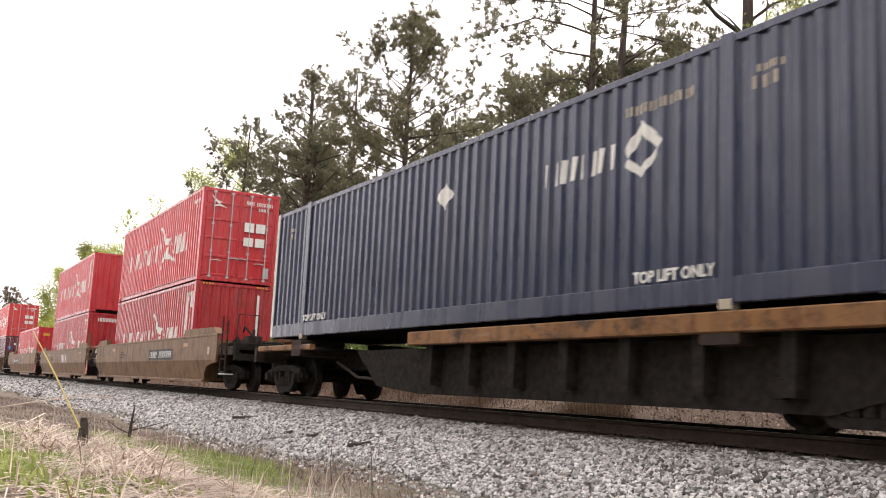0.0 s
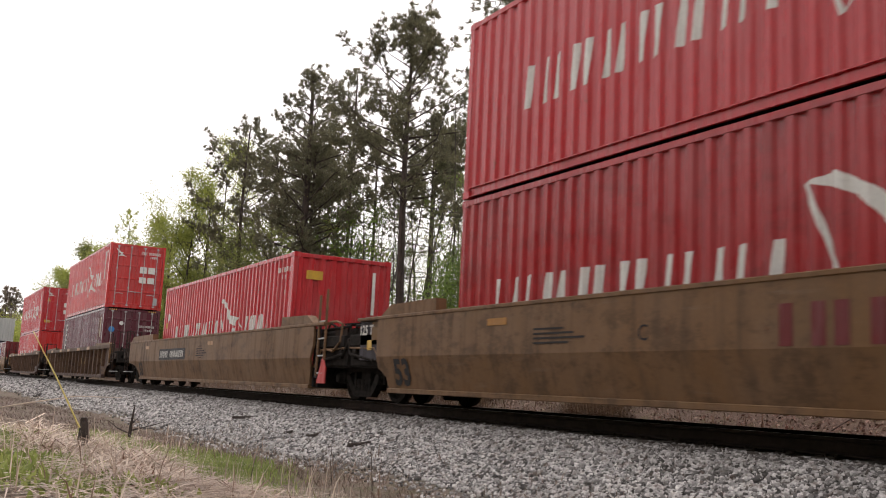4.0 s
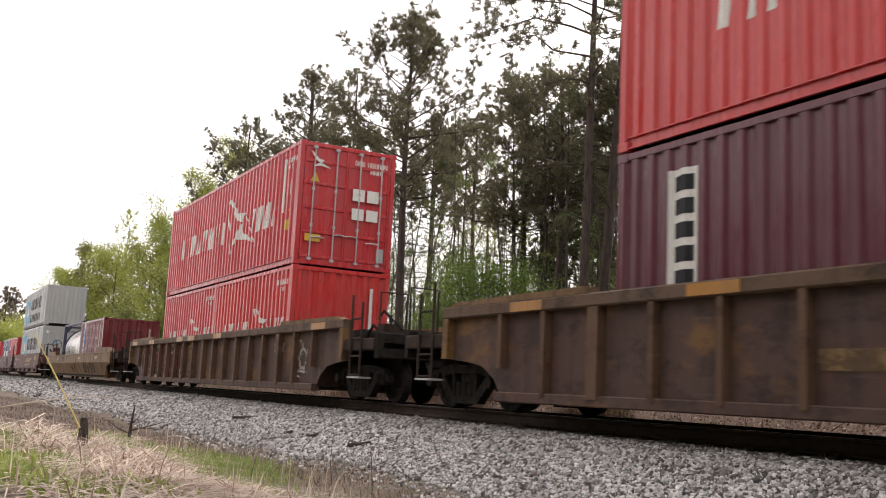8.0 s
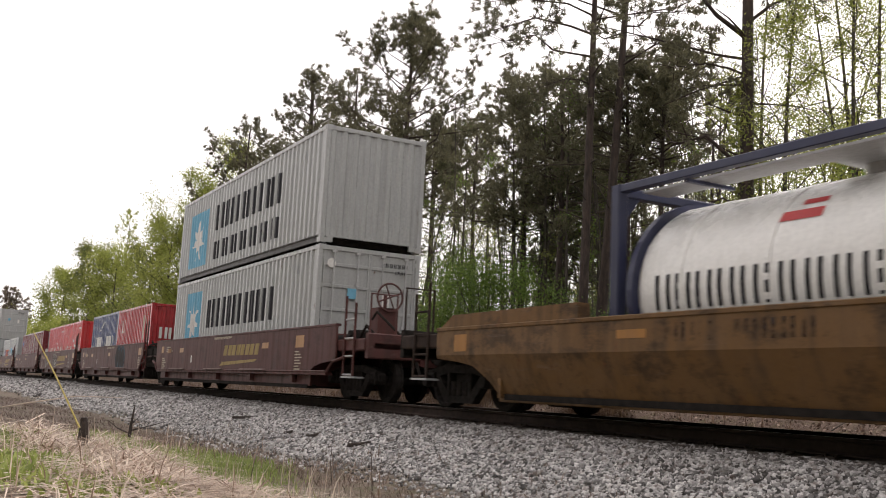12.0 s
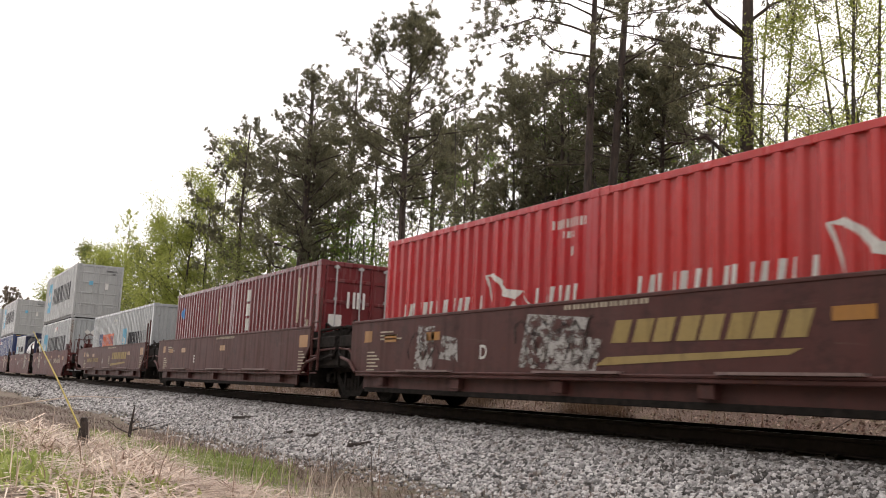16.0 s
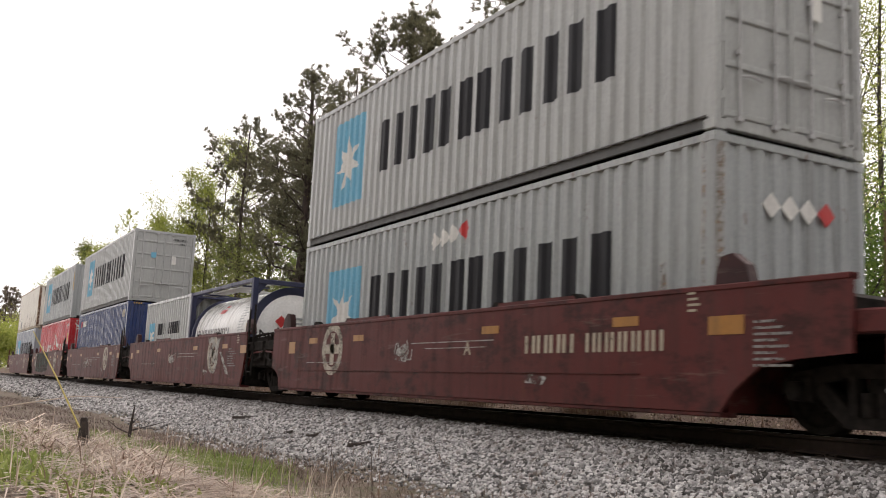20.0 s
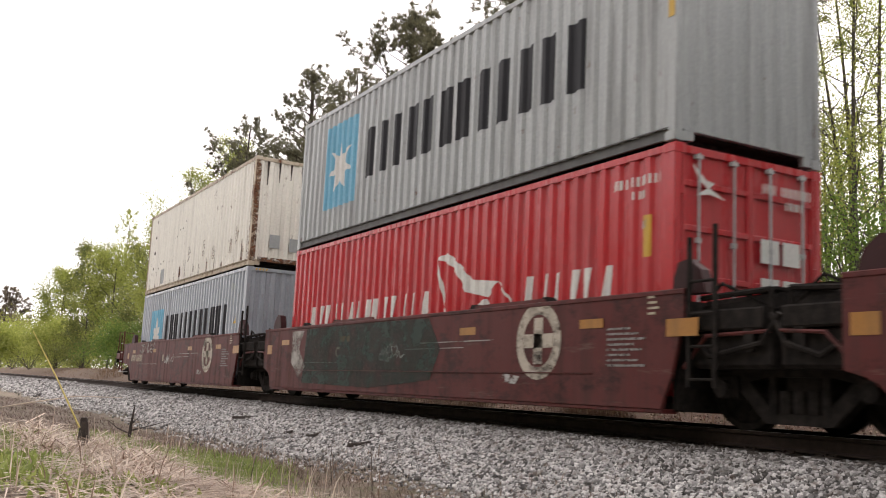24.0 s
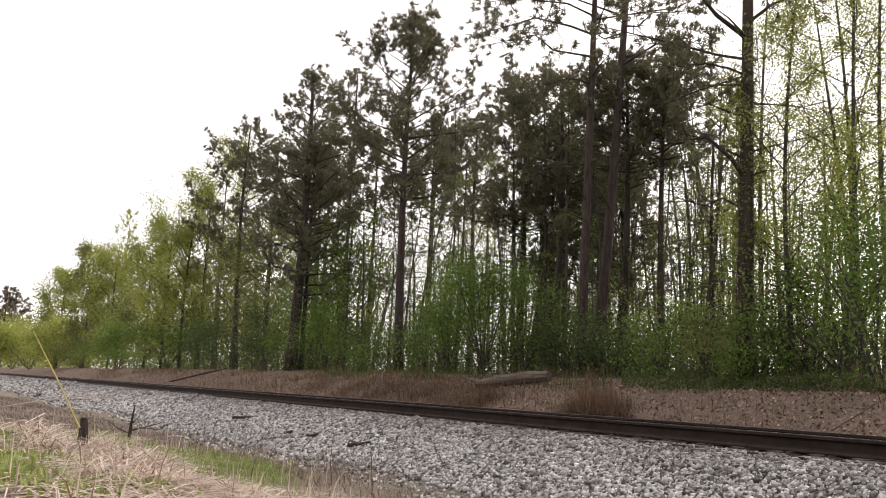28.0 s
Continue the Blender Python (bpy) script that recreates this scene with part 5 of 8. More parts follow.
def disc(cx, cz, rx, rz=None, n=24):
    rz = rz or rx
    return [(cx + rx * math.cos(2 * math.pi * i / n), cz + rz * math.sin(2 * math.pi * i / n)) for i in range(n)]


def star(cx, cz, r, n=7):
    out = []
    for i in range(n):
        a, b, c = (math.pi / 2 + 2 * math.pi * (i + k) / n for k in (-0.5, 0, 0.5))
        out.append([(cx, cz), (cx + 0.42 * r * math.cos(a), cz + 0.42 * r * math.sin(a)), (cx + r * math.cos(b), cz + r * math.sin(b)), (cx + 0.42 * r * math.cos(c), cz + 0.42 * r * math.sin(c))])
    return out


def ring(cx, cz, r0, r1, n=28):
    return [[(cx + r * math.cos(2 * math.pi * (i + k) / n), cz + r * math.sin(2 * math.pi * (i + k) / n)) for r, k in ((r0, 0), (r1, 0), (r1, 1), (r0, 1))] for i in range(n)]


def marking(name, polys, mat, owner, label, face="side", lift=0.003, depth=None, follow=True, lean=None):
    """Paint or a sticker: flat polygons in x and z laid on a container's side (following its corrugation), its front end or a car's side."""
    bm = bmesh.new()
    for poly in polys:
        bm.faces.new([bm.verts.new((x, 0, z)) for x, z in poly])
    if face == "side" and follow:
        lo, hi = min(v.co.x for v in bm.verts), max(v.co.x for v in bm.verts)
        for x in breaks(lo, hi):
            bmesh.ops.bisect_plane(bm, geom=bm.verts[:] + bm.edges[:] + bm.faces[:], plane_co=(x, 0, 0), plane_no=(1, 0, 0))
    bmesh.ops.remove_doubles(bm, verts=bm.verts, dist=0.0005)
    bmesh.ops.triangulate(bm, faces=[f for f in bm.faces if len(f.verts) > 4])
    bmesh.ops.recalc_face_normals(bm, faces=bm.faces)
    for v in bm.verts:
        x, _, z = v.co
        if face == "side":
            v.co = (x, depth + (wave(x) if follow else 0) - lift + (max(0.0, 0.80 - z) * lean[1] / (0.80 - lean[0]) if lean else 0), z)
        else:
            v.co = (depth + lift, x, z)
    # one part for each separate shape; small print stays together
    bm.faces.ensure_lookup_table()
    left, heaps = set(bm.faces), []
    while left:
        heap, todo = [], [left.pop()]
        while todo:
            f = todo.pop()
            heap.append(f)
            for e in f.edges:
                for g in e.link_faces:
                    if g in left:
                        left.discard(g)
                        todo.append(g)
        heaps.append(heap)
    if name in SMALL:
        heaps = [[f for h in heaps for f in h]]
    out = None
    for heap in sorted(heaps, key=lambda h: min(v.co.x + v.co.y for f in h for v in f.verts)):
        idx, vs, fs = {}, [], []
        for f in heap:
            q = []
            for v in f.verts:
                if v not in idx:
                    idx[v] = len(vs)
                    vs.append(tuple(v.co))
                q.append(idx[v])
            n = f.normal
            f.normal_update()
            n = f.normal
            fs.append(tuple(q) if (n.y < 0 if face == "side" else n.x > 0) else tuple(q[::-1]))
        me = bpy.data.meshes.new(name)
        me.from_pydata(vs, [], fs)
        me.materials.append(mat)
        out = part(name, me, None, owner, label)
        if name in SMALL:
            out["kind"] = "stuff"
    bm.free()
    return out


SMALL = {"number_line", "fine_print", "stencil_line"}


def on_side(c, name, polys, mat, label, lift=0.003):
    L, H, W = c["_dims"]
    return marking(name, polys, mat, c, label, "side", lift, -W / 2 + 0.012)


def on_front(c, name, polys, mat, label, lift=0.022):
    L, H, W = c["_dims"]
    return marking(name, polys, mat, c, label, "front", lift, L / 2 - 0.03)


def text_mesh(words, size, mat, bold=0.0):
    """Letters of the built-in font as a thin flat mesh in x and z."""
    cu = bpy.data.curves.new("lettering", "FONT")
    cu.body, cu.size, cu.offset, cu.resolution_u = words, size, bold, 3
    ob = bpy.data.objects.new("lettering", cu)
    me = bpy.data.meshes.new_from_object(ob)
    bpy.data.objects.remove(ob)
    me.transform(Matrix.Rotation(radians(90), 4, "X"))
    me.materials.clear()
    me.materials.append(mat)
    return me


BIRD = [[(0.41, 2.23), (0.75, 2.30), (1.10, 2.08), (0.95, 2.02), (0.70, 2.15)], [(1.10, 2.08), (1.45, 1.80), (1.30, 1.62), (0.95, 2.02)],
        [(1.45, 1.80), (2.12, 1.72), (1.88, 1.50), (1.30, 1.62)], [(1.85, 1.48), (1.62, 1.42), (1.20, 1.12), (1.42, 1.08), (2.05, 1.18)], [(1.20, 1.12), (0.93, 0.72), (1.12, 0.92), (1.42, 1.08)],
        [(2.05, 1.18), (1.42, 1.08), (2.30, 0.98), (2.97, 0.84), (2.45, 1.08)]]
OUTLINE = [[(0.41, 2.22), (0.48, 2.22), (0.98, 0.76), (0.93, 0.72)], [(2.10, 1.72), (2.16, 1.70), (3.0, 0.86), (2.94, 0.84)]]


def red_livery(c, upper, scale=1.0, shift=0.0, sans=False, door=False):
    """White bars for the name, the plain white wing shapes, numbers and notices."""
    L, H, W = c["_dims"]
    k = scale
    dz = 0.0 if upper else -0.15

    def sc(polys):
        return [[(x * k + shift, 1.05 + (z - 1.08) * k if k < 1 else z + dz) for x, z in q] for q in polys]
    on_side(c, "letter_bar", sc(bars(-4.45, 0.30, 1.08, 1.72, 7, 0.22 if not sans else 0.24, 0.22, 0.10)), WHITE, "thin white letter bars")
    on_side(c, "letter_bar", sc(bars(2.75, 4.5, 1.08, 1.72, 3, 0.22, 0.22, 0.10)), WHITE, "thin white letter bars")
    on_side(c, "wing_emblem", sc(BIRD + OUTLINE), WHITE, "white wing-shaped emblem")
    if L > 8:
        on_side(c, "number_line", bars(4.95, 5.85, H - 0.42, H - 0.30, 6, 0.3, 0.2) + bars(5.35, 5.6, H - 0.58, H - 0.48, 2) + bars(5.5, 5.62, H - 0.95, H - 0.85, 1), WHITE, "small white number bars")
    else:
        on_side(c, "number_line", bars(L / 2 - 1.0, L / 2 - 0.3, H - 0.42, H - 0.30, 6, 0.3, 0.2) + bars(L / 2 - 0.75, L / 2 - 0.55, H - 0.56, H - 0.47, 2) + bars(L / 2 - 0.62, L / 2 - 0.5, H - 0.8, H - 0.68, 1), WHITE, "small white number bars")
    if door:
        on_front(c, "wing_emblem", [[(-0.98, H - 0.22), (-0.75, H - 0.40), (-0.62, H - 0.42), (-0.72, H - 0.50), (-0.85, H - 0.42)], [(-0.72, H - 0.48), (-0.45, H - 0.60), (-0.70, H - 0.56), (-0.92, H - 0.60)]], WHITE, "white wing-shaped emblem", 0.05)
        on_front(c, "notice", [rect(0.13, H - 1.27, 0.44, H - 0.98), rect(0.50, H - 1.27, 0.80, H - 0.98), rect(0.13, H - 1.72, 0.44, H - 1.45), rect(0.50, H - 1.72, 0.80, H - 1.45)], WHITE, "white data notices", 0.05)
        on_front(c, "number_line", bars(0.15, 0.40, H - 0.42, H - 0.30, 4) + bars(0.48, 1.0, H - 0.42, H - 0.30, 6) + bars(0.55, 0.85, H - 0.58, H - 0.48, 3), WHITE, "small white number bars", 0.05)
        on_front(c, "plate", [rect(0.82, 0.22, 1.0, 0.55)], GREY_OLD, "small grey approval plate", 0.05)


def grey_livery(c, stacked=False, x0=-2.65, x1=4.5, z0=1.05, z1=2.02, panel=(-4.88, -3.37, 0.66, 2.46), door=False):
    """Black letter bars beside a light blue panel with a white star."""
    L, H, W = c["_dims"]
    a, b, lo, hi = panel
    on_side(c, "blue_panel", [rect(a, lo, b, hi)], SKY_BLUE, "light blue square panel")
    on_side(c, "star", star((a + b) / 2, (lo + hi) / 2 - 0.05, min(b - a, hi - lo) * 0.39), WHITE, "white seven-pointed star", 0.006)
    on_side(c, "letter_bar", bars(x0, x1, z0, z1, 6, 0.36, 0.16), BLACK, "thick black letter bars")
    if stacked:
        on_side(c, "letter_bar", bars(x0, x1, z0 - 0.85, z0 - 0.33, 7, 0.34, 0.3), BLACK, "black letter bars in a second line")
    on_side(c, "number_line", bars(L / 2 - 1.5, L / 2 - 1.05, H - 0.55, H - 0.36, 2) + bars(L / 2 - 1.45, L / 2 - 1.1, H - 0.95, H - 0.75, 1), GREY_OLD, "faded number bars")
    if door:
        on_front(c, "star_sticker", [rect(-0.52, H - 1.12, -0.30, H - 0.90)], SKY_BLUE, "small blue sticker", 0.05)
        on_front(c, "notice", [rect(0.30, H - 1.32, 0.48, H - 0.98)], WHITE, "white data notice", 0.05)
        on_front(c, "number_line", bars(0.3, 0.9, H - 0.36, H - 0.27, 6) + bars(0.6, 0.85, H - 0.5, H - 0.43, 3), BLACK, "small dark number bars", 0.05)


def hazard_stripes(c, top=True):
    L, H, W = c["_dims"]
    z0, z1 = H - 0.085, H - 0.03
    for sy in (-1, 1):
        polys, dark = [], []
        for i in range(4):
            y = sy * (W / 2 - 0.2) - sy * 0.09 * i
            polys.append([(y, z0), (y - sy * 0.045, z0), (y - sy * 0.065, z1), (y - sy * 0.02, z1)])
        on_front(c, "warning_stripe", polys, STICKER_YELLOW, "yellow warning stripes", 0.03)


def tank_container(label, s_mid, z):
    """A tank in a twenty-foot frame."""
    c = thing("tank_container", label, "tank container", "tank containers")
    MOVING.append((c, s_mid, z))
    L, H, W = 6.058, 2.591, 2.438
    hx, hy = L / 2, W / 2
    for sx in (-1, 1):
        for sy in (-1, 1):
            part("corner_post", Shape().box(-0.08, 0.08, -0.075, 0.075, 0.0, H, 0.015), FRAME_BLUE, c, at=pose(sx * (hx - 0.08), sy * (hy - 0.08), 0))
        for zz in (0.06, H - 0.08):
            part("end_beam", Shape().box(-0.07, 0.07, -hy + 0.15, hy - 0.15, -0.06, 0.06, 0.01), FRAME_BLUE, c, at=pose(sx * (hx - 0.08), 0, zz))
        for sy in (-1, 1):
            part("corner_gusset", Shape().prism([(0, 0), (0.22, 0), (0, 0.28)], -0.03, 0.03), FRAME_BLUE, c, at=pose(sx * (hx - 0.08), sy * (hy - 0.16), H - 0.14) @ Matrix.Rotation(radians(90) * (1 if sy > 0 else -1), 4, "Z") @ Matrix.Diagonal((-1, 1, -1, 1)))
    for sy in (-1, 1):
        part("top_rail", Shape().box(-hx + 0.15, hx - 0.15, -0.06, 0.06, -0.10, 0.0, 0.01), FRAME_BLUE, c, at=pose(0, sy * (hy - 0.08), H))
        part("bottom_rail", Shape().box(-hx + 0.15, hx - 0.15, -0.06, 0.06, 0, 0.14, 0.01), FRAME_BLUE, c, at=pose(0, sy * (hy - 0.08), 0))
    r, n = 1.12, 36
    prof = [(-2.90, 0.02), (-2.89, 0.40), (-2.85, 0.75), (-2.78, 0.95), (-2.66, 1.07), (-2.52, r), (2.52, r), (2.66, 1.07), (2.78, 0.95), (2.85, 0.75), (2.89, 0.40), (2.90, 0.02)]
    tank = part("tank", Shape().lathe_y(prof, n), TANK_WHITE, c, "white insulated tank barrel", at=pose(0, 0, 1.28, 0, 0, -90), smooth=True)
    for x in (-1.9, -0.65, 0.65, 1.9):
        part("band", Shape().lathe_y([(-0.03, r + 0.003), (-0.03, r + 0.008), (0.03, r + 0.008), (0.03, r + 0.003)], n), TANK_WHITE, tank, at=pose(0, x, 0))
    for x in (-2.70, 2.70):
        part("end_ring", Shape().lathe_y([(x - 0.05, r - 0.02), (x - 0.05, r + 0.06), (x + 0.05, r + 0.06), (x + 0.05, r - 0.02)], n), FRAME_BLUE, c, "dark ring that ties the tank to its frame", at=pose(0, 0, 1.28, 0, 0, -90), smooth=False)
    part("walkway", Shape().box(-hx + 0.3, hx - 0.3, -0.95, -0.55, H - 0.10, H - 0.07).box(-0.3, 0.3, -0.55, 0.55, H - 0.10, H - 0.07), GALV, c, "grey grating walkway")
    for sx in (-1, 1):
        part("walkway_bracket", Shape().box(sx * 1.8 - 0.03, sx * 1.8 + 0.03, -hy + 0.1, -0.4, H - 0.14, H - 0.10), FRAME_BLUE, c)
    part("manhole", Shape().tube([(0, 0, H - 0.22), (0, 0, H - 0.06)], 0.26, 16), GALV, c)
    part("side_plate", Shape().box(-0.35, 0.35, -hy + 0.06, -hy + 0.07, 0.1, 0.42), GREY_OLD, c)

    def wrap(polys, lift=0.006):
        # lettering bent to the barrel
        out = Shape()
        for q in polys:
            vs = []
            m = 6
            x0, x1, z0, z1 = q[0][0], q[1][0], q[0][1], q[2][1]
            for i in range(m + 1):
                zz = z0 + (z1 - z0) * i / m
                d = zz - 1.28
                y = -math.sqrt(max(0.01, (r + lift) ** 2 - d * d))
                vs += [(x0, y, zz), (x1, y, zz)]
            out.add(vs, [(2 * i, 2 * i + 1, 2 * i + 3, 2 * i + 2) for i in range(m)])
        return out
    part("letter_bar", wrap(bars(-2.30, 0.95, 1.02, 1.42, 10, 0.24, 0.28)), BLACK, c, "black letter bars")
    part("red_emblem", wrap([rect(-0.62, 1.85, -0.10, 1.96), rect(-0.42, 2.02, -0.12, 2.08)]), STICKER_RED, c, "small red emblem")
    part("fine_print", wrap([rect(1.65, 1.15 + 0.075 * i, 1.65 + 0.35 + 0.1 * (i % 3), 1.172 + 0.075 * i) for i in range(12)]), GREY_OLD, c, "small grey lines of notices")
    part("hazard_label", wrap([rect(2.36, 1.36, 2.46, 1.46)]), STICKER_YELLOW, c, "small yellow warning label")
    # notices on the domed front end
    part("hazard_diamond", Shape().add([(2.908, -0.38, 1.38), (2.912, -0.22, 1.54), (2.905, -0.38, 1.70), (2.898, -0.54, 1.54)], [(0, 1, 2, 3)]), STICKER_RED, c, "red hazard diamond")
    part("fine_print", Shape().add([(2.915, y0, zz) for i in range(5) for y0, zz in ((0.02, 1.10 + 0.13 * i), (0.40, 1.10 + 0.13 * i), (0.40, 1.15 + 0.13 * i), (0.02, 1.15 + 0.13 * i))], [(4 * i, 4 * i + 1, 4 * i + 2, 4 * i + 3) for i in range(5)]), GREY_OLD, c, "grey lines of notices")
    return c


# ---- rail cars ----
def truck(parent, x, r=0.42, base=0.89):
    t = part("truck", cached("bolster", lambda: Shape().box(-0.2, 0.2, -1.0, 1.0, 0.42, 0.66, 0.03).tube([(0, 0, 0.62), (0, 0, 0.8)], 0.28, 14).mesh("truck", GRIME_SHADE)), None, parent, "black four-wheel truck", at=pose(x, 0, 0))

    def frame_shape():
        s = Shape()
        top = [(-1.12, 0.50), (-0.95, 0.60), (-0.45, 0.68), (0.45, 0.68), (0.95, 0.60), (1.12, 0.50), (1.12, 0.38), (0.92, 0.44), (0.40, 0.55), (-0.40, 0.55), (-0.92, 0.44), (-1.12, 0.38)]
        s.prism(top, -0.07, 0.07)
        s.prism([(-0.80, 0.46), (-0.62, 0.50), (-0.30, 0.20), (0.30, 0.20), (0.62, 0.50), (0.80, 0.46), (0.40, 0.09), (-0.40, 0.09)], -0.07, 0.07)
        for a in (-0.36, 0.28):
            s.box(a, a + 0.09, -0.08, 0.08, 0.18, 0.57, 0.01)
        for a in (-0.89, 0.89):
            s.box(a - 0.15, a + 0.15, -0.11, 0.11, 0.32, 0.56, 0.02)
            s.lathe_y([(-0.20, 0.03), (-0.20, 0.09), (-0.11, 0.10), (-0.10, 0.10)], 10, a, 0.42)
        for a in (-0.17, 0.0, 0.17):
            s.tube([(a, -0.02, 0.2), (a, -0.02, 0.42)], 0.075, 8)
        return s
    for sy in (-1, 1):
        m = pose(0, sy * 1.0, 0)
        if sy > 0:
            m = m @ Matrix.Diagonal((1, -1, 1, 1))
        part("side_frame", cached("side_frame", lambda: frame_shape().mesh("side_frame", GRIME_SHADE)), None, t, "black cast side frame with springs", at=m)

    def wheels():
        s = Shape()
        for sy in (-1, 1):
            o = sy * 0.70
            prof = [(o - sy * 0.03, 0.20), (o - sy * 0.03, r + 0.025), (o, r + 0.025), (o + sy * 0.012, r), (o + sy * 0.10, r - 0.006), (o + sy * 0.10, r - 0.07), (o + sy * 0.05, r - 0.10), (o + sy * 0.04, 0.16), (o + sy * 0.09, 0.12), (o + sy * 0.09, 0.02)]
            s.lathe_y(prof, 24)
            for k in range(3):
                a = 2.09 * k
                s.box(0.22 * math.cos(a) - 0.03, 0.22 * math.cos(a) + 0.03, o + sy * 0.03, o + sy * 0.055, 0.22 * math.sin(a) - 0.03, 0.22 * math.sin(a) + 0.03)
        s.lathe_y([(-1.1, 0.06), (-1.1, 0.075), (1.1, 0.075), (1.1, 0.06)], 10)
        return s
    for a in (-base, base):
        w = part("wheelset", cached(("wheelset", r), lambda: wheels().mesh("wheelset", GRIME_SHADE)), None, t, "dark steel wheels on an axle", at=pose(a, 0, r))
        WHEELS.append((w, a, r))
    return t


def plate(poly, crease, inset, y=1.5, thick=0.05, z_low=0.2):
    """A car's side: polygon in x and z; below the crease it leans in. Camera side (negative y)."""
    def yy(z):
        return -y if z >= crease else -y + inset * (crease - z) / max(0.01, crease - z_low)
    up, lo = [], []
    n = len(poly)
    for i in range(n):
        a, b = poly[i], poly[(i + 1) % n]
        (up if a[1] >= crease else lo).append(a)
        if (a[1] - crease) * (b[1] - crease) < 0:
            f = (crease - a[1]) / (b[1] - a[1])
            m = (a[0] + f * (b[0] - a[0]), crease)
            up.append(m)
            lo.append(m)
    s = Shape()
    for q in (up, lo):
        if len(q) < 3:
            continue
        k = len(q)
        vs = [(x, yy(z) if q is lo else -y, z) for x, z in q] + [(x, (yy(z) if q is lo else -y) + thick, z) for x, z in q]
        s.add(vs, [tuple(range(k)), tuple(range(2 * k - 1, k - 1, -1))] + [(i, i + k, (i + 1) % k + k, (i + 1) % k) for i in range(k)])
    return s


SIZES = {  # side end and cut at a coupler end, side end and cut at a joint, joint, coupler, truck, well, top, bottom
    "long": dict(he=9.85, hs=8.35, hj=9.22, js=8.55, joint=9.83, coup=11.80, truck=9.86, well=8.2),
    "short": dict(he=8.00, hs=6.45, hj=7.02, js=6.60, joint=7.75, coup=9.86, truck=7.98, well=6.35)}


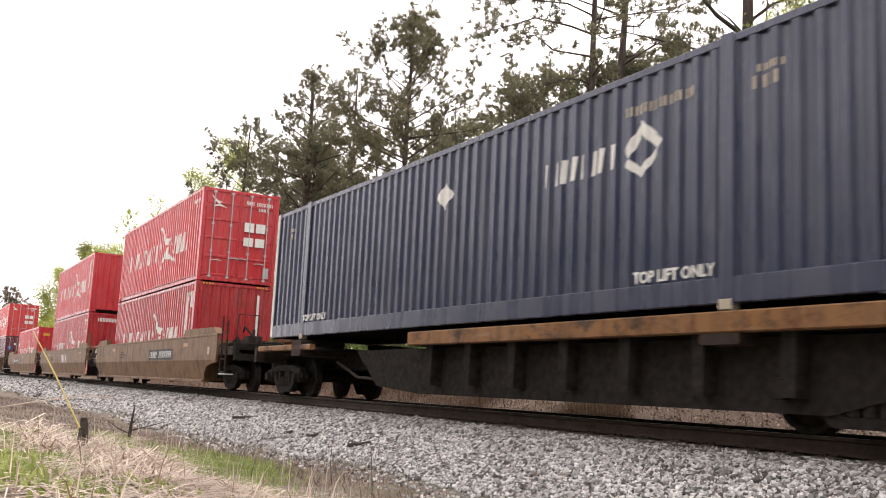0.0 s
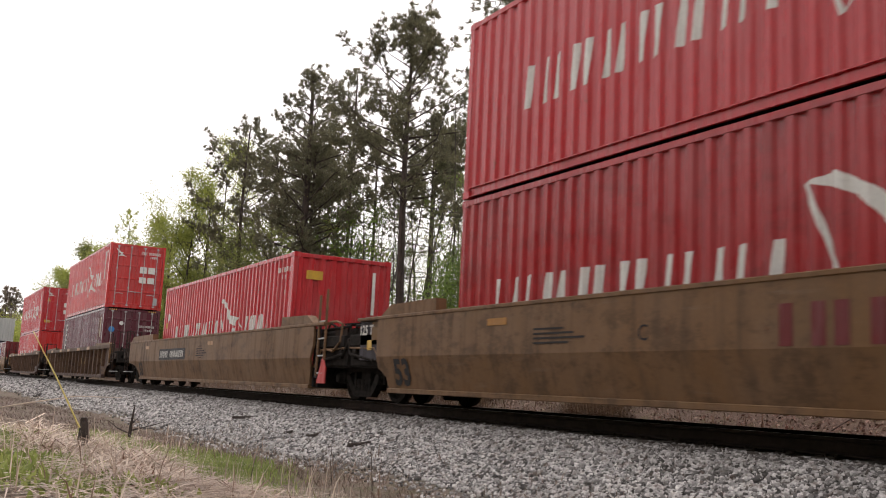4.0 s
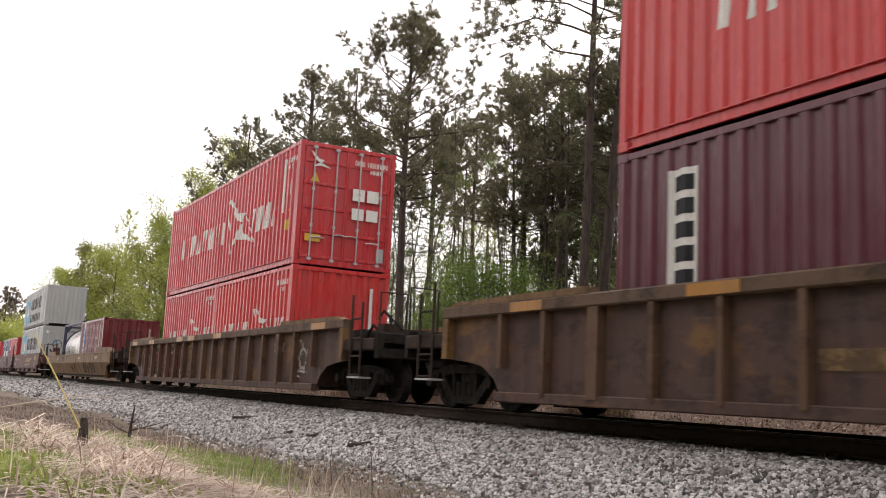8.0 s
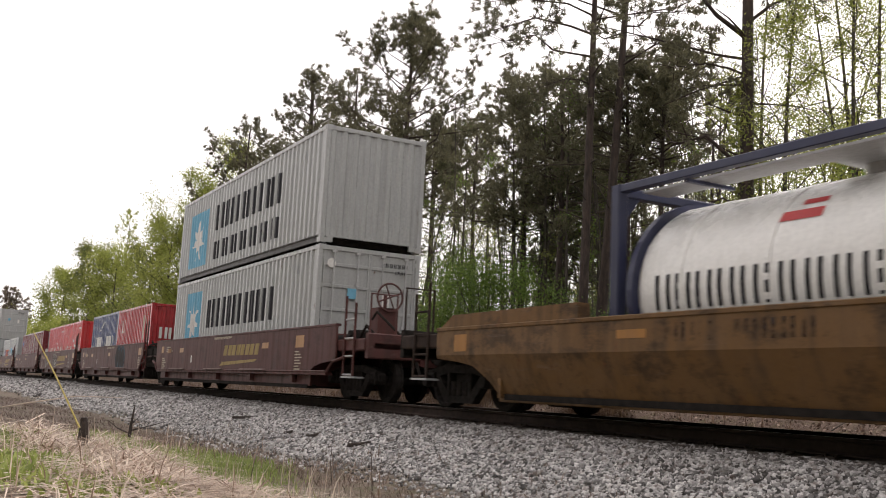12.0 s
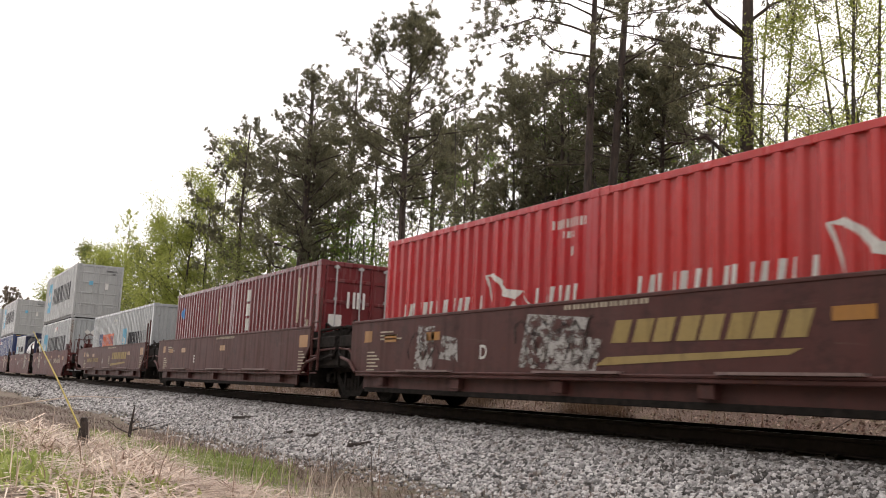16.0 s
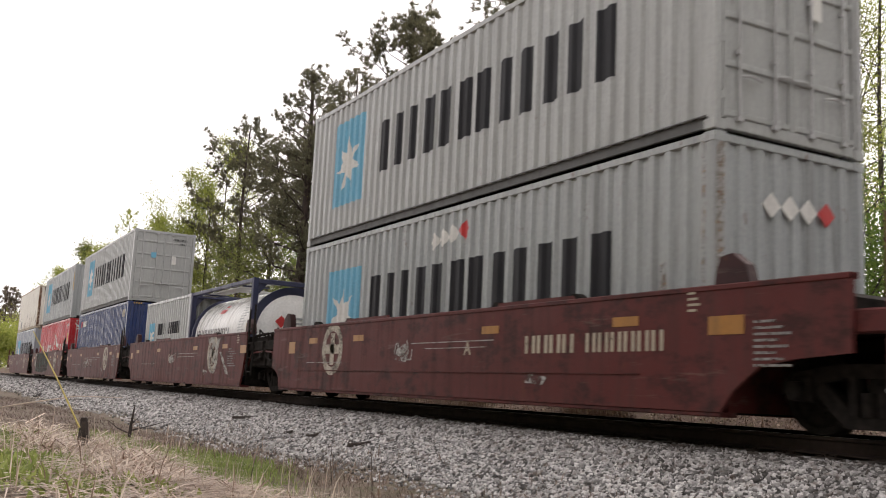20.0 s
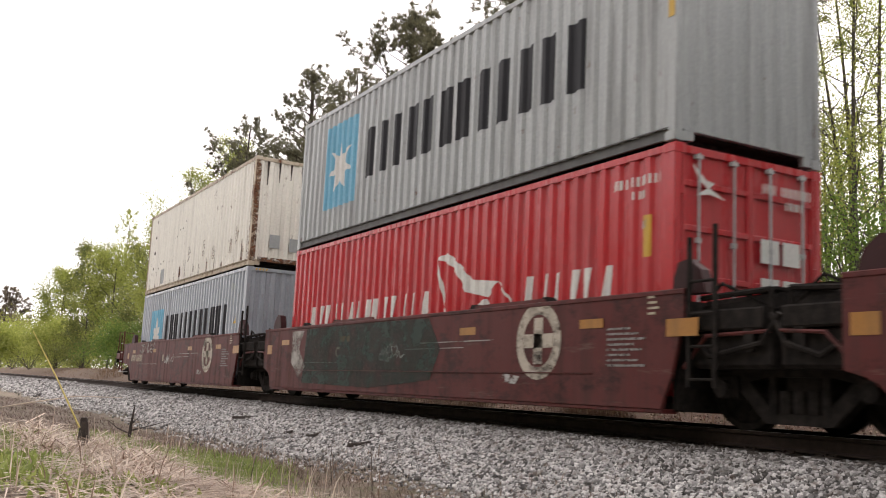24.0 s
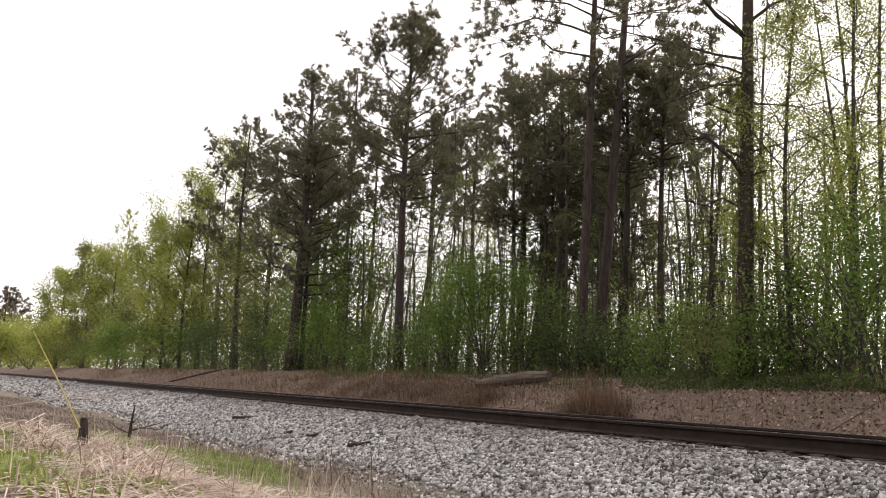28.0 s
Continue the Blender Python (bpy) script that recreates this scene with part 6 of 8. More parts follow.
def well_car(label, size, style, mat, s_mid, front, rear, top=1.50, bottom=0.22, ledge=True, joint_front=None, joint_rear=None, ladder=True, inset=0.14):
    """A well car for containers: two side walls, chords, bulkheads, end platforms, couplers, ladders and trucks."""
    c = thing("well_car", label, "rail car", "well cars of the train")
    MOVING.append((c, s_mid, 0.0))
    g = SIZES[size]
    jf, jr = joint_front or g["joint"], joint_rear or g["joint"]
    ends = []
    for sx, kind, jj in ((1, front, jf), (-1, rear, jr)):
        if kind == "end":
            short = 0.5 if style == "plain" and sx < 0 else 0.0
            ends.append((sx, g["he"] - short, g["hs"] - short, "end", g["coup"]))
        else:
            e = jj - (0.62 if size == "long" else 1.25 if sx > 0 else 0.85)
            cut = 0.95 if sx > 0 else 0.5
            if style == "plain" and sx > 0:
                e, cut = jj - 1.12, 0.34
            if style == "smooth":
                e, cut = (jj - 1.52, 0.40) if sx > 0 else (jj - 1.45, 0.30)
            ends.append((sx, e, e - cut, "joint", jj))
    (_, fe, fs, fk, fl), (_, re, rs, rk, rl) = ends
    high = top + (0.2 if style != "ribbed" else 0.09)
    lx = 6.3 if size == "long" else 6.05
    fz, rz = (0.70 if fk == "end" else 0.55), (0.70 if rk == "end" else 0.55)
    fd, rd = fe - fs, re - rs
    nose = [(fs + fd * 0.12, bottom + 0.22), (fs + fd * 0.34, fz - 0.06), (fs + fd * 0.6, fz), (fe, fz + 0.05)]
    if fk == "joint":
        nose = [(fs + fd * 0.10, bottom + 0.10), (fs + fd * 0.45, 0.52), (fe - 0.06, 0.98), (fe, 1.04)]
    poly = [(-rs, bottom), (fs, bottom)] + nose + [(fe, top - 0.02),
            (-re, top - 0.02), (-re, rz + 0.05), (-rs - rd * 0.6, rz), (-rs - rd * 0.34, rz - 0.06), (-rs - rd * 0.12, bottom + 0.22)]
    both = (Matrix.Identity(4), Matrix.Rotation(math.pi, 4, "Z") @ Matrix.Diagonal((-1, 1, 1, 1)))
    for m in both:
        if style == "smooth":
            part("side_wall", plate(poly, 0.80, inset, z_low=bottom), mat, c, at=m)
            part("top_chord", Shape().box(-re - (0.85 if rk == "joint" else 0), fe + (0.55 if fk == "joint" else 0), -1.515, -1.38, top - 0.06, top, 0.01), mat, c, at=m)
            if rk == "joint":
                part("recessed_panel", Shape().box(-re - 0.85, -re, -1.43, -1.38, 0.74, top - 0.06, 0.01), END_PAINT, c, "dark recessed panel at the car's end", at=m)
                part("corner_patch", Shape().box(-re - 0.36, -re - 0.02, -1.438, -1.43, 1.10, top - 0.08), TAN_GOLD, c, "golden painted corner patch", at=m)
            if fk == "joint":
                part("recessed_panel", Shape().box(fe, fe + 0.14, -1.43, -1.38, 0.40, top - 0.06, 0.01), END_PAINT, c, "dark recessed panel at the car's end", at=m)
                part("end_bracket", Shape().prism([(fe + 0.72, 1.08), (fe + 1.18, 1.08), (fe + 1.25, 1.36), (fe + 0.62, 1.36)], -1.30, -1.05), RAIL_RUST, c, "rusty end bracket", at=m)
                part("curved_rail", Shape().tube([(fe + 0.45, -1.42, 0.98), (fe + 0.95, -1.46, 0.92), (fe + 1.25, -1.44, 1.10), (fe + 1.22, -1.40, 1.44), (fe + 0.95, -1.40, 1.50), (fe + 0.6, -1.40, 1.50)], 0.024, 6), mat, c, "bent tan hand rail", at=m)
            part("bottom_chord", Shape().box(-rs, fs, -1.54 + inset, -1.36 + inset, bottom - 0.05, bottom + 0.03, 0.01), mat, c, at=m)
        elif style == "ribbed":
            part("side_wall", plate(poly, -1, 0, 1.37, 0.03), mat, c, at=m)
            part("top_chord", Shape().box(-re, fe, -1.50, -1.28, top - 0.17, top, 0.02), CHORD_PAINT, c, "worn brown top chord with golden remains", at=m)
            part("bottom_chord", Shape().box(-rs, fs, -1.47, -1.30, bottom - 0.09, bottom + 0.05, 0.015), mat, c, at=m)
            n = 17
            for i in range(n):
                x = -8.25 + 16.5 * i / (n - 1)
                wide = 0.10 if i in (2, 8, 14) else 0.045
                lo = bottom if abs(x) < 7.9 else 0.62
                part("rib", cached(("rib", wide, lo, mat.name), lambda: Shape().prism([(-wide, lo), (wide, lo), (wide, top - 0.17), (-wide, top - 0.17)], -1.49, -1.37).mesh("rib", RIB_PAINT)), None, c, at=m @ pose(x, 0, 0))
            part("end_post", Shape().box(fe - 0.16, fe, -1.50, -1.36, 0.75, top - 0.17, 0.01), TAN_GOLD, c, at=m)
            part("end_post", Shape().box(-re, -re + 0.16, -1.50, -1.36, 0.75, top - 0.17, 0.01), TAN_GOLD, c, at=m)
        elif style == "stepped":
            up = [(x, z if z > 0.5 else 0.50) for x, z in poly]
            up[0], up[1] = (-re + 0.30, 0.50), (fe - 0.30, 0.50)
            part("side_wall", plate(up, -1, 0, 1.50, 0.04), mat, c, at=m)
            part("lower_wall", Shape().box(-rs - 0.1, fs + 0.1, -1.40, -1.36, bottom, 0.50), mat, c, at=m)
            part("side_ledge", Shape().box(-re + 0.35, fe - 0.35, -1.54, -1.38, 0.46, 0.51, 0.01).tube([(-re + 0.35, -1.53, 0.53), (fe - 0.35, -1.53, 0.53)], 0.022, 6), mat, c, "narrow ledge along the side", at=m)
            part("bottom_chord", Shape().box(-rs, fs, -1.42, -1.22, bottom - 0.05, bottom + 0.03, 0.01), GRIME_SHADE, c, at=m)
            for i in range(5):
                x = -rs + 0.8 + (fs + rs - 1.6) * i / 4
                part("side_bracket", Shape().box(x - 0.11, x + 0.11, -1.50, -1.39, 0.30, 0.46, 0.01), mat, c, at=m)
            for x in (-3.9, 0.0, 3.2):
                part("step_plate", Shape().box(x - 0.85, x + 0.85, -1.60, -1.49, 0.545, 0.575), STEP_PAINT, c, "thin pale step plate", at=m)
            part("end_strut", Shape().tube([(fe - 0.3, -1.53, 0.53), (fe - 0.02, -1.53, 0.72), (fe + 0.45, -1.50, 0.80)], 0.03, 6), mat, c, at=m)
            part("end_strut", Shape().tube([(-re + 0.3, -1.53, 0.53), (-re + 0.02, -1.53, 0.72), (-re - 0.45, -1.50, 0.80)], 0.03, 6), mat, c, at=m)
            part("top_chord", Shape().box(-re, fe, -1.512, -1.40, top - 0.05, top, 0.01), mat, c, at=m)
        else:
            part("side_wall", plate(poly, -1, 0, 1.50, 0.05), mat, c, at=m)
            part("top_chord", Shape().box(-re, fe, -1.512, -1.40, top - 0.06, top, 0.01), mat, c, at=m)
            part("bottom_chord", Shape().box(-rs, fs, -1.49, -1.25, bottom - 0.05, bottom + 0.0, 0.01), mat, c, at=m)
            part("side_lip", Shape().box(-rs + 1.2, fs - 1.2, -1.515, -1.45, 0.545, 0.56), mat, c, at=m)
            for x in (-4.6, -3.0, 2.2, 4.0):
                part("guide_lug", Shape().prism([(x - 0.16, top), (x + 0.16, top), (x + 0.02, top + 0.07), (x - 0.10, top + 0.07)], -1.46, -1.36), GRIME_SHADE, c, at=m)
            for x in (-2.2, 3.1):
                part("guide_plate", Shape().prism([(x - 0.9, top), (x + 0.9, top), (x + 0.85, top + 0.05), (x - 0.85, top + 0.05)], -1.47, -1.42), mat, c, at=m)
        if style in ("plain",):
            for e in (fe, -re):
                k = 1 if e > 0 else -1
                a = k * 6.30
                part("corner_guide", Shape().prism([(a - k * 0.03, top - 0.05), (a + k * 0.48, top - 0.05), (a + k * 0.40, top + 0.20), (a + k * 0.22, top + 0.33), (a + k * 0.06, top + 0.30), (a, top + 0.15)][::k], -1.40, -1.27), HUMP_PAINT, c, "dark hump-shaped corner guide", at=m)
        if ledge:
            for k, e in ((1, fe), (-1, re)):
                a, b = k * lx, k * (e - 0.1)
                q = [(a, top), (b, top), (b - k * 0.35, high - 0.02), (a + k * 0.03, high)]
                part("end_ledge", Shape().prism(q if k > 0 else q[::-1], -1.49, -1.30), mat if style != "ribbed" else TAN_GOLD, c, "raised chord over the car's end", at=m)
    # well floor and bulkheads
    part("well_floor", Shape().box(-g["well"], g["well"], -1.30, 1.30, bottom - 0.02, bottom + 0.06), GRIME_SHADE, c)
    for k, e, kind, ll, ee in ((1, fe, fk, fl, fs), (-1, re, rk, rl, rs)):
        w = min(g["well"], e - 0.3)
        # bulkheads at joints go black: the gap's shade is put into their colour
        part("bulkhead", Shape().box(k * w, k * (w + 0.08), -1.36, 1.36, bottom, top - 0.1), GRIME_SHADE if kind == "joint" else mat, c)
        deck = 1.06
        end_mat = mat if kind == "end" and style == "stepped" else GRIME_SHADE
        x_out = (ll - 0.55) if kind == "end" else (ll - 0.25)
        part("end_platform", Shape().box(k * (w + 0.1), k * x_out, -1.30, 1.30, deck - 0.10, deck, 0.02).box(k * (w + 0.1), k * x_out, -0.35, 0.35, 0.68, deck - 0.1, 0.02), end_mat, c, "end platform over the truck")
        part("end_beam", Shape().box(k * (x_out - 0.12), k * x_out, -1.42, 1.42, 0.78, 1.24 if kind == "end" else 1.05, 0.02), end_mat, c)
        if kind == "end":
            part("coupler", Shape().box(k * x_out, k * (ll - 0.18), -0.12, 0.12, 0.76, 0.98, 0.03).box(k * (ll - 0.3), k * (ll - 0.02), -0.20, 0.16, 0.72, 1.02, 0.05), GRIME_SHADE, c, "black knuckle coupler")
            part("air_hose", Shape().tube([(k * (x_out - 0.05), -0.4, 0.75), (k * (x_out + 0.2), -0.42, 0.45), (k * (ll - 0.1), -0.3, 0.40)], 0.03, 6), GRIME_SHADE, c)
            truck(c, k * g["truck"])
            gear = RAIL_RUST if style in ("smooth", "ribbed") else mat
            part("grab_rail", Shape().tube([(k * (x_out - 0.05), -1.38, 1.22), (k * (x_out - 0.05), -1.38, 1.95), (k * (x_out - 0.05), -0.85, 1.95), (k * (x_out - 0.05), -0.85, 1.22)], 0.020, 6), gear, c, "bent steel grab rail")
            lad = part("ladder", Shape().tube([(k * (e + 0.35), -1.47, 0.45), (k * (e + 0.35), -1.47, 1.95)], 0.025, 6).tube([(k * (e + 0.80), -1.47, 0.45), (k * (e + 0.80), -1.47, 1.80)], 0.025, 6), gear, c)
            for zz in (0.48, 0.82, 1.15, 1.5):
                part("rung", Shape().tube([(k * (e + 0.35), -1.47, zz), (k * (e + 0.80), -1.47, zz)], 0.018, 6), RAIL_RUST if style in ("smooth", "ribbed") else GALV, lad, "worn rung")
            part("equipment_box", Shape().box(k * (w + 0.35), k * (w + 0.95), -0.7, 0.6, deck, deck + 0.35, 0.04).tube([(k * (w + 0.5), -1.0, deck + 0.12), (k * (w + 1.3), -1.0, deck + 0.12)], 0.11, 10), GRIME_SHADE, c, "brake gear on the platform")
            if k > 0:
                part("brake_stand", Shape().box(e - 0.1, e + 0.25, -0.75, -0.35, deck, deck + (0.75 if gear is mat else 0.42), 0.03).tube([(e + 0.1, -0.55, deck), (e + 0.1, -0.55, deck + (1.0 if gear is mat else 0.6))], 0.04, 6), gear, c, "brake stand on the platform")
                if gear is mat:
                    wh = Shape()
                    for q in range(20):
                        q0, q1 = 2 * math.pi * q / 20, 2 * math.pi * (q + 1) / 20
                        wh.tube([(e + 0.30, -0.55 + 0.27 * math.cos(q0), deck + 0.95 + 0.27 * math.sin(q0)), (e + 0.30, -0.55 + 0.27 * math.cos(q1), deck + 0.95 + 0.27 * math.sin(q1))], 0.02, 5, False)
                    for q in range(4):
                        q0 = math.pi * q / 2 + 0.4
                        wh.tube([(e + 0.30, -0.55, deck + 0.95), (e + 0.30, -0.55 + 0.27 * math.cos(q0), deck + 0.95 + 0.27 * math.sin(q0))], 0.015, 5, False)
                    part("brake_wheel", wh, mat, c, "round painted brake wheel")
                part("hose_bundle", Shape().tube([(e + 0.2, -1.1, deck + 0.1), (e + 0.6, -1.15, deck + 0.35), (e + 1.0, -1.0, deck + 0.05)], 0.03, 6).tube([(e + 0.3, -0.9, deck + 0.5), (e + 0.7, -1.0, deck + 0.62), (e + 1.1, -0.7, deck + 0.2)], 0.025, 6), GRIME_SHADE, c)
            part("step", Shape().box(k * (e + 0.33), k * (e + 0.83), -1.50, -1.25, 0.42, 0.45), GALV, c, "pale worn foot step")
            part("outer_sill", Shape().box(k * (e - 0.02), k * (x_out - 0.1), -1.45, -1.32, 0.92, 1.14, 0.02), gear, c)
        else:
            part("joint_casting", Shape().box(k * (x_out - 0.02), k * (ll - 0.02), -0.30, 0.30, 0.62, 0.98, 0.05), GRIME_SHADE, c, "black articulation casting")
            part("outer_sill", Shape().box(k * (e - 0.02), k * (ll - 0.12), -1.43, -1.30, 1.0, 1.22, 0.02), end_mat, c)
            part("brake_cylinder", Shape().tube([(k * (e + 0.05), -1.15, 1.22), (k * (ll - 0.1), -1.15, 1.26)], 0.13, 10).box(k * (e + 0.02), k * (ll - 0.06), -1.36, -0.7, 0.62, 1.02, 0.04), GRIME_SHADE, c, "black brake gear at the joint")
            part("air_hose", Shape().tube([(k * (e + 0.02), -1.34, 0.92), (k * (e + 0.3), -1.42, 0.74), (k * (ll - 0.15), -1.42, 0.86), (k * (ll + 0.05), -1.38, 1.15)], 0.028, 6).tube([(k * (e + 0.05), -1.2, 1.35), (k * (e + 0.35), -1.3, 1.5), (k * (ll - 0.08), -1.25, 1.2)], 0.022, 6), GRIME_SHADE, c, "drooping black air hoses")
            part("hand_rail", Shape().tube([(k * (e + 0.05), -1.3, 1.36), (k * (ll - 0.12), -1.3, 1.40)], 0.03, 6).tube([(k * (ll - 0.12), -1.3, 1.05), (k * (ll - 0.12), -1.3, 1.42)], 0.025, 6), GRIME_SHADE, c)
            part("side_pipe", Shape().tube([(k * (e - 0.1), -1.40, 0.62), (k * (e + 0.25), -1.42, 0.95), (k * (ll - 0.05), -1.40, 0.98)], 0.022, 6), mat, c)
            part("cross_walk", Shape().box(k * (ll - 0.55), k * (ll - 0.1), -1.25, 1.25, top - 0.06, top - 0.03).box(k * (ll - 0.52), k * (ll - 0.48), -1.2, -1.16, 1.06, top - 0.05).box(k * (ll - 0.52), k * (ll - 0.48), 1.16, 1.2, 1.06, top - 0.05), GRIME_SHADE, c, "grating across the car's end")
            if k < 0:
                truck(c, -ll, 0.46, 0.92)
            if ladder and k > 0:
                lad_mat, low, tall = (mat, 0.45, 2.15) if style == "smooth" else (mat, 0.55, 2.2) if style == "stepped" else (GRIME_SHADE, 0.42, 2.1)
                x0, x1 = (e + 0.20, e + 0.56) if style == "smooth" else (e + 0.05, e + 0.42) if style == "stepped" else (e + 0.05, e + 0.42)
                lad = part("ladder", Shape().tube([(x0, -1.47, low), (x0, -1.47, tall - 0.1)], 0.028, 6).tube([(x1, -1.47, low), (x1, -1.47, tall)], 0.028, 6), lad_mat, c)
                for zz in (0.50, 0.84, 1.18, 1.52):
                    part("rung", Shape().tube([(x0, -1.47, zz), (x1, -1.49, zz)], 0.016, 6), GALV if style == "smooth" else lad_mat, lad, "worn rung")
    return c


def on_car(c, name, polys, mat, label, y=1.5, lift=0.006, lean=None):
    return marking(name, polys, mat, c, label, "side", lift, -y, False, lean)


def lettering(c, words, size, x, z, mat, label, y=1.5, bold=0.0, tilt=0.0):
    me = text_mesh(words, size, mat, bold)
    return part("lettering", me, None, c, label, at=pose(x, -y - 0.008, z, tilt))


def low_y(z, crease=0.80, inset=0.14, low=0.22):
    return 1.5 - inset * (crease - z) / (crease - low)


# ---- the train, from its head to its tail: distances behind the train's mark ----
def head_flat():
    """A spine flat car with golden side sills under a long navy container."""
    c = thing("flat_car", "black flat car with rusty golden side sills", "rail car")
    MOVING.append((c, 11.24, 0.0))
    for sy in (-1, 1):
        m = Matrix.Identity(4) if sy < 0 else Matrix.Rotation(math.pi, 4, "Z") @ Matrix.Diagonal((-1, 1, 1, 1))
        part("side_sill", Shape().box(-0.85, 8.9, -1.42, -1.28, 0.98, 1.20, 0.015), SILL_YELLOW, c, "rusty golden side sill", at=m)
        part("belly_side", Shape().prism([(-3.6, 0.95), (-2.6, 0.30), (-1.0, 0.20), (7.2, 0.20), (8.4, 0.50), (8.8, 0.95)], -1.10, -1.04), GRIME_SHADE, c, at=m)
        for x in (-0.3, 0.9, 2.1, 3.3, 4.5, 5.7, 6.9, 8.1):
            part("gusset", Shape().prism([(x - 0.07, 0.35), (x + 0.07, 0.35), (x + 0.10, 0.98), (x - 0.10, 0.98)], -1.30, -1.10), GRIME_SHADE, c, at=m)
        for x in (-6.1, 6.1):
            part("container_pedestal", Shape().box(x - 0.28, x + 0.28, -1.40, -0.4, 0.86, 1.20, 0.03), RAIL_RUST, c, "rusty container pedestal", at=m)
        part("end_sill", Shape().box(-8.6, -5.3, -1.40, -1.28, 0.98, 1.10, 0.02), SILL_YELLOW, c, "rusty golden end sill", at=m)
        part("brake_rod", Shape().tube([(-5.2, -0.8, 0.75), (-3.9, -0.9, 0.45), (-2.8, -0.95, 0.42)], 0.03, 6), RAIL_RUST, c, at=m)
    part("centre_sill", Shape().box(-9.1, 9.1, -0.34, 0.34, 0.62, 1.02, 0.03), GRIME_SHADE, c)
    part("deck", Shape().box(-8.8, -5.2, -1.28, 1.28, 0.98, 1.04).box(-1.0, 8.8, -1.28, 1.28, 0.98, 1.02), GRIME_SHADE, c)
    part("end_beam", Shape().box(-9.0, -8.85, -1.35, 1.35, 0.74, 1.08, 0.02), RAIL_RUST, c, "rusty end beam")
    part("coupler", Shape().box(-9.6, -9.0, -0.12, 0.12, 0.76, 0.98, 0.03).box(-9.8, -9.5, -0.2, 0.16, 0.72, 1.02, 0.05), GRIME_SHADE, c)
    for x in (-7.6, 7.6):
        truck(c, x)
    u = container("long navy blue domestic container with two lifting posts", 16.15, 2.92, NAVY, 11.24, 1.27, doors=False, W=2.6, group="")
    for x in (-6.1, 6.1):
        part("lifting_post", Shape().box(x - 0.11, x + 0.11, -1.312, -1.27, 0.0, 2.93, 0.012), NAVY, u)
        part("post_casting", Shape().box(x - 0.09, x + 0.09, -1.318, -1.2, -0.05, 0.07, 0.01), CREAM_INK, u, "pale corner casting")
    part("rear_frame", Shape().box(-8.10, -7.98, -1.312, -1.25, 0.05, 2.9, 0.01), WHITE, u, "white painted rear post")
    part("base_rail", Shape().box(-7.95, 8.0, -1.308, -1.25, 0.02, 0.30, 0.012), NAVY, u)
    on_side(u, "letter_bar", bars(2.72, 4.30, 1.78, 2.10, 4, 0.26, 0.2, 0.1), WHITE, "white letter bars", 0.004)
    dm = [[(4.72, 2.30), (4.42, 1.98), (4.50, 1.86), (4.72, 2.12)], [(4.72, 2.30), (4.72, 2.12), (4.96, 1.92), (5.10, 1.98)], [(5.10, 1.98), (4.96, 1.92), (4.72, 1.70), (4.74, 1.58)], [(4.50, 1.86), (4.42, 1.78), (4.74, 1.58), (4.72, 1.70)]]
    on_side(u, "diamond_emblem", dm, WHITE, "white open diamond emblem", 0.004)
    on_side(u, "number_line", bars(4.45, 5.62, 2.38, 2.50, 9, 0.3, 0.2), CREAM_INK, "pale number bars", 0.004)
    on_side(u, "notice", [[(-0.06, 1.88), (0.20, 2.12), (-0.06, 2.36), (-0.30, 2.12)]], WHITE, "white diamond notice", 0.004)
    on_side(u, "number_line", bars(6.5, 6.85, 2.40, 2.48, 3) + bars(6.45, 6.8, 2.22, 2.36, 2), CREAM_INK, "pale number bars", 0.004)
    on_side(u, "number_line", bars(-7.3, -7.0, 2.40, 2.48, 3) + bars(-7.3, -7.02, 2.22, 2.36, 2), CREAM_INK, "pale number bars", 0.004)
    for x in (4.75, -5.95):
        me = text_mesh("TOP LIFT ONLY", 0.185, WHITE, 0.006)
        part("lettering", me, None, u, "white stencilled words", at=pose(x - 0.1, -1.312, 0.33))


head_flat()

H9, H8 = 2.896, 2.591


def car_plate(c, x, z, letters=10):
    on_car(c, "number_plate", [rect(x, z - 0.17, x + 3.3, z + 0.17)], BLACK, "black number panel with white bars", lift=0.006)
    on_car(c, "number_line", bars(x + 0.15, x + 1.15, z - 0.10, z + 0.10, 4, 0.28, 0.2, 0.15) + bars(x + 1.45, x + 3.1, z - 0.10, z + 0.10, 6, 0.28, 0.2, 0.15), WHITE, "white number bars", lift=0.010)


def amber(c, xs, z=1.12, y=1.5, w=0.5, h=0.13):
    for x in xs:
        on_car(c, "reflector", [rect(x - w / 2, z - h / 2, x + w / 2, z + h / 2)], REFLECT, "amber reflector strip", y, 0.008)


def fine_print(c, x, z, rows=5, w=0.5, y=1.5, mat=None):
    on_car(c, "fine_print", [rect(x, z - 0.06 * i, x + w * (0.55 + 0.45 * ((i * 7) % 5) / 5), z - 0.06 * i + 0.026) for i in range(int(rows * 1.6))], mat or CREAM_INK, "small pale lines of print", y, 0.008)


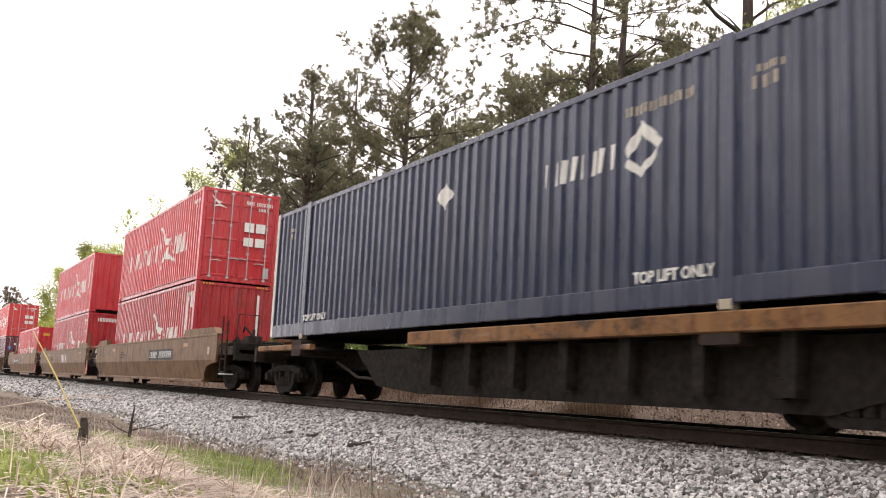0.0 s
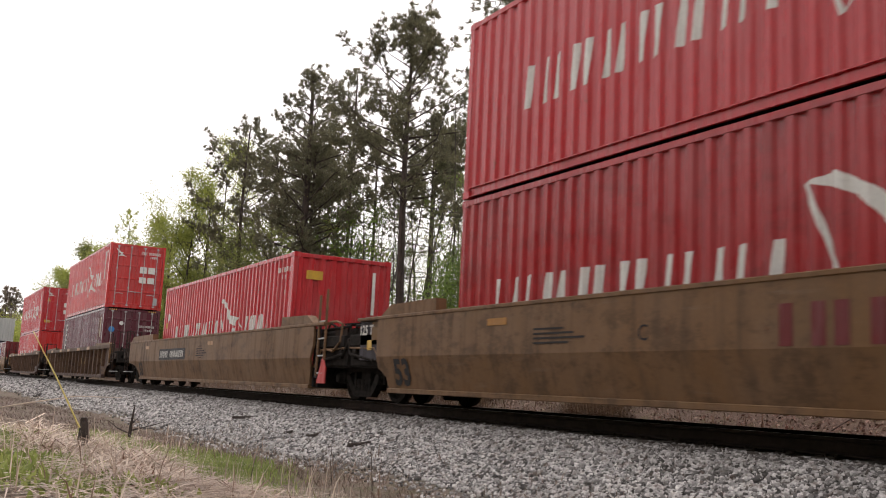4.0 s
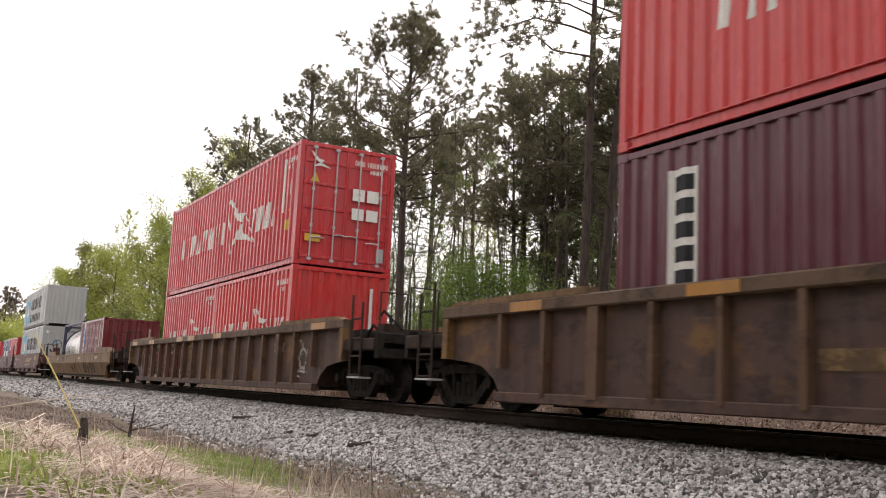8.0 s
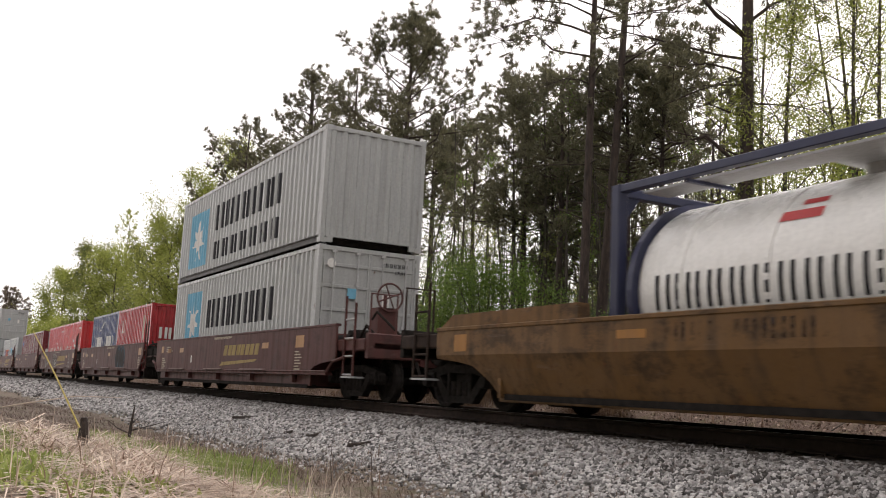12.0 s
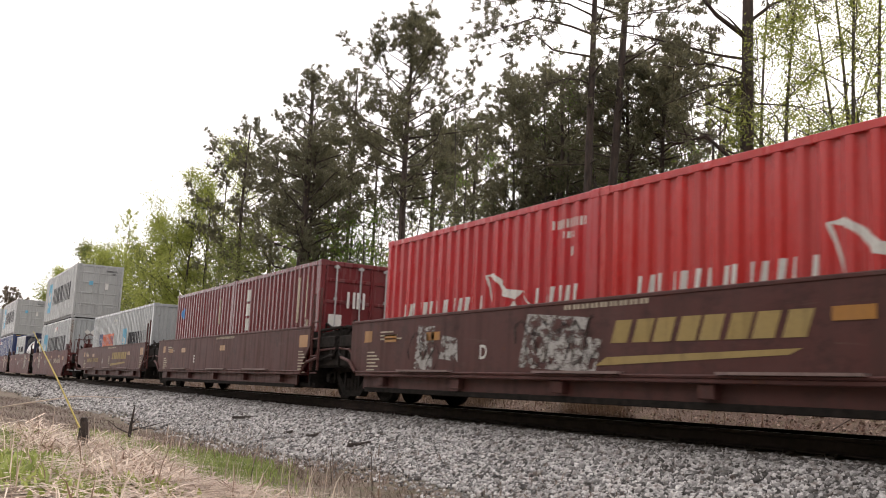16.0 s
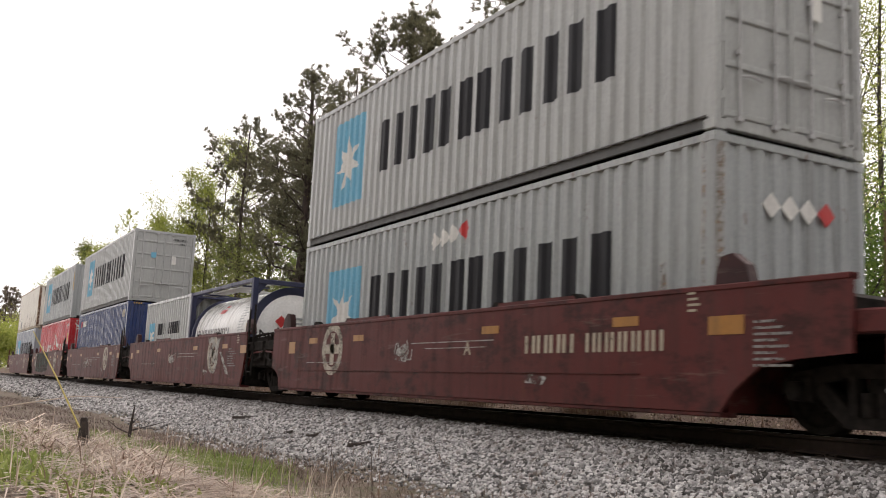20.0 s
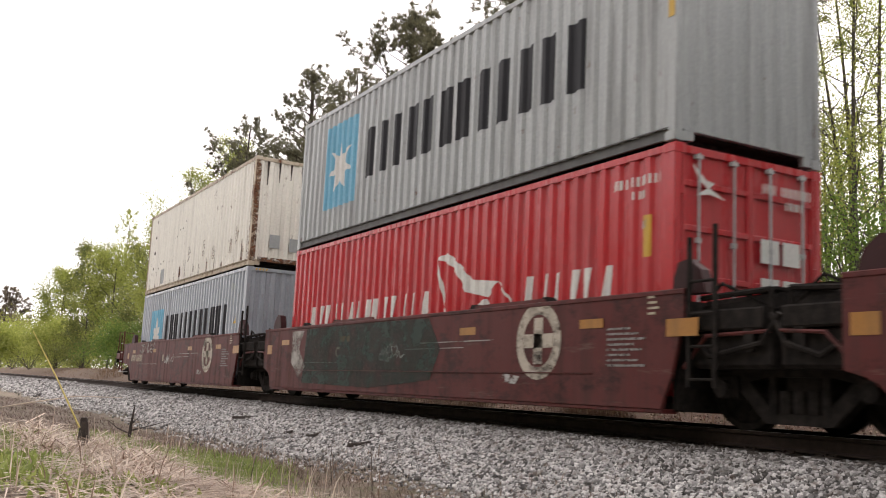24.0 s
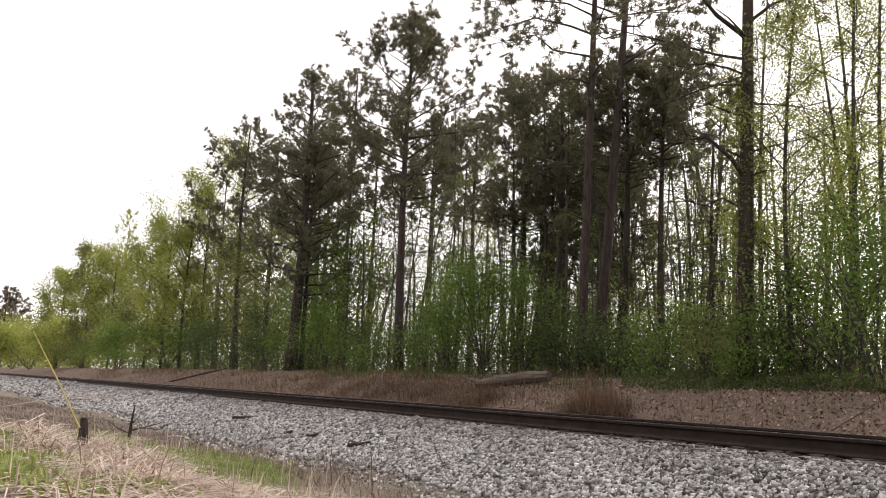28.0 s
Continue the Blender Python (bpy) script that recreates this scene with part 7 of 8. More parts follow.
def scribble(c, x, z, w, h, n, seed, mat, label, y=1.5, lift=0.010, thick=0.028):
    """Sprayed strokes: short bent lines that fill a patch w wide and h high."""
    rng = random.Random(seed)
    polys = []
    for k in range(n):
        cx, cz = x + w * (k + rng.random()) / n, z + h * rng.uniform(0.35, 0.65)
        a = rng.uniform(0, 6.28)
        pts = []
        for q in range(rng.randint(4, 7)):
            pts.append((cx + w / n * rng.uniform(0.5, 1.1) * math.cos(a), cz + h * rng.uniform(0.3, 0.5) * math.sin(a)))
            a += rng.uniform(0.5, 1.5)
        for (x0, z0), (x1, z1) in zip(pts[:-1], pts[1:]):
            d = math.hypot(x1 - x0, z1 - z0) or 1.0
            u, v = -(z1 - z0) / d * thick / 2, (x1 - x0) / d * thick / 2
            polys.append([(x0 - u, z0 - v), (x1 - u, z1 - v), (x1 + u, z1 + v), (x0 + u, z0 + v)])
    SMALL.add("sprayed_scrawl")
    on_car(c, "sprayed_scrawl", polys, mat, label, y, lift)


def red_flag(c, x):
    part("red_guard", Shape().prism([(x, 0.30), (x + 0.42, 0.30), (x + 0.42, 0.62), (x + 0.25, 0.80)], -1.50, -1.47), STICKER_RED, c, "red painted guard plate")


# three-unit tan car
A1 = well_car("faded tan well car unit with black number panel", "long", "smooth", TAN, 32.85, "end", "joint", 1.50, 0.24)
car_plate(A1, 1.85, 1.0)
lettering(A1, "A", 0.26, 1.2, 0.92, BLACK, "dark unit letter")
lettering(A1, "53", 0.60, -7.75, 0.34, BLACK, "large dark number", low_y(0.34, low=0.24) + 0.004, 0.02, 14.0)
amber(A1, (-4.5, 6.6), 1.25, h=0.10)
fine_print(A1, -3.2, 1.12, 3, 1.3, mat=SPRAY_DARK)
on_car(A1, "notice", [rect(9.0, 0.95, 9.2, 1.15)], CREAM_INK, "pale square notice")
B1 = well_car("faded tan middle well car unit with smooth sides", "long", "smooth", TAN, 52.43, "joint", "joint", 1.50, 0.24)
on_car(B1, "letter_bar", bars(0.45, 2.3, 0.82, 1.22, 3, 0.3, 0.15), MAROON, "faded maroon emblem bars")
lettering(B1, "C", 0.26, -1.55, 0.92, BLACK, "dark unit letter")
lettering(B1, "53", 0.60, -7.75, 0.34, BLACK, "large dark number", low_y(0.34, low=0.24) + 0.004, 0.02, 14.0)
amber(B1, (-4.5, 6.6), 1.25, h=0.10)
fine_print(B1, -3.6, 1.1, 3, 1.2, mat=SPRAY_DARK)
red_flag(B1, 8.52)
C1 = well_car("faded tan end unit of a well car, black panel", "long", "smooth", TAN, 72.16, "joint", "end", 1.50, 0.24)
car_plate(C1, -5.1, 1.0)
lettering(C1, "B", 0.26, -1.4, 0.92, BLACK, "dark unit letter")
lettering(C1, "53", 0.60, -8.2, 0.34, BLACK, "large dark number", low_y(0.34, low=0.24) + 0.004, 0.02, 14.0)
amber(C1, (-6.9, 0.8), 1.25, h=0.10)
on_car(C1, "stencil_frame", [rect(-0.45, 0.86, -0.02, 0.885), rect(-0.45, 1.175, -0.02, 1.20), rect(-0.45, 0.885, -0.42, 1.175), rect(-0.05, 0.885, -0.02, 1.175)], SPRAY_DARK_WORN, "dark square stencil frame")
fine_print(C1, -0.6, 1.1, 3, 1.2, mat=SPRAY_DARK)
red_flag(C1, 8.60)
for c, x in ((A1, -9.18), (B1, -9.26)):
    lettering(c, "125 T", 0.24, x, 1.20, WHITE, "white characters", 1.436, 0.006)
    on_car(c, "notice", [rect(x + 0.34, 0.92, x + 0.52, 1.10)], STICKER_YELLOW, "pale yellow notice", 1.43, 0.006)

lo = container("red corrugated container in the well, weathered", 12.192, H9, RED_DARK, 32.85, 0.34, False)
red_livery(lo, False)
on_side(lo, "notice", [rect(5.1, 1.3, 5.2, 2.5), rect(5.6, 2.1, 5.7, 2.6)], WHITE, "upright white notice strips")
on_front(lo, "notice", [rect(0.72, 1.2, 0.80, 2.6)], WHITE, "upright white notice strip")
hazard_stripes(lo)
up = container("red container with closed doors and white wing emblem", 12.192, H9, RED, 32.85, 3.26, True)
red_livery(up, True, door=True)
lo = container("red corrugated container in the well", 12.192, H9, RED_DARK, 52.43, 0.34, False)
red_livery(lo, False, 1.15)
on_front(lo, "number_line", bars(-0.75, 0.95, H9 - 0.42, H9 - 0.24, 12, 0.34, 0.12), WHITE, "white number bars")
on_side(lo, "warning", [[(5.45, 1.75), (5.65, 1.75), (5.55, 2.0)]], STICKER_YELLOW, "yellow warning triangle")
up = container("red container with a corrugated blind end", 12.192, H9, RED, 52.43, 3.26, False)
red_livery(up, True)
on_side(up, "notice", [rect(5.05, 1.2, 5.13, 2.5), rect(5.55, 1.9, 5.62, 2.6)], WHITE, "upright white notice strips")
on_front(up, "notice", [rect(0.78, 1.7, 0.86, 2.75)], GREY, "upright grey notice strip")
one = container("single red container low in the well", 12.192, H9, RED, 72.16, 0.34, False)
red_livery(one, False)
on_side(one, "hazard_label", [[(-5.5, 1.75), (-5.36, 1.9), (-5.5, 2.05), (-5.64, 1.9)]], WHITE, "white hazard diamond")
on_side(one, "hazard_label", [rect(-5.78, 1.55, -5.62, 1.72)], STICKER_YELLOW, "yellow square label")
on_front(one, "notice", [rect(0.75, 1.6, 0.83, 2.6)], WHITE, "upright white strip")
on_front(one, "warning", [rect(-0.9, 2.3, -0.5, 2.5)], STICKER_YELLOW, "yellow label")

# two single ribbed cars
R1 = well_car("rusty brown well car with ribbed sides and golden chord", "long", "ribbed", TAN_RIB, 96.07, "end", "end", 1.52, 0.24)
on_car(R1, "letter_bar", bars(2.2, 4.1, 0.75, 1.02, 4, 0.3, 0.15), GOLD_INK, "faded pale emblem bars", 1.375)
lettering(R1, "53", 0.42, 4.85, 0.80, BLACK, "dark number", 1.375, 0.01)
on_car(R1, "patch", [rect(-3.0, 0.6, -2.1, 0.8), rect(-0.9, 0.8, -0.5, 1.2), rect(7.2, 0.7, 8.2, 1.1)], GOLD_WORN, "patches of repaint", 1.375)
amber(R1, (-7.6, -4.2, -1.4, 1.8, 4.6), 1.43, 1.502, 0.75, 0.13)
R2 = well_car("rusty well car with ribbed sides and painted graffiti blocks", "long", "ribbed", TAN_RIB, 119.69, "end", "end", 1.52, 0.24)
amber(R2, (-8.9, -6.3, -2.5, -1.2, 1.5, 8.6), 1.43, 1.502, 0.75, 0.13)
on_car(R2, "spray_field", [rect(-8.0, 0.28, -2.2, 1.3)], worn(paint("red_brown_spray", (0.14, 0.026, 0.028), 0.8, 0.4), 0.34, 0.60, 2.2), "red-brown spray ground", 1.372)
for i, ch in enumerate("GEZIT!"):
    for bold, mat, depth, lab in ((0.105, CREAM_INK, 1.369, "pale sprayed outline of a letter"), (0.015, SPRAY_DARK, 1.374, "dark sprayed letter")):
        me = text_mesh(ch, 1.22, mat, bold)
        xs = [v.co.x for v in me.vertices]
        zs = [v.co.z for v in me.vertices]
        fit = min(1.0, (0.70 + 1.4 * bold) / (max(xs) - min(xs)))
        me.transform(Matrix.Diagonal((fit, 1, 1, 1)) @ Matrix.Translation((-(min(xs) + max(xs)) / 2, 0, -(min(zs) + max(zs)) / 2)))
        part("lettering", me, None, R2, lab, at=pose(-7.73 + 1.031 * i, -depth - 0.008, 0.80))
on_car(R2, "spray_swirl", ring(-1.55, 0.80, 0.34, 0.38, 20), SPRAY_GREEN, "faint green sprayed ring", 1.376)
on_car(R2, "spray_swirl", ring(7.35, 1.00, 0.15, 0.20, 16) + ring(7.55, 0.80, 0.17, 0.23, 16) + ring(7.30, 0.66, 0.12, 0.16, 14), SPRAY_PALE, "pale scrawled rings", 1.376)
on_car(R2, "scrawl", [[(7.0, 0.55), (7.05, 0.52), (7.25, 1.20), (7.18, 1.22)], [(7.0, 0.60), (7.0, 0.55), (7.85, 0.48), (7.85, 0.53)], [(7.62, 0.55), (7.70, 0.55), (7.82, 0.98), (7.76, 1.0)], [(7.2, 0.46), (7.2, 0.42), (7.6, 0.38), (7.6, 0.42)]], SPRAY_PALE, "pale scrawled strokes", 1.376)
on_car(R2, "scrawl", [rect(5.75, 0.95, 6.35, 1.15), rect(3.9, 0.55, 3.98, 0.85), rect(4.12, 0.55, 4.20, 0.85)], SPRAY_WORN, "pale worn marks", 1.376)

lo = container("dark plum container with doors, in the well", 12.192, H9, PLUM, 96.07, 0.34, True)
on_side(lo, "name_strip", [rect(-5.2, 1.1, -4.74, 2.54)], WHITE, "white upright name strip")
on_side(lo, "letter_bar", [rect(-5.12, 1.2 + 0.27 * i, -4.82, 1.38 + 0.27 * i) for i in range(5)], BLACK, "black bars on the strip", 0.006)
on_side(lo, "number_line", bars(5.0, 5.1, 1.2, 2.4, 1, pairs=False) + bars(5.3, 5.42, 1.6, 2.5, 1, pairs=False), CREAM_INK, "upright pale number bars")
on_front(lo, "sticker", [disc(-0.85, 1.95, 0.13)], STICKER_BLUE, "round blue sticker", 0.05)
on_front(lo, "sticker", [disc(-0.45, 2.25, 0.09)], WHITE, "round white sticker", 0.05)
on_front(lo, "number_line", bars(0.3, 1.0, 2.1, 2.2, 9, 0.3, 0.2) + bars(0.55, 0.9, 1.95, 2.03, 4), WHITE, "white number bars", 0.05)
hazard_stripes(lo)
up = container("bright red container with doors and silver lock rods", 12.192, H9, ORANGE_RED, 96.07, 3.26, True)
red_livery(up, True, sans=True, door=True)
on_side(up, "notice", [rect(5.0, 1.3, 5.12, 2.55), rect(5.45, 1.8, 5.55, 2.6)], WHITE, "upright white notice strips")
for k, s in ((1, 116.60), (-1, 122.70)):
    b = container("short red container low in the well, one of a pair", 6.058, H8, ORANGE_RED if k > 0 else RED, s, 0.36, False)
    red_livery(b, False, 0.56, 0.12)
    if k > 0:
        on_front(b, "notice", [rect(0.72, 1.2, 0.80, 2.2)], WHITE, "upright white notice strip")
up = container("red container with doors and yellow labels", 12.192, H9, RED, 119.69, 2.97, True)
red_livery(up, True, sans=True, door=True)
on_side(up, "notice", [rect(5.0, 1.3, 5.12, 2.6), rect(5.42, 1.7, 5.55, 2.0)], WHITE, "upright white notice strips")
on_side(up, "label_yellow", [rect(5.2, 0.85, 5.6, 1.1), [(5.4, 1.3), (5.6, 1.3), (5.5, 1.5)]], STICKER_YELLOW, "yellow labels")
on_front(up, "label_yellow", [rect(-1.0, 0.55, -0.62, 0.72), [(-0.95, 1.95), (-0.72, 1.95), (-0.83, 2.18)]], STICKER_YELLOW, "yellow labels", 0.05)

# golden single car
Y1 = well_car("dirty golden well car with smooth sides and scrawls", "long", "smooth", TAN_GOLD, 143.07, "end", "end", 1.22, 0.20, inset=0.26)
on_car(Y1, "number_line", bars(-4.75, -4.0, 0.90, 1.10, 3, 0.28, 0.2) + bars(-3.75, -2.6, 0.90, 1.10, 5, 0.28, 0.2), SPRAY_DARK_WORN, "faded dark number bars")
for i, (x, w) in enumerate(((-0.6, 0.4), (0.3, 0.3), (3.0, 0.5), (3.8, 0.45), (4.6, 0.5), (5.4, 0.4))):
    on_car(Y1, "scrawl", [[(x - 0.1, 0.36), (x + w, 0.34), (x + w + 0.12, 0.55), (x + w - 0.02, 0.80), (x + 0.05, 0.76), (x - 0.16, 0.58)]], SPRAY_DARK_WORN, "thin dark sprayed scrawl", lean=(0.20, 0.26))
amber(Y1, (-5.3, 2.0, 6.6), 1.0, 1.5, 0.5, 0.10)
on_car(Y1, "reflector", [rect(-9.3, 0.85, -8.95, 1.1)], REFLECT, "amber reflector")
bx = container("short dark red container with ribbed sides", 6.058, H8, MAROON, 140.03, 0.20, False)
on_side(bx, "name_strip", [rect(-2.30, 1.0, -1.84, 2.25)], STICKER_BLUE, "blue upright name strip")
on_side(bx, "name_strip", [rect(-2.30, 2.25, -1.84, 2.52)], WHITE, "white square above the strip")
on_side(bx, "letter_bar", [rect(-2.2, 1.08 + 0.3 * i, -1.94, 1.28 + 0.3 * i) for i in range(4)], WHITE, "white bars on the strip", 0.006)
on_side(bx, "number_line", bars(2.0, 2.1, 1.3, 2.3, 1, pairs=False) + bars(2.35, 2.45, 1.6, 2.3, 1, pairs=False), CREAM_INK, "upright pale number bars")
on_front(bx, "notice", [rect(0.75, 1.3, 0.82, 2.2)], CREAM_INK, "upright pale strip")
tank_container("white tank in a dark blue steel frame", 146.11, 0.28)

# five-unit brown car
BRN = [("B", 164.85, "end", "joint", 0), ("C", 180.5, "joint", "joint", -2.50), ("D", 195.9, "joint", "joint", -2.3), ("E", 211.28, "joint", "joint", -2.5), ("A", 226.85, "joint", "end", -1.5)]
for i, (u, s, f, r, lxp) in enumerate(BRN):
    jf = (s - BRN[i - 1][1]) / 2 if i else None
    jr = (BRN[i + 1][1] - s) / 2 if i < 4 else None
    c = well_car("mineral brown well car unit with a side ledge", "short", "stepped", BROWN, s, f, r, 1.45, 0.24, False, jf, jr, ladder=True)
    lettering(c, u, 0.28, lxp if i else -2.6, 0.74, WHITE, "white unit letter", bold=0.006)
    amber(c, (-5.2, -3.7, 0.3 if i in (1, 3) else 3.9), 1.10, w=0.45)
    on_car(c, "reflector", [rect(5.85, 1.02, 6.33, 1.27)], REFLECT, "amber reflector")
    on_car(c, "reflector", [rect(-6.25, 1.05, -5.95, 1.25)], REFLECT, "amber reflector")
    fine_print(c, 5.85, 0.92, 5, 0.45)
    fine_print(c, -5.6, 1.2, 2, 0.9)
    fine_print(c, -6.1, 0.86, 4, 0.55)
    on_car(c, "stencil_line", bars(-0.3, 1.3, 1.33, 1.39, 9, 0.4, 0.25), CREAM_INK, "small pale stencil bars")
    if i in (0, 2, 4):
        on_car(c, "letter_bar", bars(0.62, 3.45, 0.90, 1.16, 4, 0.43, 0.07, 0.35), GOLD_INK, "gold emblem bars")
        on_car(c, "emblem_swoosh", [[(0.35, 0.64), (3.2, 0.74), (3.35, 0.80), (0.55, 0.74)]], GOLD_INK, "gold stripe under the emblem")
    if i in (4,):
        on_car(c, "stencil_frame", [rect(-0.10, 0.72, 0.20, 0.745), rect(-0.10, 0.99, 0.20, 1.015), rect(-0.10, 0.745, -0.075, 0.99), rect(0.175, 0.745, 0.20, 0.99), rect(-0.02, 0.80, 0.12, 0.93)], CREAM_INK, "pale square stencil frame")
        on_car(c, "number_line", bars(-5.2, -3.9, 0.80, 0.98, 4) + bars(-3.7, -2.4, 0.80, 0.98, 6), GOLD_INK, "gold number bars")
    if i == 1:
        on_car(c, "spray_cloud", [disc(2.25, 0.95, 0.62, 0.46), disc(2.95, 0.92, 0.55, 0.48)], SPRAY_TEAL, "teal sprayed cloud", lift=0.006)
        on_car(c, "spray_block", [disc(2.0, 0.98, 0.30, 0.36), disc(2.55, 0.92, 0.24, 0.36), disc(3.05, 0.92, 0.30, 0.36)], SPRAY_DARK, "dark sprayed letter shapes", lift=0.010)
    if i == 2:
        scribble(c, -1.3, 0.60, 1.7, 0.66, 7, 71, SPRAY_DARK_WORN, "dark sprayed outlines", lift=0.012, thick=0.05)
        scribble(c, -4.35, 0.60, 0.8, 0.6, 3, 72, SPRAY_DARK_WORN, "dark sprayed outlines", lift=0.012, thick=0.04)
        on_car(c, "spray_block", [[(-1.3, 0.62), (0.35, 0.56), (0.45, 0.95), (0.1, 1.0), (0.2, 1.22), (-1.1, 1.32)], [(-4.3, 0.6), (-3.7, 0.56), (-3.65, 1.25), (-4.2, 1.28)], [(-3.5, 0.75), (-2.9, 0.7), (-2.95, 1.05), (-3.4, 1.1)]], SPRAY_BLOT, "pale flaked graffiti", lift=0.008)
        on_car(c, "scrawl", [[(4.3 + 0.08 * k, 0.55), (4.33 + 0.08 * k, 0.55), (4.75, 1.32), (4.72, 1.32)] for k in range(0, 11, 3)] + [rect(4.35 + 0.08 * k, 0.62 + 0.16 * k, 5.1 - 0.08 * k, 0.65 + 0.16 * k) for k in range(4)], SPRAY_PALE, "pale scrawled tower", lift=0.008)

lo = container("light grey container with doors, in the well", 12.192, H8, GREY, 164.85, 0.66, True)
grey_livery(lo, x0=-2.4, x1=3.45, z0=1.08, z1=1.88, panel=(-4.7, -3.1, 0.5, 2.2), door=True)
on_front(lo, "sticker", [disc(-0.92, 2.2, 0.1)], WHITE, "round white sticker", 0.05)
up = container("light grey container with two lines of black bars", 12.192, H8, GREY, 164.85, 3.29, False)
grey_livery(up, True, x0=-2.25, x1=3.5, z0=1.27, z1=2.02, panel=(-5.1, -3.0, 0.36, 2.05))
r20 = container("short red container with white letter bars", 6.058, H8, RED_DARK, 177.47, 0.30, False)
on_side(r20, "letter_bar", bars(-2.33, -1.42, 1.65, 2.15, 3, 0.34, 0.12, 0.12), WHITE, "bold white letter bars")
on_side(r20, "number_line", bars(1.75, 1.85, 1.3, 2.2, 1, pairs=False) + bars(2.2, 2.3, 1.3, 2.3, 1, pairs=False), CREAM_INK, "upright pale number bars")
on_front(r20, "letter_bar", bars(-0.9, 0.1, 1.35, 1.75, 3, 0.34, 0.12) + [rect(-0.3, 0.9, 0.1, 1.15)], WHITE, "white letter bars")
b20 = container("short deep blue container with bold white bars", 6.058, H8, BLUE, 183.53, 0.30, False)
on_side(b20, "letter_bar", bars(-2.05, -0.15, 1.16, 1.62, 3, 0.34, 0.12) + bars(0.12, 2.13, 1.16, 1.62, 3, 0.34, 0.12), WHITE, "bold white letter bars")
on_side(b20, "wing_emblem", [[(-1.3, 1.80), (-1.0, 1.95), (-0.55, 2.18), (0.02, 2.32), (-0.15, 2.22), (-0.65, 2.05)]], WHITE, "white curved stroke emblem")
on_side(b20, "number_line", bars(2.35, 2.43, 1.3, 2.2, 1, pairs=False) + bars(2.62, 2.72, 1.4, 2.3, 1, pairs=False), CREAM_INK, "upright pale number bars")
for s, m in ((192.87, ORANGE_RED), (198.95, RED)):
    b = container("short bright red container, one of a pair in the well", 6.058, H8, m, s, 0.30, False)
    red_livery(b, False, 0.56, 0.12)
    on_front(b, "notice", [rect(0.75, 1.1, 0.82, 2.2)], WHITE, "upright white notice strip")
m20 = container("short maroon container with doors and white bars", 6.058, H8, MAROON, 208.22, 0.30, True)
on_side(m20, "name_strip", [rect(-2.0, 1.25, -1.72, 1.55), rect(-2.02, 1.62, -1.70, 1.92), rect(-1.94, 1.98, -1.78, 2.28)], WHITE, "white upright blocks")
on_side(m20, "number_line", bars(1.7, 1.8, 1.3, 2.3, 1, pairs=False) + bars(2.2, 2.3, 1.4, 2.3, 1, pairs=False) + bars(2.2, 2.45, 1.2, 1.35, 2), CREAM_INK, "pale number bars")
on_front(m20, "letter_bar", bars(-0.6, -0.15, 1.6, 1.95, 2, 0.3, 0.15) + bars(0.5, 1.0, 1.9, 2.0, 6) + [rect(-1.0, 1.2, -0.7, 1.45)], WHITE, "white bars and notices", 0.05)
m20 = container("short maroon container with a blue sticker", 6.058, H8, MAROON, 214.32, 0.30, False)
on_side(m20, "sticker", [[(-2.5, 1.96), (-2.34, 1.80), (-2.12, 1.80), (-2.12, 2.14), (-2.34, 2.14)]], STICKER_BLUE, "light blue sticker")
on_side(m20, "number_line", bars(1.3, 1.4, 1.2, 2.2, 1, pairs=False) + bars(1.7, 1.8, 1.5, 2.2, 1, pairs=False), CREAM_INK, "upright pale number bars")
g20 = container("short grey container with black bars and blue panel", 6.058, H8, GREY_OLD, 223.79, 0.28, False)
grey_livery(g20, x0=-1.15, x1=2.4, z0=1.2, z1=1.66, panel=(-2.3, -1.56, 0.95, 1.84))
g20 = container("short greenish grey container with blue and orange panels", 6.058, H8, GREY_OLD, 229.88, 0.28, False)
on_side(g20, "blue_panel", [rect(-1.5, 1.2, -0.5, 1.76)], BLUE, "dark blue panel")
on_side(g20, "orange_panel", [rect(-0.5, 1.2, 1.94, 1.72)], STICKER_ORANGE, "orange panel")
on_side(g20, "letter_bar", bars(-1.45, -0.6, 1.24, 1.56, 3, 0.3, 0.15), WHITE, "white letter bars", 0.006)
on_side(g20, "letter_bar", bars(-0.42, 1.85, 1.28, 1.62, 8, 0.26, 0.25), BLUE, "dark blue letter bars", 0.006)
on_side(g20, "number_line", bars(1.7, 2.5, 2.2, 2.3, 7, 0.3, 0.2) + bars(2.05, 2.3, 2.05, 2.14, 2), WHITE, "white number bars")

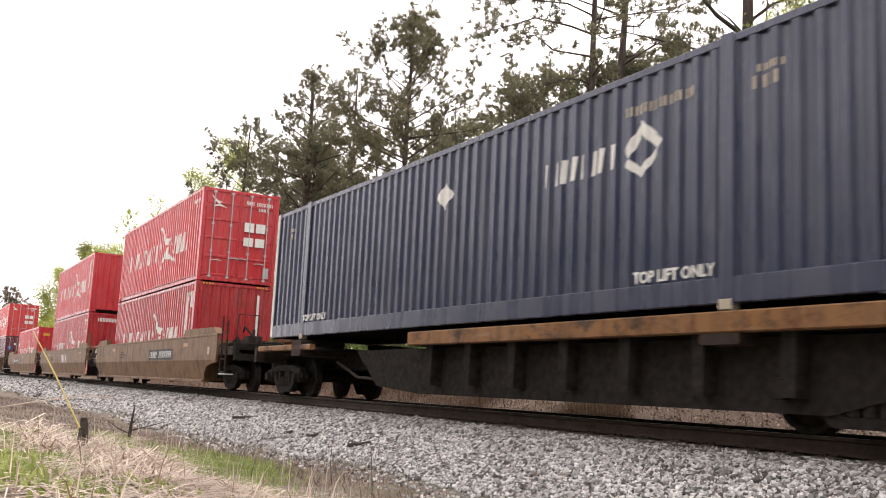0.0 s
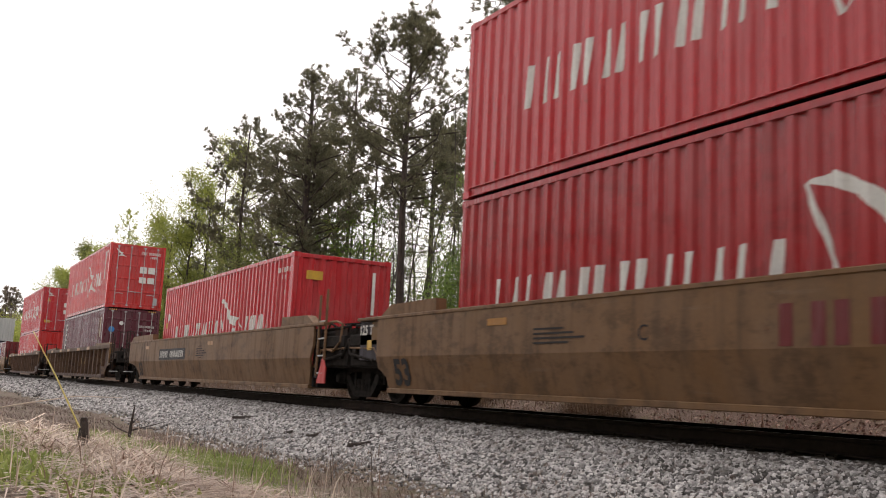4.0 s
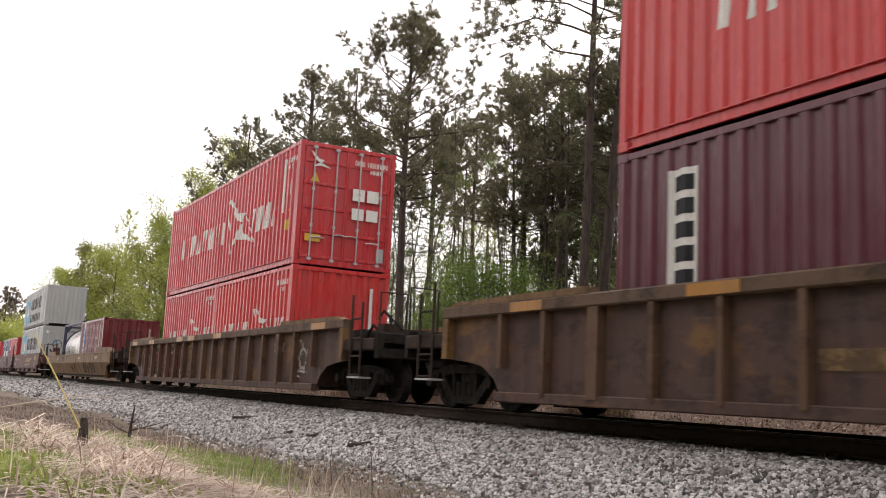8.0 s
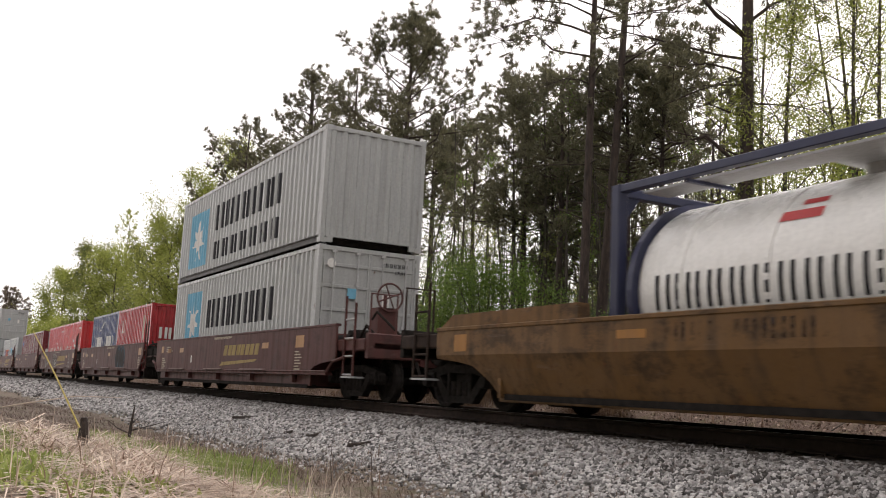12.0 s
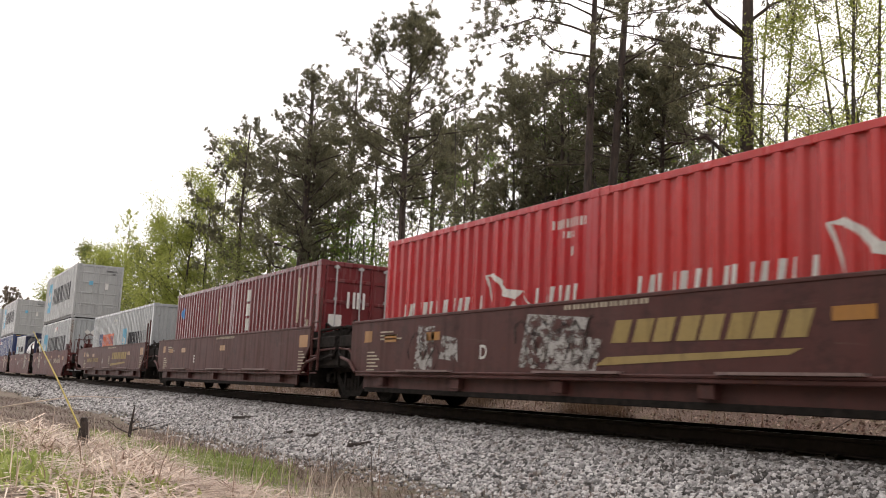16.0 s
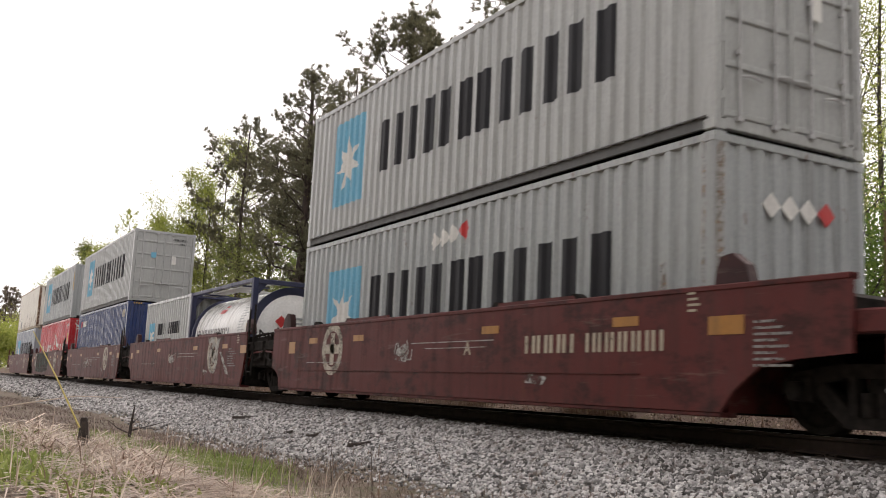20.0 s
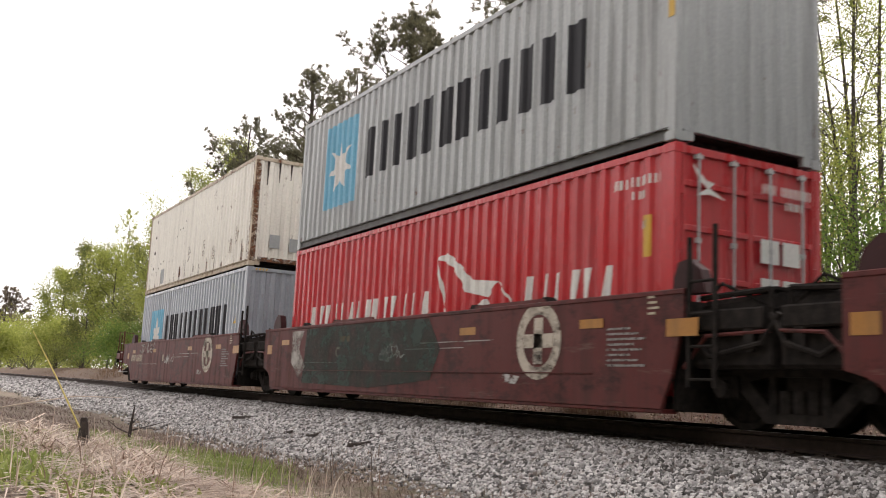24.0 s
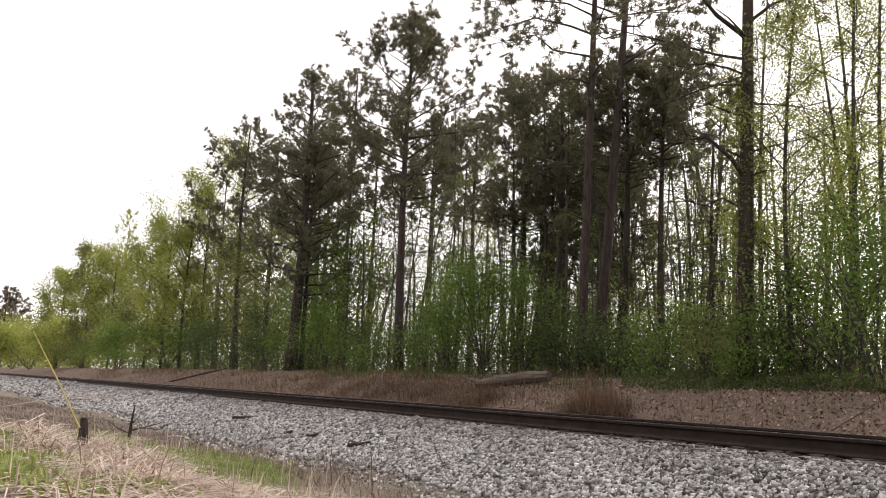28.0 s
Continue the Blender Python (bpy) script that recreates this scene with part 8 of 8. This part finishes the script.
# five-unit oxide red car
OXI = [("A", 246.57, "end", "joint"), ("E", 262.3, "joint", "joint"), ("D", 278.09, "joint", "joint"), ("C", 293.45, "joint", "joint"), ("B", 309.1, "joint", "end")]
for i, (u, s, f, r) in enumerate(OXI):
    jf = (s - OXI[i - 1][1]) / 2 if i else None
    jr = (OXI[i + 1][1] - s) / 2 if i < 4 else None
    c = well_car("oxide red well car unit with flat worn sides", "short", "plain", BROWN_RED, s, f, r, 1.46, 0.18, False, jf, jr)
    ux = {0: 1.4, 1: -1.0, 2: -1.2, 3: -2.8, 4: -1.2}[i]
    lettering(c, u, 0.28, ux, 0.80, CREAM_INK, "pale unit letter", bold=0.006)
    if i in (0, 4):
        ex = -3.6 if i == 0 else 3.95
        on_car(c, "round_emblem", ring(ex, 0.96, 0.34, 0.50) + [rect(ex - 0.10, 0.66, ex + 0.10, 1.26), rect(ex - 0.33, 0.87, ex + 0.33, 1.05)], EMBLEM, "round cream emblem with a cross")
        nx, k = (2.98, 1.0) if i == 0 else (-6.05, 0.68)
        on_car(c, "number_line", bars(nx, nx + 1.1 * k, 0.80, 1.03, 4, 0.3, 0.15) + bars(nx + 1.3 * k, nx + 2.7 * k, 0.80, 1.03, 6, 0.3, 0.2), CREAM_INK, "cream number bars")
    else:
        on_car(c, "round_emblem", ring(3.9, 0.96, 0.34, 0.50) + [rect(3.80, 0.66, 4.0, 1.26), rect(3.57, 0.87, 4.23, 1.05)], EMBLEM, "round cream emblem with a cross")
    amber(c, (-5.6, -2.4, 2.1, 5.0) if i else (-4.6, -2.4, 2.1, 5.0), 1.14, w=0.45, h=0.11)
    on_car(c, "reflector", [rect(6.3, 0.95, 6.78, 1.14)], REFLECT, "amber reflector")
    on_car(c, "reflector", [rect(-6.75, 0.9, -6.45, 1.1) if i else rect(-5.98, 0.9, -5.62, 1.14)], REFLECT, "amber reflector")
    fine_print(c, 5.3 if i else 6.9, 1.05, 5, 0.75 if i else 0.5, mat=FAINT_INK)
    fine_print(c, 6.0, 1.38, 3, 0.2)
    on_car(c, "scuff", [rect(-0.3 + 0.3 * i, 0.99, 2.2 + 0.2 * i, 1.005), rect(0.1, 0.90, 2.0, 0.912), rect(-4.9, 0.70, -3.1 + 0.3 * i, 0.712)], SPRAY_PALE, "thin pale scrape marks", lift=0.007)
    on_car(c, "scuff", [[(-0.9, 0.74), (-0.45, 0.70), (-0.35, 0.88), (-0.5, 1.0), (-0.8, 0.92)], [(3.0, 0.42), (3.4, 0.40), (3.5, 0.50), (3.1, 0.54)]], SPRAY_BLOT, "pale flaked scuff", lift=0.009)
    scribble(c, -0.85 + 0.1 * i, 0.72, 0.62, 0.32, 4, 30 + i, SPRAY_PALE, "pale sprayed scrawl")
    if i == 1:
        on_car(c, "scrawl", ring(4.0, 0.85, 0.28, 0.42, 18) + [[(4.3, 1.35), (4.55, 1.35), (4.2, 0.7), (3.95, 0.75)], [(4.55, 1.0), (4.72, 1.0), (5.5, 0.42), (5.2, 0.44)], rect(3.4, 1.25, 4.0, 1.40)], SPRAY_PALE, "pale grey sprayed figure shape", lift=0.010)
    if i == 3:
        on_car(c, "spray_cloud", [[(-4.5, 0.30), (-1.2, 0.26), (1.0, 0.42), (1.3, 0.9), (0.9, 1.38), (-1.5, 1.40), (-4.35, 1.38)]], SPRAY_GREEN, "dull green sprayed field", lift=0.010)
        on_car(c, "spray_block", [[(-5.2, 1.36), (-4.5, 1.36), (-4.75, 1.0), (-4.35, 0.62), (-4.7, 0.42), (-5.15, 0.7)]], SPRAY_WORN, "pale sprayed patch", lift=0.012)
    if i in (2, 4):
        x, z = (-1.6, 0.58) if i == 2 else (-4.55, 1.10)
        scribble(c, x, z, 2.1, 0.34, 10, 50 + i, SPRAY_PALE, "pale sprayed letter strokes")
        scribble(c, x + 0.1, z - 0.04, 1.9, 0.3, 6, 60 + i, SPRAY_DARK_WORN, "thin dark sprayed strokes", lift=0.009)

lo = container("grey container with rust streaked post, in the well", 12.192, H9, GREY_OLD, 246.57, 0.32, False)
grey_livery(lo, x0=-2.68, x1=4.5, z0=1.05, z1=2.0, panel=(-4.75, -3.2, 0.5, 2.25))
for k, (x, m) in enumerate(((-0.25, WHITE), (0.05, WHITE), (0.35, WHITE), (0.72, STICKER_RED))):
    on_side(lo, "hazard_diamond", [[(x, 2.22 + 0.03 * k), (x + 0.16, 2.38 + 0.03 * k), (x, 2.54 + 0.03 * k), (x - 0.16, 2.38 + 0.03 * k)]], m, "hazard diamond sticker")
    y = -0.35 + 0.3 * k
    on_front(lo, "hazard_diamond", [[(y, 2.02), (y + 0.15, 2.17), (y, 2.32), (y - 0.15, 2.17)]], m, "hazard diamond sticker")
on_side(lo, "rust_streak", [rect(5.90, 0.15, 6.085, 2.85), rect(5.2, 0.9, 5.34, 1.5)], RUST_STAIN, "brown rust down the corner post", 0.008)
on_front(lo, "rust_streak", [rect(-1.2, 0.15, -1.08, 2.85)], RUST_STAIN, "brown rust down the corner post", 0.03)
up = container("grey container with closed doors", 12.192, H9, GREY, 246.57, 3.24, True)
grey_livery(up, x0=-2.65, x1=4.5, z0=1.07, z1=2.05, panel=(-4.88, -3.37, 0.68, 2.46), door=True)
tank_container("white tank in a blue frame with red hazard diamond", 259.27, 0.28)
g20 = container("short grey container with black bars", 6.058, H8, GREY, 265.33, 0.28, False)
grey_livery(g20, True, x0=-1.1, x1=1.85, z0=1.42, z1=1.80, panel=(-2.45, -1.6, 1.0, 1.85))
lo = container("navy blue container low in the well", 12.192, H9, BLUE, 278.09, 0.32, False)
on_side(lo, "letter_bar", bars(-4.85, -3.35, 2.22, 2.50, 5, 0.34, 0.12), WHITE, "bold white letter bars")
on_side(lo, "red_mark", [rect(-5.3, 2.2, -4.95, 2.5)], STICKER_RED, "small red mark")
on_side(lo, "number_line", bars(4.9, 5.5, 2.3, 2.6, 2), CREAM_INK, "pale number bars")
hazard_stripes(lo)
up = container("grey container with closed panelled doors", 12.192, H9, GREY, 278.09, 3.24, True)
grey_livery(up, x0=-2.65, x1=4.5, z0=1.07, z1=2.05, panel=(-4.6, -3.05, 0.78, 2.5), door=True)
lo = container("bright red container with doors, in the well", 12.192, H9, RED, 293.45, 0.32, True)
red_livery(lo, False, 1.12, door=True)
on_side(lo, "label_yellow", [rect(5.55, 1.6, 5.68, 2.1)], STICKER_YELLOW, "yellow label")
up = container("grey container with a yellow striped corner post", 12.192, H9, GREY_OLD, 293.45, 3.24, False)
grey_livery(up, x0=-2.65, x1=4.5, z0=1.07, z1=2.05, panel=(-4.7, -3.15, 0.7, 2.5))
part("post_stripe", Shape().box(5.96, 6.06, -1.223, -1.21, 1.5, 2.5), STICKER_YELLOW, up, "yellow warning stripe")
lo = container("blue grey container low in the well", 12.192, H9, GREY_BLUE, 309.1, 0.32, False)
grey_livery(lo, x0=-2.5, x1=4.6, z0=1.05, z1=2.0, panel=(-4.66, -2.95, 0.5, 2.25))
on_side(lo, "warning", [[(5.1, 1.45), (5.38, 1.45), (5.24, 1.72)]], STICKER_YELLOW, "yellow warning triangle")
hazard_stripes(lo)
up = container("old cream container with rusty posts and rust stains", 12.192, H9, CREAM, 309.1, 3.24, False, rail_mat=paint("rust_eaten_cream", (0.55, 0.47, 0.36), 0.6, 0.4, 0.92))
on_side(up, "repair_patch", [rect(-3.95, 0.25, -3.5, 0.75)], GREY_OLD, "grey repair patch")
for k in range(13):
    x = -1.3 + 0.56 * k + 0.12 * math.sin(5 * k)
    z = 0.32 + 0.25 * (k % 3)
    w = 0.05 + 0.03 * (k % 4)
    on_side(up, "rust_stain", [disc(x, z + 0.12, w, 0.15 + 0.06 * (k % 3), 12)], RUST_STAIN, "brown rust stain")
for k in range(15):
    x = -5.0 + 0.31 * k
    on_side(up, "rust_spot", [disc(x, 0.62 + 0.11 * k + 0.05 * math.sin(3 * k), 0.016 + 0.008 * (k % 3), 0.028, 8)], RAIL_RUST, "dark rust spot")
for k in range(12):
    on_side(up, "rust_spot", [disc(-5.55 + 0.20 * (k % 3) + 0.05 * math.sin(2 * k), 0.5 + 0.19 * k, 0.025, 0.05 + 0.02 * (k % 2), 8)], RAIL_RUST, "dark rust spot")
on_side(up, "rust_streak", [rect(5.93, 0.12, 6.09, 2.80), rect(-6.09, 0.12, -5.97, 2.8), rect(5.70, 0.20, 5.80, 0.95)], RUST_DEEP, "dark rust down the corner post", 0.010)
on_front(up, "rust_streak", [rect(-1.20, 0.12, -1.06, 2.80), rect(1.08, 0.12, 1.20, 2.80), rect(-1.0, 0.12, 1.05, 0.24)], RUST_DEEP, "dark rust on the end frame", 0.032)
for k in range(16):
    x = -5.6 + 0.74 * k + 0.2 * math.sin(7 * k)
    on_side(up, "rust_streak", [[(x, 0.18), (x + 0.10, 0.18), (x + 0.07, 0.34 + 0.14 * (k * 5 % 4)), (x + 0.03, 0.34 + 0.14 * (k * 5 % 4))]], RUST_DEEP, "rust streak above the bottom rail", 0.006)
on_front(up, "repair_patch", [rect(-0.7, 0.5, -0.42, 0.85), rect(-0.15, 0.45, 0.35, 0.8), rect(0.5, 0.5, 0.75, 0.85)], GREY_OLD, "grey repair patches")
for k in range(6):
    y = -0.9 + 0.32 * k
    on_front(up, "rust_streak", [[(y, 2.78), (y + 0.06, 2.78), (y + 0.035, 2.15 + 0.1 * (k % 3)), (y + 0.02, 2.15 + 0.1 * (k % 3))]], RAIL_RUST, "rust streak")


# ---- movement ----
def along(t):
    """How far the train's mark has run at t seconds; it slows a little."""
    u = (t - 14.0) / 14.0
    return 11.65826 * t - 1.5744 * u * u + 0.48235 * u ** 3


def slack(s):
    """How far the cars at this distance have run in against their couplers."""
    for end, run in ((62, 0.03), (85, 0.06), (108, 0.18), (131, 0.24), (155, 0.10), (236, 0.02)):
        if s < end:
            return run
    return 0.15 if s < 301 else 0.09


def motions():
    for ob, s, z in MOVING:
        walk(ob, [(t, pose(along(t) - s + slack(s), TRACK_Y, z)) for t in range(0, 29)])
    for ob, x, r in WHEELS:
        walk(ob, [(k / 20.0, pose(x, 0, r, 0, math.degrees(along(k / 20.0) / r), 0)) for k in range(0, 561)])


motions()
